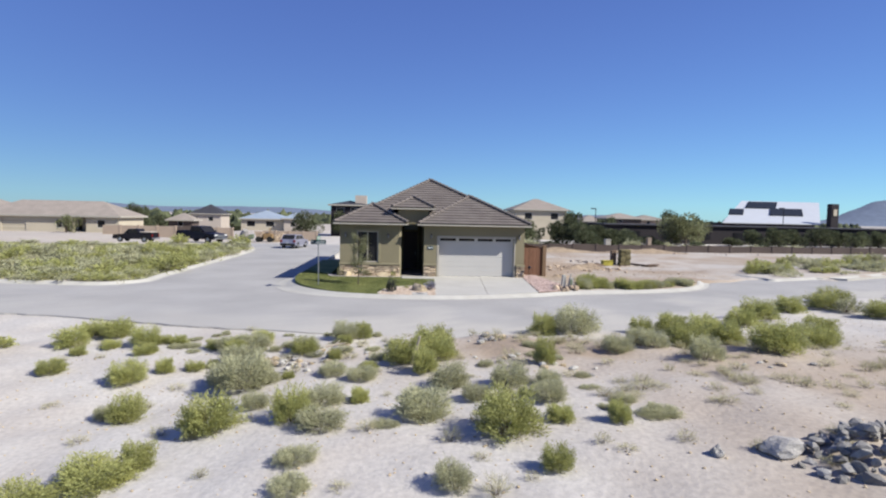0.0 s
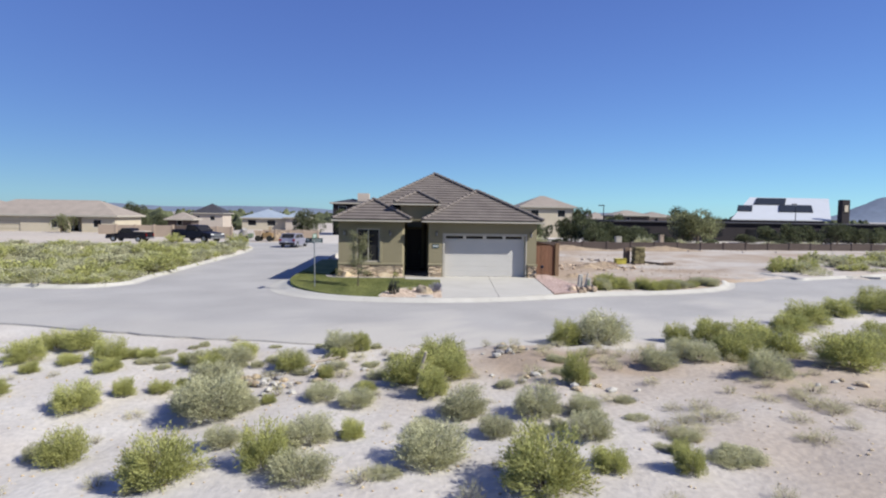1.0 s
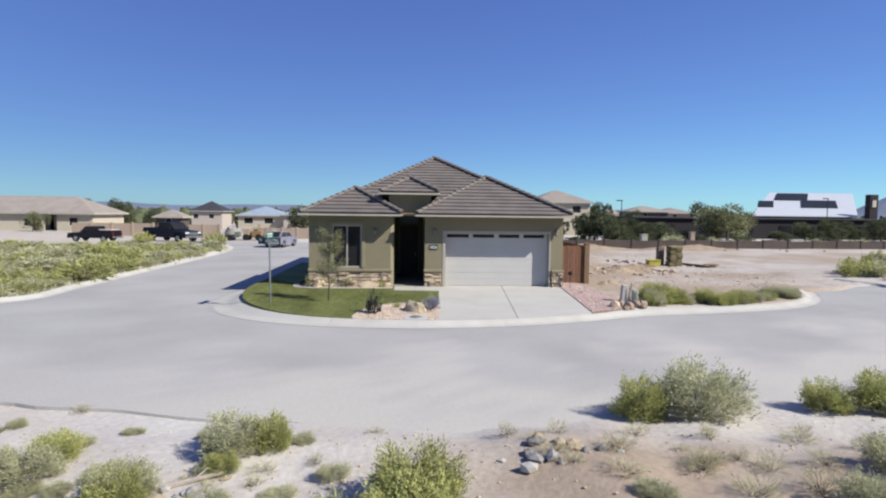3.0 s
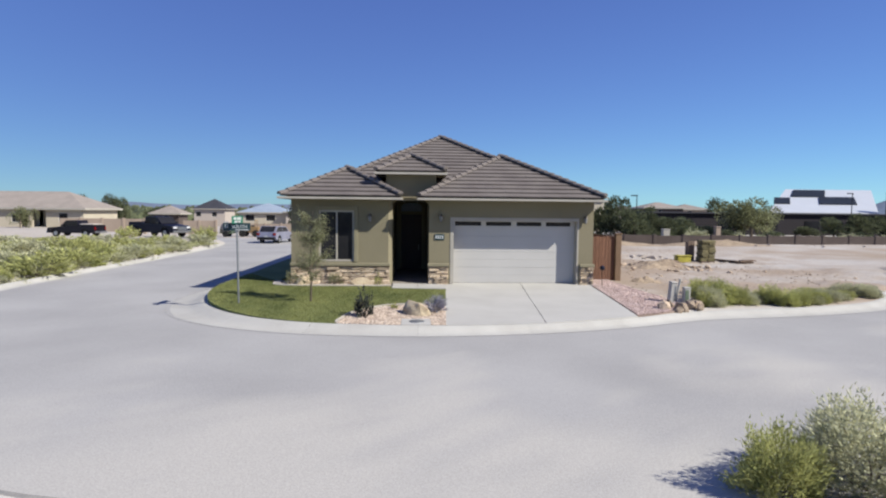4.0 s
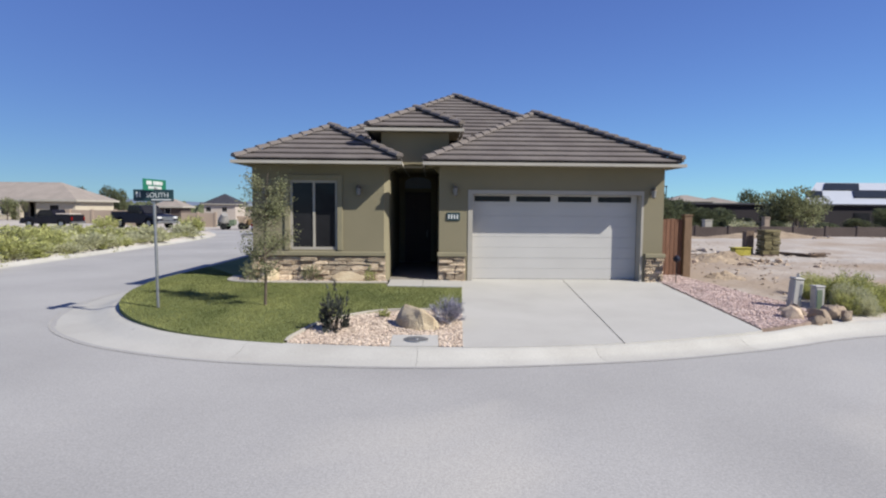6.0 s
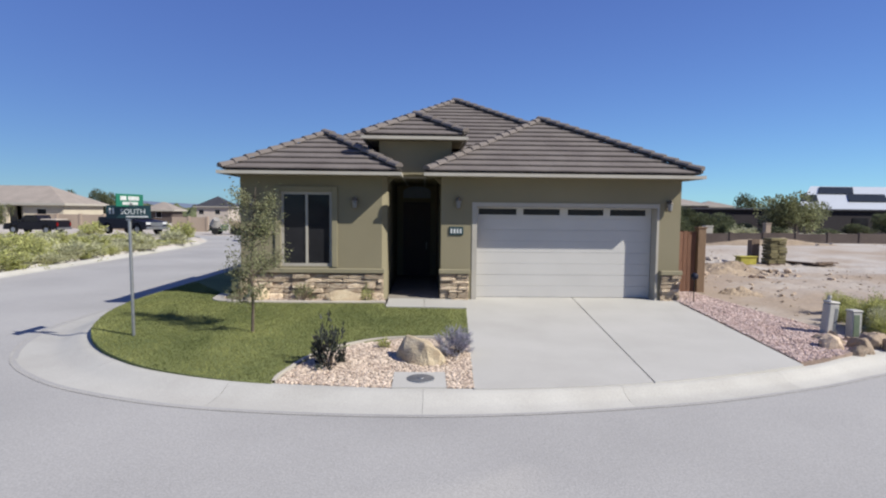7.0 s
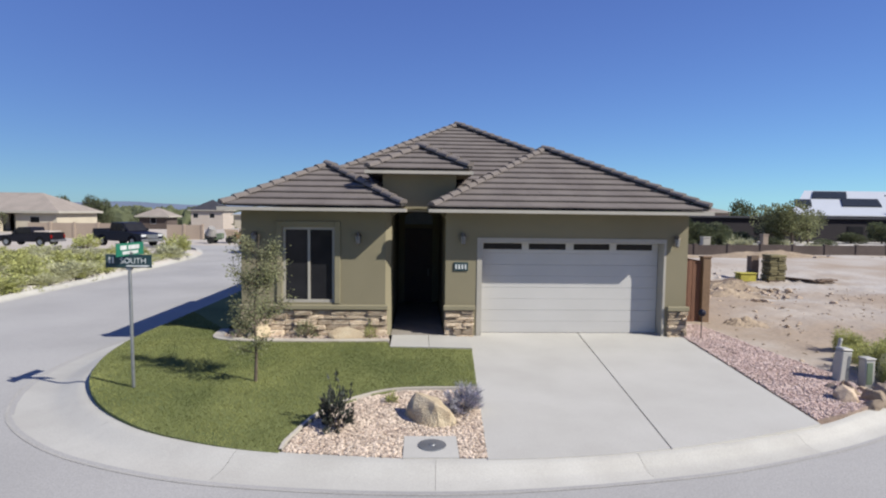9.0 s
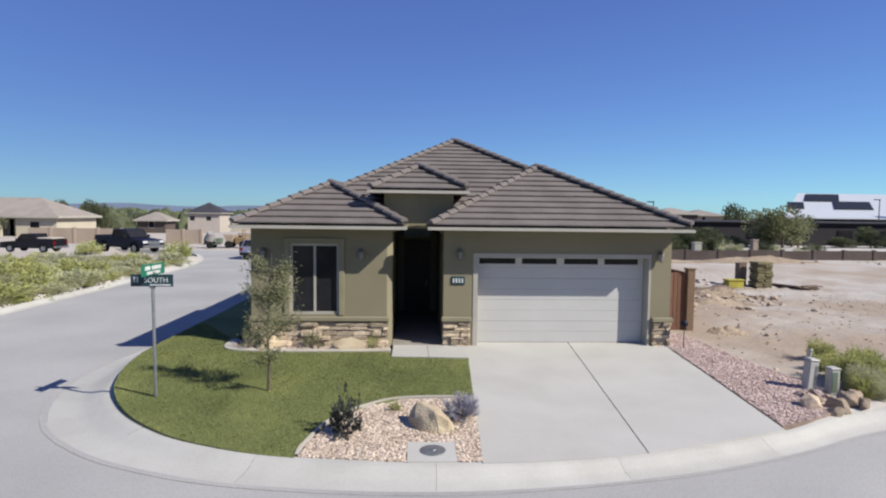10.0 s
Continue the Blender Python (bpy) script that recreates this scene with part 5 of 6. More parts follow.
# utility pedestals at the corner of the drive
ped = thing("utility_pedestal", (6.53, 30.35, -0.2), "tall leaning grey plastic utility pedestal", "utility box")
tilt = Matrix.Translation((6.53, 30.35, -0.22)) @ Matrix.Rotation(0.08, 4, "Y")
bm = boxes((-0.105, 0.105, -0.11, 0.11, 0, 0.74), bevel=0.02)
bm.transform(tilt)
part("body", bm, M_CHALK, ped)
bm = boxes((-0.12, 0.12, -0.125, 0.125, 0.74, 0.80), bevel=0.03)
bm.transform(tilt)
part("cap", bm, M_CHALK, ped)
bm = boxes((0.02, 0.08, -0.116, -0.111, 0.1, 0.66))
bm.transform(tilt)
part("panel", bm, M_STEEL, ped, "recessed grey panel")
gb = thing("utility_box", (6.97, 30.2, -0.2), "narrow utility box with pale frame and green panel", "utility box")
part("body", boxes((6.86, 7.06, 30.1, 30.3, -0.25, 0.38), bevel=0.015), M_CHALK, gb)
part("panel", boxes((6.885, 7.0, 30.09, 30.098, -0.1, 0.33)), M_BOXGREEN, gb, "green front panel")
part("lid", boxes((6.845, 7.075, 30.085, 30.315, 0.382, 0.42), bevel=0.015), M_CHALK, gb)
post = thing("marker_post", (7.25, 31.4, -0.25), "leaning grey marker post behind the utility boxes", "post")
part("shaft", tube(bmesh.new(), (7.15, 31.4, -0.3), (7.33, 31.42, 0.5), 0.045, 0.04), M_CHALK, post)
part("cap", tube(bmesh.new(), (7.325, 31.42, 0.49), (7.335, 31.42, 0.54), 0.05, 0.03), M_CHALK, post)
for x, y, w, h in ((8.9, 33.2, 0.75, 0.6), (8.2, 31.0, 1.3, 0.95), (7.75, 30.35, 0.9, 0.75), (8.9, 30.6, 0.9, 0.65), (10.2, 30.9, 0.9, 0.7), (11.6, 31.0, 0.9, 0.6), (8.6, 31.4, 0.8, 0.55), (9.3, 31.2, 0.7, 0.5), (8.2, 32.2, 0.6, 0.45), (9.6, 32.6, 0.8, 0.6)):
    plant(RABBIT if y > 30.8 or x > 8.5 else SAGE, x, y, w, h)

# street sign on the corner
sign = thing("street_sign", (-7.19, 29.95, -0.11), "street name sign with two crossed blades on a steel pole", "street sign")
part("pole", tube(bmesh.new(), (-7.19, 29.95, -0.3), (-7.22, 29.95, 2.52), 0.03, 0.03, 12), M_STEEL, sign)
for z in (2.08, 2.36):
    part("bracket", boxes((-7.27, -7.17, 29.92, 29.98, z, z + 0.04)), M_STEEL, sign)
lower = part("blade", boxes((-7.62, -6.8, 29.905, 29.913, 2.12, 2.36), bevel=0.003), M_DKSIGN, sign, "dark teal lower name blade")
font = bpy.data.curves.new("lettering", "FONT")
font.body, font.size, font.extrude = "SOUTH", 0.14, 0.002
font.materials.append(M_LETTER)
ob = new("lettering", font)
ob.parent = lower
ob.matrix_basis = Matrix.Translation((-7.36, 29.902, 2.2)) @ Matrix.Rotation(radians(90), 4, "X")
ob.matrix_parent_inverse = Matrix()
part("bar", boxes((-7.56, -7.53, 29.897, 29.903, 2.2, 2.31), (-7.50, -7.47, 29.897, 29.903, 2.2, 2.31)), M_LETTER, lower)
part("bar", boxes((-7.25, -6.85, 29.897, 29.903, 2.14, 2.165)), M_LETTER, lower)
upper = part("blade", boxes((-0.42, 0.42, -0.004, 0.004, -0.115, 0.115)), M_GREEN, sign, "green upper name blade", local=True, m=pose(-0.01, 0, 2.565, 0, 0, 85))
part("bar", boxes((-0.3, -0.12, -0.009, -0.004, 0.0, 0.075), (-0.06, 0.28, -0.009, -0.004, 0.0, 0.075), (-0.24, 0.24, -0.009, -0.004, -0.085, -0.03)), M_LETTER, upper, local=True)

# rock pile and loose stones of the near desert
rng = random.Random(21)
small = [rock_mesh("rock", k + 40, 0.8, 0.3, 1) for k in range(7)]
pile = thing("rock_pile", (4.95, 6.25, 0.25), "heap of broken grey rock on desert soil", "rock pile")
for _ in range(230):
    u, a = math.sqrt(rng.random()), rng.uniform(0, 6.28)
    x, y = 4.95 + 1.9 * u * math.cos(a), 6.25 + 1.05 * u * math.sin(a)
    s = rng.uniform(0.10, 0.34)
    z = float(gh(x, y)) + max(0, 0.42 * (1 - u * u)) * rng.uniform(0.3, 1.0) - 0.03
    link("rock", rng.choice(small), M_ROCK, pile, m=Matrix.Translation((x, y, z)) @ Matrix.Rotation(rng.uniform(0, 6.28), 4, (rng.random(), rng.random(), rng.random() + 0.2)) @ Matrix.Diagonal((s, s * rng.uniform(0.6, 1), s * rng.uniform(0.5, 0.9), 1)))
stone("rock", boulder_me[3], (3.15, 6.75, 0.13), 0.75, 0.5, 0.42, 0.2, M_ROCK, "large grey rock beside the rock heap", "rock")
stone("rock", boulder_me[1], (2.08, 6.82, 0.08), 0.26, 0.2, 0.28, 1.2, M_ROCK, "small dark grey rock on desert soil", "rock")
for x, y, n in ((-6.45, 14.56, 34), (-5.59, 14.17, 28), (-4.89, 15.21, 24), (-4.04, 14.73, 8), (0.41, 16.09, 18), (-5.97, 14.70, 12), (1.51, 12.41, 8), (0.03, 13.55, 6), (6.56, 12.13, 8), (12, 45.5, 14), (14.5, 47, 16), (10.8, 42, 8)):
    for _ in range(n):
        px, py, s = x + rng.gauss(0, 0.45), y + rng.gauss(0, 0.3), rng.uniform(0.08, 0.3)
        if y > 30:
            px, s = x + rng.gauss(0, 1.6), s * 1.6
        stone("rock", rng.choice(small), (px, py, float(gh(px, py)) - 0.02), s, s * 0.8, s * 0.7, rng.uniform(0, 6), M_CLOD if y > 30 else (M_ROCK, M_BOULDER, M_CHALK)[rng.randrange(3)], "loose pale rock on desert soil", "rock", "loose desert rocks")
CLODS = [angular_rock("clod", k, 11, 0.7) for k in (21, 22, 23, 24)]
for x, y, dx, dy, n, big in ((13.0, 46.5, 1.6, 1.6, 70, 0.5), (14.6, 48.6, 1.5, 1.0, 30, 0.5), (16.0, 45.0, 3.0, 0.7, 18, 0.32), (10.5, 38.5, 2.0, 2.0, 14, 0.3), (8.6, 35.5, 1.0, 2.2, 14, 0.22), (16, 39, 3.5, 3.0, 16, 0.28)):
    for _ in range(n):
        px, py, q = x + rng.gauss(0, dx), y + rng.gauss(0, dy), big * rng.uniform(0.35, 1.0)
        if px < 7.0:
            continue
        stone("clod", rng.choice(CLODS), (px, py, float(gh(px, py)) - 0.03), q, q * 0.8, q * 0.7, rng.uniform(0, 6), M_CLOD, "brown clod of dug earth on the dirt lot", "clod", "clods on the dirt lot")
pebble_bed("desert_pebbles", [(-14, 3), (14, 3), (16, 20), (6, 18.5), (0, 17.4), (-12, 18.4)], 2600, 0.04, M_BOULDER, lambda x, y: float(gh(x, y)), 8, "small pebbles strewn over the desert soil")
pebble_bed("dirt_lot_pebbles", [(7, 31.5), (16, 33), (22, 44), (20, 62), (8, 60), (7, 38)], 800, 0.07, M_DIRT, lambda x, y: float(gh(x, y)), 9, "small stones strewn over the dirt lot")
for a, b, r in (((-2.55, 13.35, -0.2), (-2.35, 13.15, 0.65), 0.06), ((-2.66, 13.65, -0.12), (-2.35, 13.25, 0.2), 0.04), ((-5.1, 15.5, -0.18), (-4.45, 15.65, -0.08), 0.045)):
    bm = tube(bmesh.new(), a, b, r, r * 0.5, 7)
    lo = Vector(a)
    tube(bm, lo.lerp(Vector(b), 0.5), lo.lerp(Vector(b), 0.5) + Vector((0.15, 0.05, 0.14)), r * 0.5, r * 0.2, 6)
    tagged(part("dead_branch", bm, M_WOODLOG), "bleached dead branch on desert soil", "branch")


# ---- the dirt lot ----
rng = random.Random(31)
stack = thing("stone_pallet", (19.2, 52.6, gz(19.2, 52.6)), "wooden pallet stacked high with tan and olive stone slabs", "stone stack")
z = gz(19.2, 52.6)
for k in range(3):
    part("pallet_board", boxes((18.65, 19.6, 52.05 + k * 0.35, 52.2 + k * 0.35, z - 0.15, z + 0.1)), M_LUMBER, stack)
z += 0.1
while z < 0.78:
    h = rng.uniform(0.12, 0.2)
    for x0, x1 in ((18.65, 19.11), (19.13, 19.6)):
        part("slab", boxes((x0 + rng.uniform(-0.06, 0.03), x1 + rng.uniform(-0.03, 0.06), 52.05 + rng.uniform(-0.05, 0.05), 52.9, z, z + h - 0.02), bevel=0.02), M_PALLETBLOCK, stack)
    z += h
crate = thing("upright_crate", (18.4, 53.2, gz(18.4, 53.2)), "weathered upright wooden crate beside the stone stack", "crate")
z = gz(18.4, 53.2)
for k in range(4):
    part("plank", boxes((18.15 + k * 0.12, 18.25 + k * 0.12, 53.1, 53.16, z - 0.1, z + 1.45)), M_LUMBER, crate)
part("side", boxes((18.15, 18.61, 53.17, 53.6, z - 0.1, z + 1.4)), M_LUMBER, crate)
drum = thing("yellow_bin", (17.4, 52.4, gz(17.4, 52.4)), "low yellow plastic bin on the dirt", "bin")
z = gz(17.4, 52.4)
part("tub", boxes((16.9, 17.9, 52.1, 52.7, z - 0.05, z + 0.42), bevel=0.05), M_YELLOW, drum)
part("rim", boxes((16.85, 17.95, 52.05, 52.75, z + 0.42, z + 0.48), bevel=0.02), M_YELLOW, drum)


def lumber(x, y, ln, turn, n, label):
    z0 = gz(x, y)
    pile = thing("lumber_pile", (x, y, z0), label, "lumber", "lumber piles on the dirt lot")
    for i in range(n):
        b = boxes((-ln / 2, ln / 2, -0.07, 0.07, -0.03, 0.03))
        m = pose(rng.uniform(-0.2, 0.2), rng.uniform(-0.35, 0.35), 0.05 + 0.055 * (i // 3), 0, rng.uniform(-2, 2), turn + rng.uniform(-9, 9))
        part("board", b, M_LUMBER, pile, local=True, m=m)


for px, py, q in ((15.2, 53.8, 0.55), (15.9, 54.3, 0.7), (16.4, 53.6, 0.4), (14.6, 54.6, 0.5), (15.5, 55.2, 0.6), (17.0, 55.0, 0.45), (14.1, 53.2, 0.35)):
    stone("rubble_lump", rng.choice(CLODS), (px, py, gz(px, py) - 0.04), q * 1.3, q, q * 0.75, rng.uniform(0, 6), M_FARWHITE, "whitish rubble lump on the dirt lot", "rubble", "white rubble on the dirt lot")
lumber(20.6, 52.9, 2.8, -61, 7, "weathered boards stacked on the dirt lot")
lumber(15.2, 50.5, 3.4, 35, 9, "tumbled weathered boards on the dirt lot")
lumber(14.2, 48.3, 2.6, -30, 6, "scattered weathered boards on the dirt lot")
lumber(21.4, 51.3, 1.0, 5, 12, "short dark offcuts on the dirt lot")


def mound(name, x, y, w, d, h, material, label, seed):
    """A rough heap of loose soil whose edge runs out into the ground."""
    bm = bmesh.new()
    n = 26
    z0 = gz(x, y)
    grid = []
    for i in range(n + 1):
        row = []
        for j in range(n + 1):
            u, v = 2 * i / n - 1, 2 * j / n - 1
            lump = noise.noise(Vector((u * 2.1 + seed * 5, v * 2.1, seed))) + 0.6 * noise.noise(Vector((u * 6, v * 6 + seed, 3))) + 0.35 * noise.noise(Vector((u * 14, v * 14, seed)))
            k = math.exp(-2.6 * (u * u + v * v)) * (1 + 0.55 * lump)
            row.append(bm.verts.new((x + u * w * 1.4, y + v * d * 1.4, z0 + h * k * 1.15 - 0.17 * h - 0.05)))
        grid.append(row)
    for a, b in zip(grid, grid[1:]):
        for i in range(n):
            bm.faces.new((a[i], b[i], b[i + 1], a[i + 1]))
    tagged(part(name, bm, material), label, "dirt mound")


mound("dirt_mound", 13.6, 47.6, 1.9, 1.0, 0.45, M_DIRT, "low heap of excavated soil on the dirt lot", 1)
mound("dirt_mound", 11.5, 44.0, 1.5, 0.8, 0.3, M_DIRT, "low heap of excavated soil on the dirt lot", 2)
mound("dirt_mound", -20.4, 87.0, 1.7, 1.6, 1.35, M_DIRT, "orange-tan soil heap beyond the side street", 3)
mound("dirt_mound", 16.0, 65.5, 4.5, 1.0, 0.55, M_DIRT, "pale soil bank along the block wall", 4)
mound("dirt_mound", 27.0, 65.8, 5.0, 1.0, 0.5, M_DIRT, "pale soil bank along the block wall", 5)
mound("dirt_mound", 8.3, 36.8, 0.8, 0.5, 0.25, M_DIRT, "small heap of soil beside the gravel", 6)

# block wall behind the dirt lot, in single courses of piers and panels
bwall = thing("block_wall", (40, 67.5, -0.3), "long low brown block wall behind the dirt lot", "wall", kind="structure")
for i in range(30):
    x0 = 4 + i * 3.0
    y0 = 67.5 + 0.02 * i * i * 0.5
    part("panel", boxes((x0, x0 + 2.7, y0, y0 + 0.2, -0.8, 0.62 + 0.03 * (i % 3))), M_BLOCKWALL, bwall)
    part("pier", boxes((x0 + 2.7, x0 + 3.0, y0 - 0.06, y0 + 0.26, -0.8, 0.74), bevel=0.02), M_BLOCKWALL, bwall)
for i in range(26):
    x, y = rng.uniform(9, 42), rng.uniform(64.2, 66.8)
    s = rng.uniform(0.25, 0.6)
    stone("rock", rng.choice(CLODS), (x, y, gz(x, y) - 0.03), s, s * 0.8, s * 0.7, rng.uniform(0, 6), M_FARWHITE, "whitish rubble lump beside the block wall", "rock", "rubble along the block wall")

# ---- trees of the middle distance ----


def tree_template(seed, label, leaves=3600, conical=0.4, material=M_FARTREE):
    r = random.Random(seed)
    lob = [(Vector((r.gauss(0, 0.2), r.gauss(0, 0.2), r.uniform(0.2, 0.8))), r.uniform(0.16, 0.3)) for _ in range(13)]
    lob = [(Vector((c.x * (1.15 - conical * c.z * 1.6), c.y * (1.15 - conical * c.z * 1.6), c.z)), q * (1.15 - conical * c.z)) for c, q in lob]

    def place(rr):
        c, q = rr.choice(lob)
        d = Vector((rr.gauss(0, 1), rr.gauss(0, 1), rr.gauss(0, 1))).normalized()
        return c + d * q * rr.uniform(0.5, 1.0), d + Vector((0, 0, 0.5))
    ob = thing("tree", (0, 0, -60), label, "tree", "trees beyond the lots")
    link("crown", leaf_cloud("crown", leaves, place, 0.05, 0.045, r, True), material, ob, local=True)
    bm = tube(bmesh.new(), (0, 0, -0.05), (0.02, 0, 0.6), 0.035, 0.015, 7)
    for c, q in lob[:6]:
        tube(bm, (0.01, 0, 0.18 + 0.2 * r.random()), c, 0.014, 0.005, 5, False)
    part("trunk", bm, M_TWIG, ob, local=True)
    return ob


TREES = [tree_template(61, "dark green juniper with an uneven crown"), tree_template(62, "dark green juniper with an uneven crown", conical=0.2), tree_template(63, "broad dark green tree beyond the wall", conical=0.0)]
LIGHTTREE = [tree_template(64, "light olive-green garden tree", 2600, 0.1, M_OLIVETREE)]
for kinds, x, y, w, h in [(TREES, *t) for t in (
        (20, 80, 3.5, 4.6), (22, 81, 3.6, 5.2), (24, 80, 4.2, 3.0), (30, 82, 4, 2.6), (33, 84, 4, 2.4), (25.7, 82, 3.4, 2.6), (27.5, 80, 3.0, 2.2), (25.8, 78.5, 3.6, 3.2), (27.6, 77.5, 2.4, 2.2), (23.6, 77.5, 3.6, 3.4), (29.5, 78, 2.4, 2.0), (17, 84, 4, 3.9), (14.5, 84, 4, 4.2), (28.5, 84, 4, 2.7), (31, 83, 4, 2.6), (11, 80, 3, 4),
        (35, 88, 3.5, 1.6), (39, 90, 3.4, 1.5), (53, 90, 3.6, 1.6), (57, 90, 3.5, 2.9), (60, 89, 3.6, 3.3), (64, 90, 4, 3.1), (68, 89, 4, 3.3), (72, 90, 4.4, 3.6), (76, 91, 4.4, 3.3), (81, 92, 4.4, 3.5), (96, 100, 5, 4.0), (63, 132, 5.5, 7.4), (70, 132, 5.0, 7.0), (47, 132, 6.0, 7.2),
        (-50.2, 106, 3.0, 4.6), (-48.0, 106, 2.2, 4.3), (-19, 102, 4, 4.6), (-58, 112, 4, 5), (-64, 125, 4, 5),
        (-74, 140, 5, 5), (-62, 150, 5, 5), (-28, 150, 5, 5), (-14, 112, 4, 5), (10, 105, 4, 6.6), (30, 108, 4, 6), (-5, 110, 5, 6.0), (4, 112, 5, 6))] + [
        (LIGHTTREE, 43.9, 88, 6.0, 5.6), (LIGHTTREE, -51.2, 86.5, 2.4, 3.0), (LIGHTTREE, 46.6, 89, 4.4, 4.4), (LIGHTTREE, 41.8, 89, 3.4, 3.4)]:
    plant(kinds, x, y, w, h, gz(x, y) - 0.1)
rng = random.Random(43)
for _ in range(15):
    plant(FAR_S if rng.random() < 0.6 else TREES, rng.uniform(9, 60), rng.uniform(70.5, 76), rng.uniform(1.6, 2.8), rng.uniform(1.0, 1.5))
rng = random.Random(41)
verts, faces = [], []
bm = bmesh.new()
bmesh.ops.create_icosphere(bm, subdivisions=2, radius=1)
iv, jf = np.array([v.co[:] for v in bm.verts]), [tuple(v.index for v in f.verts) for f in bm.faces]
bm.free()
for _ in range(520):
    y = rng.uniform(222, 520)
    x = rng.uniform(-0.85, 0.85) * y
    w, h = rng.uniform(2.5, 6), rng.uniform(2.0, 5.0) * (y / 260) ** 0.35
    i = len(verts)
    for q in iv:
        k = 1 + 0.55 * noise.noise(Vector(q) * 2.2 + Vector((x, y, 0))) + rng.uniform(-0.12, 0.12)
        verts.append((x + q[0] * w * k, y + q[1] * w * k, -4.8 + max(-0.3, (q[2] * k + 0.55) * (h + 4.4) * 0.62)))
    faces += [tuple(i + v for v in f) for f in jf]
me = bpy.data.meshes.new("far_woods")
me.from_pydata(verts, [], faces)
tagged(link("far_woods", me, M_FARTREE), "low dark green juniper scrub towards the horizon", "woods", kind="stuff")


def ridge(name, pts, y, depth, seed, label):
    """A far mountain ridge as a solid rising from the plain."""
    bm = bmesh.new()
    rows = []
    fine = curve_through(pts, 8)
    for k, f in enumerate((0.0, 0.3, 0.6, 1.0, 0.5, 0.0)):
        off = (-1 + 0.4 * k) * depth
        rows.append([bm.verts.new((x, y + off, f * h * (1 + 0.12 * noise.noise(Vector((x * 0.012 + seed, k * 0.7, 0)))) - 1)) for x, h in fine])
    for a, b in zip(rows, rows[1:]):
        for i in range(len(a) - 1):
            bm.faces.new((a[i], a[i + 1], b[i + 1], b[i]))
    bmesh.ops.recalc_face_normals(bm, faces=bm.faces)
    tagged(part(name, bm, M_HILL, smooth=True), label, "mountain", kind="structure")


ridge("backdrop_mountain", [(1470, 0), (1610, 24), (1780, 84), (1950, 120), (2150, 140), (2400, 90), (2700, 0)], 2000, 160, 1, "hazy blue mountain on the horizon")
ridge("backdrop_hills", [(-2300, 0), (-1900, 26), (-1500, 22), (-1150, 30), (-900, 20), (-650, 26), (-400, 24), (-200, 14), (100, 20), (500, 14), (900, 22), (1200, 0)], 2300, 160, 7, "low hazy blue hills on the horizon")


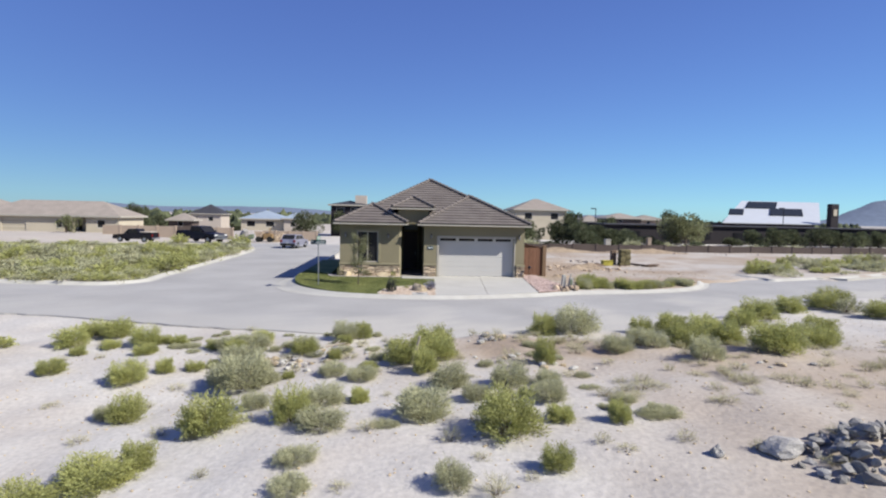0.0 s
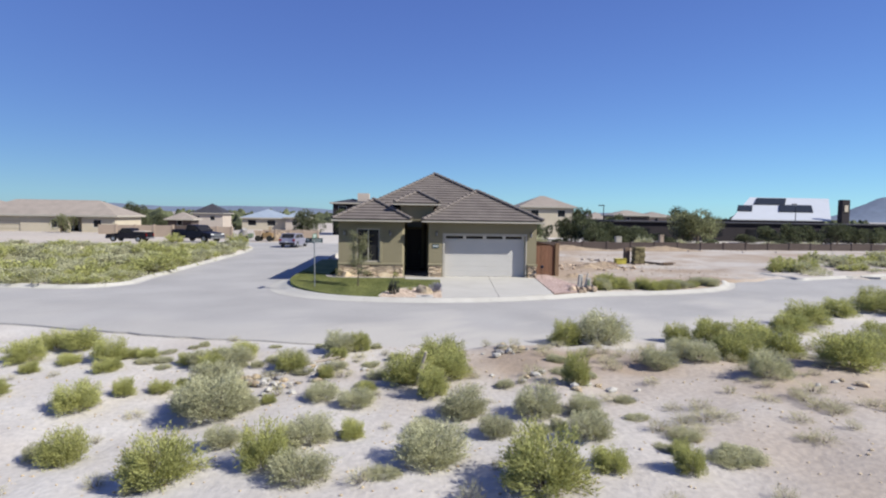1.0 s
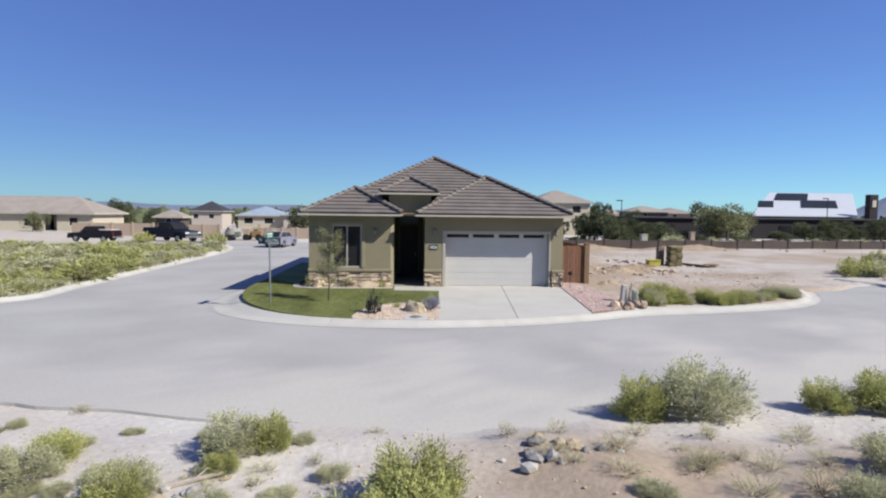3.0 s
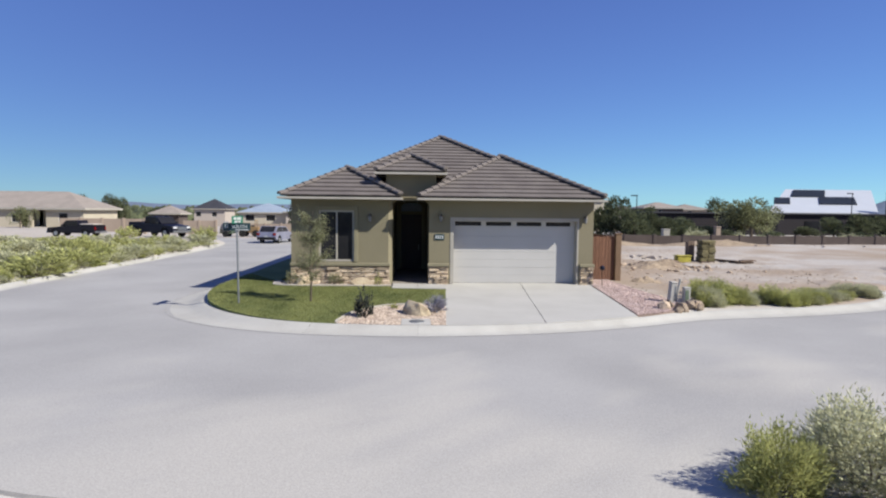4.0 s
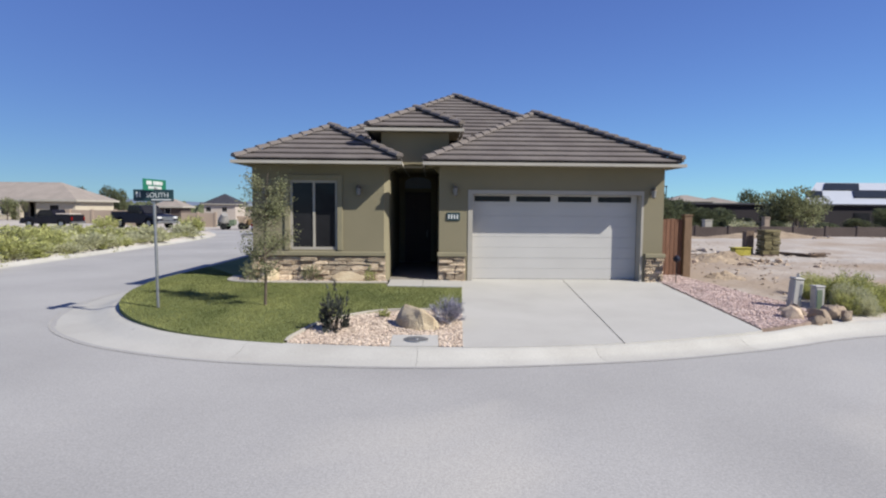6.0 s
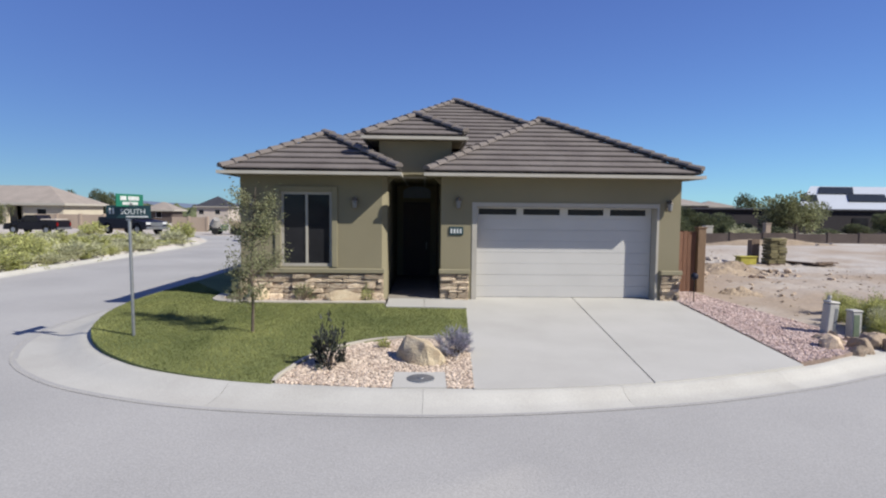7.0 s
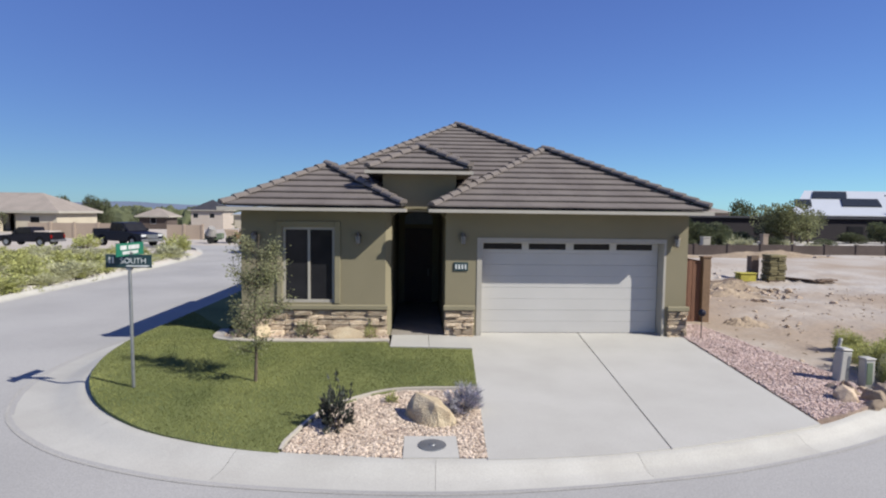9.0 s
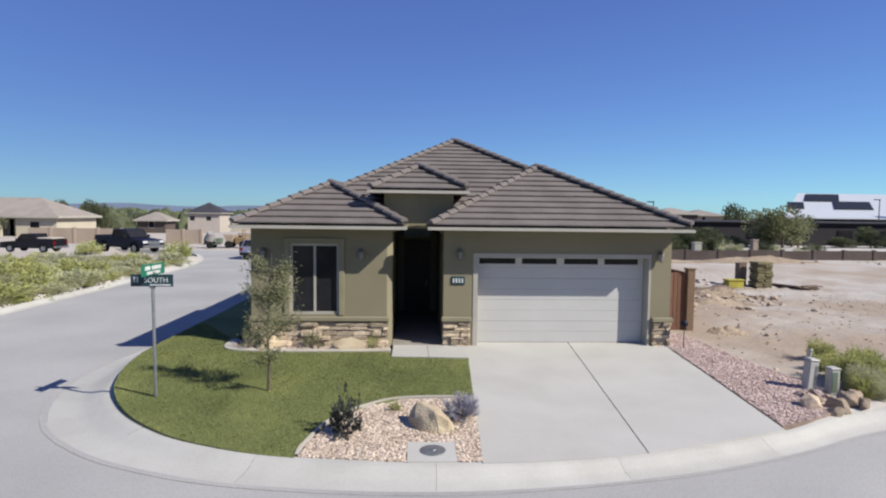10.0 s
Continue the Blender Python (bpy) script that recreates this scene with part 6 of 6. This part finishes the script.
# ---- far houses ----
def far_house(name, x0, x1, y0, y1, zb, ze, zr, wall_m, roof_m, label, openings=(), over=0.5, turn=0.0):
    """A house with a hip roof; openings: (x0, x1, z0, z1, kind) on its front."""
    xm, ym = (x0 + x1) / 2, (y0 + y1) / 2
    zb = min(zb, gz(xm, y1))
    ob = thing(name, (xm, ym, zb), label, "house", "houses of the neighbourhood")
    xsn = sorted({x0, x1, *[v for o in openings for v in o[:2]]})
    pieces = [(x0, x0 + 0.25, y0 + 0.25, y1, zb - 0.6, ze), (x1 - 0.25, x1, y0 + 0.25, y1, zb - 0.6, ze), (x0 + 0.25, x1 - 0.25, y1 - 0.25, y1, zb - 0.6, ze)]
    for a, b in zip(xsn, xsn[1:]):
        hit = [o for o in openings if o[0] <= a + 1e-6 and o[1] >= b - 1e-6]
        if hit:
            pieces += [(a, b, y0, y0 + 0.25, zb - 0.6, hit[0][2]), (a, b, y0, y0 + 0.25, hit[0][3], ze)]
        else:
            pieces.append((a, b, y0, y0 + 0.25, zb - 0.6, ze))
    for p in pieces:
        part("wall", boxes(p), wall_m, ob)
    for a, b, c, d, kind in openings:
        if kind == "garage":
            g = part("garage_door", boxes((a, b, y0 + 0.12, y0 + 0.18, c, d)), M_FARSTUCCO, ob, "beige sectional garage door")
            for k in range(1, 4):
                part("rail", boxes((a, b, y0 + 0.105, y0 + 0.119, c + (d - c) * k / 4 - 0.02, c + (d - c) * k / 4 + 0.02)), M_CAP, g)
        elif kind == "porch":
            part("porch_back", boxes((a, b, y0 + 2.2, y0 + 2.3, c, d)), wall_m, ob)
        else:
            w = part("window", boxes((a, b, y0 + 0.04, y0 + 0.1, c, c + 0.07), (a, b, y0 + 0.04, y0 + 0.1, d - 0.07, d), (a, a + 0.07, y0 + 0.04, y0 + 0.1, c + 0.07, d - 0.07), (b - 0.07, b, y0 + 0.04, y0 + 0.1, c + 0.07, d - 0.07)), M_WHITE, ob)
            part("pane", boxes((a + 0.07, b - 0.07, y0 + 0.06, y0 + 0.08, c + 0.07, d - 0.07)), M_PANE, w)
    X0, X1, Y0, Y1 = x0 - over, x1 + over, y0 - over, y1 + over
    half = min(X1 - X0, Y1 - Y0) / 2
    bm = bmesh.new()
    c = [bm.verts.new(p) for p in ((X0, Y0, ze), (X1, Y0, ze), (X1, Y1, ze), (X0, Y1, ze))]
    if X1 - X0 > Y1 - Y0:
        r = [bm.verts.new((X0 + half, ym, zr)), bm.verts.new((X1 - half, ym, zr))]
        fs = ((c[0], c[1], r[1], r[0]), (c[1], c[2], r[1]), (c[2], c[3], r[0], r[1]), (c[3], c[0], r[0]))
    else:
        r = [bm.verts.new((xm, Y0 + half, zr)), bm.verts.new((xm, Y1 - half + 0.01, zr))]
        fs = ((c[0], c[1], r[0]), (c[1], c[2], r[1], r[0]), (c[2], c[3], r[1]), (c[3], c[0], r[0], r[1]))
    for f in fs:
        bm.faces.new(f)
    bm.faces.new(c[::-1])
    bmesh.ops.recalc_face_normals(bm, faces=bm.faces)
    roof = part("roof", bm, roof_m, ob)
    part("fascia", boxes((X0, X1, Y0 - 0.06, Y0, ze - 0.22, ze + 0.04), (X0 - 0.06, X0, Y0, Y1, ze - 0.22, ze + 0.04), (X1, X1 + 0.06, Y0, Y1, ze - 0.22, ze + 0.04)), M_FASCIA, roof)
    return ob


far_house("house", -66.3, -45.4, 90, 98.6, 0.0, 2.7, 5.0, M_FARSTUCCO, M_FARROOF, "low beige stucco house with a tan hip roof across the street",
          [(-62.4, -58.9, 0.05, 2.3, "garage"), (-54.6, -53.7, 0.8, 2.1, "window"), (-53.4, -52.4, 0.05, 2.4, "porch"), (-51.9, -50.2, 0.05, 2.4, "porch"), (-48.6, -47.4, 0.9, 2.1, "window")])
part("column", boxes((-52.35, -51.95, 89.6, 89.99, -0.3, 2.7)), M_FARWHITE, bpy.data.objects["house.001"], "white porch column")
far_house("house", -86, -67.5, 98, 110, 0.0, 2.9, 5.6, M_FARSTUCCO, M_FARROOF, "beige stucco house with a tan roof behind its neighbour", [(-72, -69, 0.1, 2.3, "porch"), (-76, -74, 0.9, 2.1, "window")])
far_house("house", -72.6, -62.8, 200, 210, -1.5, 2.9, 6.2, M_FARWHITE, M_DARKROOF, "tall pale stucco house with a dark steep roof", [(-72, -70.4, 0.4, 1.9, "window"), (-67, -65.4, 0.4, 1.9, "window")], 0.7)
far_house("house", 51, 60, 142, 150, -0.3, 4.2, 5.5, M_BLOCKWALL, M_FARROOF, "far house with a grey roof behind the dark hall", [(54, 55, 3.0, 3.8, "window")])
far_house("house", 62, 70, 150, 158, -0.3, 4.0, 5.3, M_TANWALL, M_FARROOF, "far tan house with a grey roof behind the dark hall", [(65, 66, 2.8, 3.6, "window")])
far_house("house", -47.2, -42.8, 114, 118, -0.3, 2.0, 3.3, M_BLOCKWALL, M_FARROOF, "small house with a brown roof behind the garden wall", [(-45.5, -44.5, 0.7, 1.8, "window")])
far_house("house", -40.3, -30.2, 140, 150, -0.6, 2.2, 4.3, M_FARSTUCCO, M_BLUEROOF, "low house with a blue-grey metal roof", [(-39, -37, 0.3, 1.7, "window"), (-34.5, -32.5, 0.3, 1.7, "window")])
far_house("house", -30.0, -25.4, 139, 147, -0.6, 2.4, 3.8, M_FARWHITE, M_BLUEROOF, "white house with a blue-grey metal roof", [(-28.5, -27.3, 0.4, 1.6, "window")])
far_house("house", -15.8, -8.9, 112, 120, 0.0, 5.6, 6.5, M_MAROON, M_DARKROOF, "tall dark brown house behind the corner house", [(-14.8, -13.2, 3.6, 5, "window"), (-12, -10.2, 3.6, 5, "window")])
far_house("house", 19.3, 29.1, 105, 114, 0.0, 5.4, 7.5, M_FARSTUCCO, M_FARROOF, "beige house with a tan roof behind dark trees", [(21, 22.5, 3.5, 4.8, "window"), (26, 27.5, 3.5, 4.8, "window")])
part("upper_room", boxes((-11.2, -9.0, 113, 116, 5.8, 7.5)), M_FARWHITE, bpy.data.objects["house.007"], "pale upper room")

# the large public building with a white roof
hall = thing("public_building", (115, 180, -2), "dark-walled public building with a white sloping metal roof", "building")
part("wall", boxes((104.5, 136.5, 180, 190, -6, 3.6)), M_MAROON, hall)
bm = bmesh.new()
a, b, c = (bm.verts.new(p) for p in ((104.3, 180.5, 3.58), (134.6, 218, 3.58), (134.6, 218, 11.9)))
bm.faces.new((a, b, c))
part("gable", bm, M_MAROON, hall)
SLOPE = 0.2141
bm = bmesh.new()
v = [bm.verts.new((x, y, 3.7 + (y - 178.5) * SLOPE - dz)) for dz in (0, 0.3) for x, y in ((103.5, 178.5), (137.5, 178.5), (168.0, 219), (135.0, 219))]
for f in ((0, 1, 2, 3), (7, 6, 5, 4), (0, 4, 5, 1), (1, 5, 6, 2), (2, 6, 7, 3), (3, 7, 4, 0)):
    bm.faces.new([v[i] for i in f])
bmesh.ops.recalc_face_normals(bm, faces=bm.faces)
hall_roof = part("roof", bm, M_WHITEROOF, hall, "white standing-seam metal roof")


def on_roof(x0, x1, y0, y1, shift, label):
    bm = bmesh.new()
    v = [bm.verts.new((x, y, 3.7 + (y - 178.5) * SLOPE + dz)) for dz in (0.05, 0.35) for x, y in ((x0, y0), (x1, y0), (x1 + shift, y1), (x0 + shift, y1))]
    for f in ((0, 1, 2, 3), (4, 5, 6, 7), (0, 1, 5, 4), (1, 2, 6, 5), (2, 3, 7, 6), (3, 0, 4, 7)):
        bm.faces.new([v[i] for i in f])
    bmesh.ops.recalc_face_normals(bm, faces=bm.faces)
    return part("solar_panel", bm, M_PANEL, hall_roof, label)


on_roof(112.5, 118.0, 190.5, 200.5, 6.5, "dark solar panel field")
on_roof(126.5, 138.5, 203.0, 216.0, 9.5, "dark solar panel field")
on_roof(127.5, 140.0, 190.2, 202.5, 8.5, "dark solar panel field")
part("back_wall", boxes((136, 162, 216.5, 217, -6, 11.0)), M_MAROON, hall)
part("tower", boxes((139.0, 141.9, 176, 178, -6, 10.4), bevel=0.2), M_MAROON, hall, "dark square tower")
part("tower_louvre", boxes((139.8, 141.0, 175.8, 175.95, 6.5, 8.6)), M_FARSTUCCO, hall)
low_hall = thing("low_building", (60, 95, 0), "long low dark brown building behind the block wall", "building")
part("wall", boxes((33, 92, 95, 106, -1, 2.85)), M_MAROON, low_hall)
part("roof", boxes((32.6, 92.4, 94.6, 106.4, 2.852, 3.1), bevel=0.05), M_DARKROOF, low_hall)
for i in range(8):
    part("window", boxes((37 + i * 6.4, 39.2 + i * 6.4, 94.93, 94.99, 0.7, 1.9)), M_PANE, low_hall)
far_house("house", 50, 57, 160, 168, 0, 3.2, 5.0, M_FARWHITE, M_FARROOF, "far pale house with a tan roof", [(52, 53.5, 1, 2.4, "window")])
far_house("house", 70, 80, 172, 182, 0, 3.4, 5.2, M_FARSTUCCO, M_FARROOF, "far beige house with a tan roof", [(73, 74.5, 1, 2.4, "window")])
for x, y, h in ((83, 120, 7.0), (36.5, 110, 5.8), (-88, 105, 6.5)):
    lamp = thing("street_lamp", (x, y, gz(x, y)), "dark steel street lamp with a square head", "street lamp")
    part("pole", tube(bmesh.new(), (x, y, gz(x, y) - 0.2), (x, y, h), 0.1, 0.07), M_BLACK, lamp)
    part("head", boxes((x - 1.0, x + 0.1, y - 0.2, y + 0.2, h, h + 0.18), bevel=0.03), M_BLACK, lamp)

# small things behind the block wall
crate = thing("storage_box", (24.6, 71.5, -0.2), "white plastic storage box behind the block wall", "box")
part("body", boxes((24.25, 24.95, 71.2, 71.8, -0.3, 1.1), bevel=0.03), M_FASCIA, crate)
part("lid", boxes((24.2, 25.0, 71.15, 71.85, 1.102, 1.2), bevel=0.03), M_FASCIA, crate)
pillar = thing("block_pillar", (30.2, 71.5, -0.2), "pale tan block pillar behind the block wall", "pillar")
part("shaft", boxes((29.95, 30.45, 71.25, 71.75, -0.3, 1.4), bevel=0.02), M_TANWALL, pillar)
part("cap", boxes((29.9, 30.5, 71.2, 71.8, 1.402, 1.5), bevel=0.02), M_TANWALL, pillar)

# garden walls across the street
for x0, x1, y, top in ((-45, -34.8, 84.0, 1.5), (-33.5, -29.0, 92.0, 1.2), (-24.0, -15.5, 90, 0.9)):
    w = thing("garden_wall", ((x0 + x1) / 2, y, 0), "plain tan garden wall across the street", "wall", kind="structure")
    n = max(2, round((x1 - x0) / 2.4))
    for i in range(n):
        a, b = x0 + (x1 - x0) * i / n, x0 + (x1 - x0) * (i + 1) / n
        part("panel", boxes((a + 0.15, b - 0.15, y, y + 0.15, -0.6, top)), M_TANWALL, w)
        part("pier", boxes((b - 0.148, b + 0.148, y - 0.06, y + 0.22, -0.6, top + 0.1), bevel=0.02), M_TANWALL, w)


# ---- vehicles ----
def wheels(car, xs_, width, r):
    for x in xs_:
        for s in (-1, 1):
            w = part("wheel", tube(bmesh.new(), (x, s * (width / 2 - 0.24), r), (x, s * (width / 2 - 0.01), r), r, r, 20), M_TYRE, car, "black rubber tyre", local=True)
            rim = tube(bmesh.new(), (x, s * (width / 2 - 0.02), r), (x, s * (width / 2 + 0.005), r), r * 0.62, r * 0.55, 14)
            part("rim", rim, M_RIM, w, "alloy rim", local=True)


def side_glass(car, outline, width, name="side_window"):
    for s in (-1, 1):
        part(name, prism(bmesh.new(), outline, s * (width / 2 - 0.02), s * (width / 2 + 0.012)), M_PANE, car, "dark tinted glass", local=True)


def pickup(x, y, turn, paint, label, load=False, size=1.0):
    car = thing("pickup_truck", (x, y, gz(x, y) + 0.02), label, "pickup truck")
    car.rotation_euler, car.scale = (0, 0, radians(turn)), (size, size, size)
    W, R = 1.95, 0.4

    def arch(cx):
        return [(cx + 0.52 * math.cos(math.pi * k / 8), 0.42 + 0.5 * math.sin(math.pi * k / 8) if 0 < k < 8 else 0.42) for k in range(9)]
    low = [(2.85, 0.42), (2.9, 0.75), (2.8, 1.02), (1.25, 1.16), (-0.85, 1.18), (-2.85, 1.18), (-2.9, 0.5)] + [(-2.5, 0.42)] + arch(-1.75)[::-1] + arch(1.85)[::-1]
    bm = prism(bmesh.new(), low, -W / 2, W / 2)
    bmesh.ops.triangulate(bm, faces=[f for f in bm.faces if len(f.verts) > 4])
    part("body", bm, paint, car, local=True)
    cab = [(1.3, 1.17), (0.6, 1.86), (-0.7, 1.88), (-0.95, 1.17)]
    bm = prism(bmesh.new(), cab, -W / 2 + 0.12, W / 2 - 0.12)
    part("cab", bm, paint, car, local=True)
    side_glass(car, [(1.05, 1.22), (0.52, 1.78), (-0.02, 1.79), (-0.02, 1.22)], W - 0.24)
    side_glass(car, [(-0.1, 1.22), (-0.1, 1.79), (-0.62, 1.8), (-0.8, 1.22)], W - 0.24)
    part("windscreen", prism(bmesh.new(), [(1.27, 1.23), (0.68, 1.8), (0.7, 1.82), (1.3, 1.24)], -0.8, 0.8), M_PANE, car, "dark tinted glass", local=True)
    part("bed_floor", boxes((-2.8, -1.0, -0.85, 0.85, 1.182, 1.2)), M_BLACK, car, local=True)
    for s in (-1, 1):
        part("bed_side", boxes((-2.85, -0.96, s * 0.9 - 0.06, s * 0.9 + 0.06, 1.182, 1.34)), paint, car, local=True)
        part("headlight", boxes((2.76, 2.9, s * 0.72 - 0.2, s * 0.72 + 0.2, 0.8, 0.98), bevel=0.02), M_LAMPWHITE, car, "clear headlight", local=True)
        part("tail_light", boxes((-2.93, -2.86, s * 0.85 - 0.09, s * 0.85 + 0.09, 0.8, 1.15)), M_RED, car, "red tail light", local=True)
        part("mirror", boxes((0.85, 1.05, s * 1.05 - 0.09, s * 1.05 + 0.09, 1.2, 1.4), bevel=0.03), M_BLACK, car, local=True)
    part("tailgate", boxes((-2.92, -2.86, -0.75, 0.75, 0.72, 1.34)), paint, car, local=True)
    part("grille", boxes((2.88, 2.93, -0.5, 0.5, 0.68, 0.98)), M_RIM, car, "chrome grille", local=True)
    part("bumper", boxes((2.86, 3.02, -0.95, 0.95, 0.42, 0.64), bevel=0.03), M_RIM, car, "chrome front bumper", local=True)
    part("rear_bumper", boxes((-3.05, -2.93, -0.95, 0.95, 0.45, 0.66), bevel=0.03), M_RIM, car, "chrome rear bumper", local=True)
    if load:
        part("bed_cover", boxes((-2.7, -1.0, -0.8, 0.8, 1.35, 1.5), bevel=0.05), M_FARWHITE, car, "white sheet over the bed", local=True)
    wheels(car, (1.85, -1.75), W, R)


pickup(-25.2, 66.0, -28, M_NAVY, "dark navy crew-cab pickup truck parked on the dirt")
pickup(-31.9, 64.8, 172, M_BLACKPAINT, "black pickup truck with a pale load parked on the dirt", True, 0.77)


def hatch(x, y, turn, paint, label, z):
    car = thing("family_car", (x, y, z), label, "car")
    car.rotation_euler = (0, 0, radians(turn))
    W, R = 1.85, 0.34

    def arch(cx):
        return [(cx + 0.44 * math.cos(math.pi * k / 8), 0.32 + 0.44 * math.sin(math.pi * k / 8) if 0 < k < 8 else 0.32) for k in range(9)]
    low = [(2.2, 0.32), (2.28, 0.6), (2.1, 0.88), (1.1, 1.0), (-2.2, 1.05), (-2.3, 0.6), (-2.2, 0.32)] + arch(-1.4)[::-1] + arch(1.4)[::-1]
    bm = prism(bmesh.new(), low, -W / 2, W / 2)
    bmesh.ops.triangulate(bm, faces=[f for f in bm.faces if len(f.verts) > 4])
    part("body", bm, paint, car, local=True)
    part("cabin", prism(bmesh.new(), [(1.2, 0.99), (0.35, 1.55), (-1.6, 1.6), (-2.18, 1.04)], -W / 2 + 0.12, W / 2 - 0.12), paint, car, local=True)
    side_glass(car, [(0.95, 1.05), (0.3, 1.48), (-0.5, 1.5), (-0.5, 1.06)], W - 0.24)
    side_glass(car, [(-0.58, 1.06), (-0.58, 1.5), (-1.5, 1.52), (-1.9, 1.08)], W - 0.24)
    part("rear_window", prism(bmesh.new(), [(-1.66, 1.55), (-2.14, 1.1), (-2.17, 1.12), (-1.69, 1.57)], -0.68, 0.68), M_PANE, car, "dark tinted glass", local=True)
    part("windscreen", prism(bmesh.new(), [(1.15, 1.05), (0.42, 1.52), (0.44, 1.54), (1.18, 1.07)], -0.7, 0.7), M_PANE, car, "dark tinted glass", local=True)
    for s in (-1, 1):
        part("tail_light", boxes((-2.32, -2.2, s * 0.78 - 0.13, s * 0.78 + 0.13, 0.75, 0.98), bevel=0.02), M_RED, car, "red tail light", local=True)
        part("headlight", boxes((2.12, 2.27, s * 0.7 - 0.18, s * 0.7 + 0.18, 0.66, 0.8), bevel=0.02), M_LAMPWHITE, car, "clear headlight", local=True)
    part("bumper", boxes((-2.38, -2.28, -0.85, 0.85, 0.35, 0.6), bevel=0.03), M_BLACK, car, local=True)
    part("number_plate", boxes((-2.395, -2.385, -0.16, 0.16, 0.62, 0.72)), M_LETTER, car, "plain pale plate", local=True)
    wheels(car, (1.4, -1.4), W, R)


hatch(-15.1, 68.0, 80, M_SILVERBLUE, "silver-blue family car parked on the side street", Z_ROAD + 0.005)

# machines at the end of the side street
zm = gz(-22.4, 85)
dumper = thing("site_dumper", (-22.4, 85, zm), "small dark brown and orange site dumper beside a soil heap", "dumper")
part("skip", prism(bmesh.new(), [(-1.35, 1.55), (-0.2, 1.5), (-0.35, 0.7), (-1.0, 0.6)], -0.7, 0.7), M_CLOD, dumper, "dark brown skip", local=True)
part("body", boxes((-0.15, 1.2, -0.55, 0.55, 0.5, 1.25), bevel=0.08), M_ORANGE, dumper, local=True)
part("seat", boxes((0.15, 0.6, -0.25, 0.25, 1.25, 1.4), bevel=0.04), M_BLACK, dumper, local=True)
part("roll_bar", boxes((0.72, 0.8, -0.5, -0.42, 1.25, 2.0), (0.72, 0.8, 0.42, 0.5, 1.25, 2.0), (0.72, 0.8, -0.5, 0.5, 2.0, 2.08)), M_ORANGE, dumper, local=True)
for wx in (-0.75, 0.85):
    for q in (-1, 1):
        part("wheel", tube(bmesh.new(), (wx, q * 0.5, 0.42), (wx, q * 0.8, 0.42), 0.42, 0.42, 18), M_TYRE, dumper, local=True)
zm = gz(-24.9, 84)
mixer = thing("towed_mixer", (-24.9, 84, zm), "pale grey-green towed cement mixer at the street end", "mixer")
part("drum", tube(tube(bmesh.new(), (-0.15, -0.1, 1.1), (0.1, -0.45, 1.75), 0.62, 0.36, 18), (-0.15, -0.1, 1.1), (-0.3, 0.1, 0.7), 0.62, 0.4, 18), M_ROCK, mixer, "grey drum", local=True)
part("frame", boxes((-0.9, 0.9, -0.4, -0.3, 0.42, 0.52), (-0.9, 0.9, 0.3, 0.4, 0.42, 0.52), (-0.75, -0.65, -0.4, 0.4, 0.52, 1.1), (0.55, 0.65, -0.4, 0.4, 0.52, 1.1)), M_BOXGREEN, mixer, "green frame", local=True)
part("engine_box", boxes((0.66, 1.15, -0.35, 0.35, 0.55, 1.15), bevel=0.04), M_BOXGREEN, mixer, local=True)
for q in (-1, 1):
    part("wheel", tube(bmesh.new(), (0.0, q * 0.55, 0.36), (0.0, q * 0.75, 0.36), 0.36, 0.36, 16), M_TYRE, mixer, local=True)
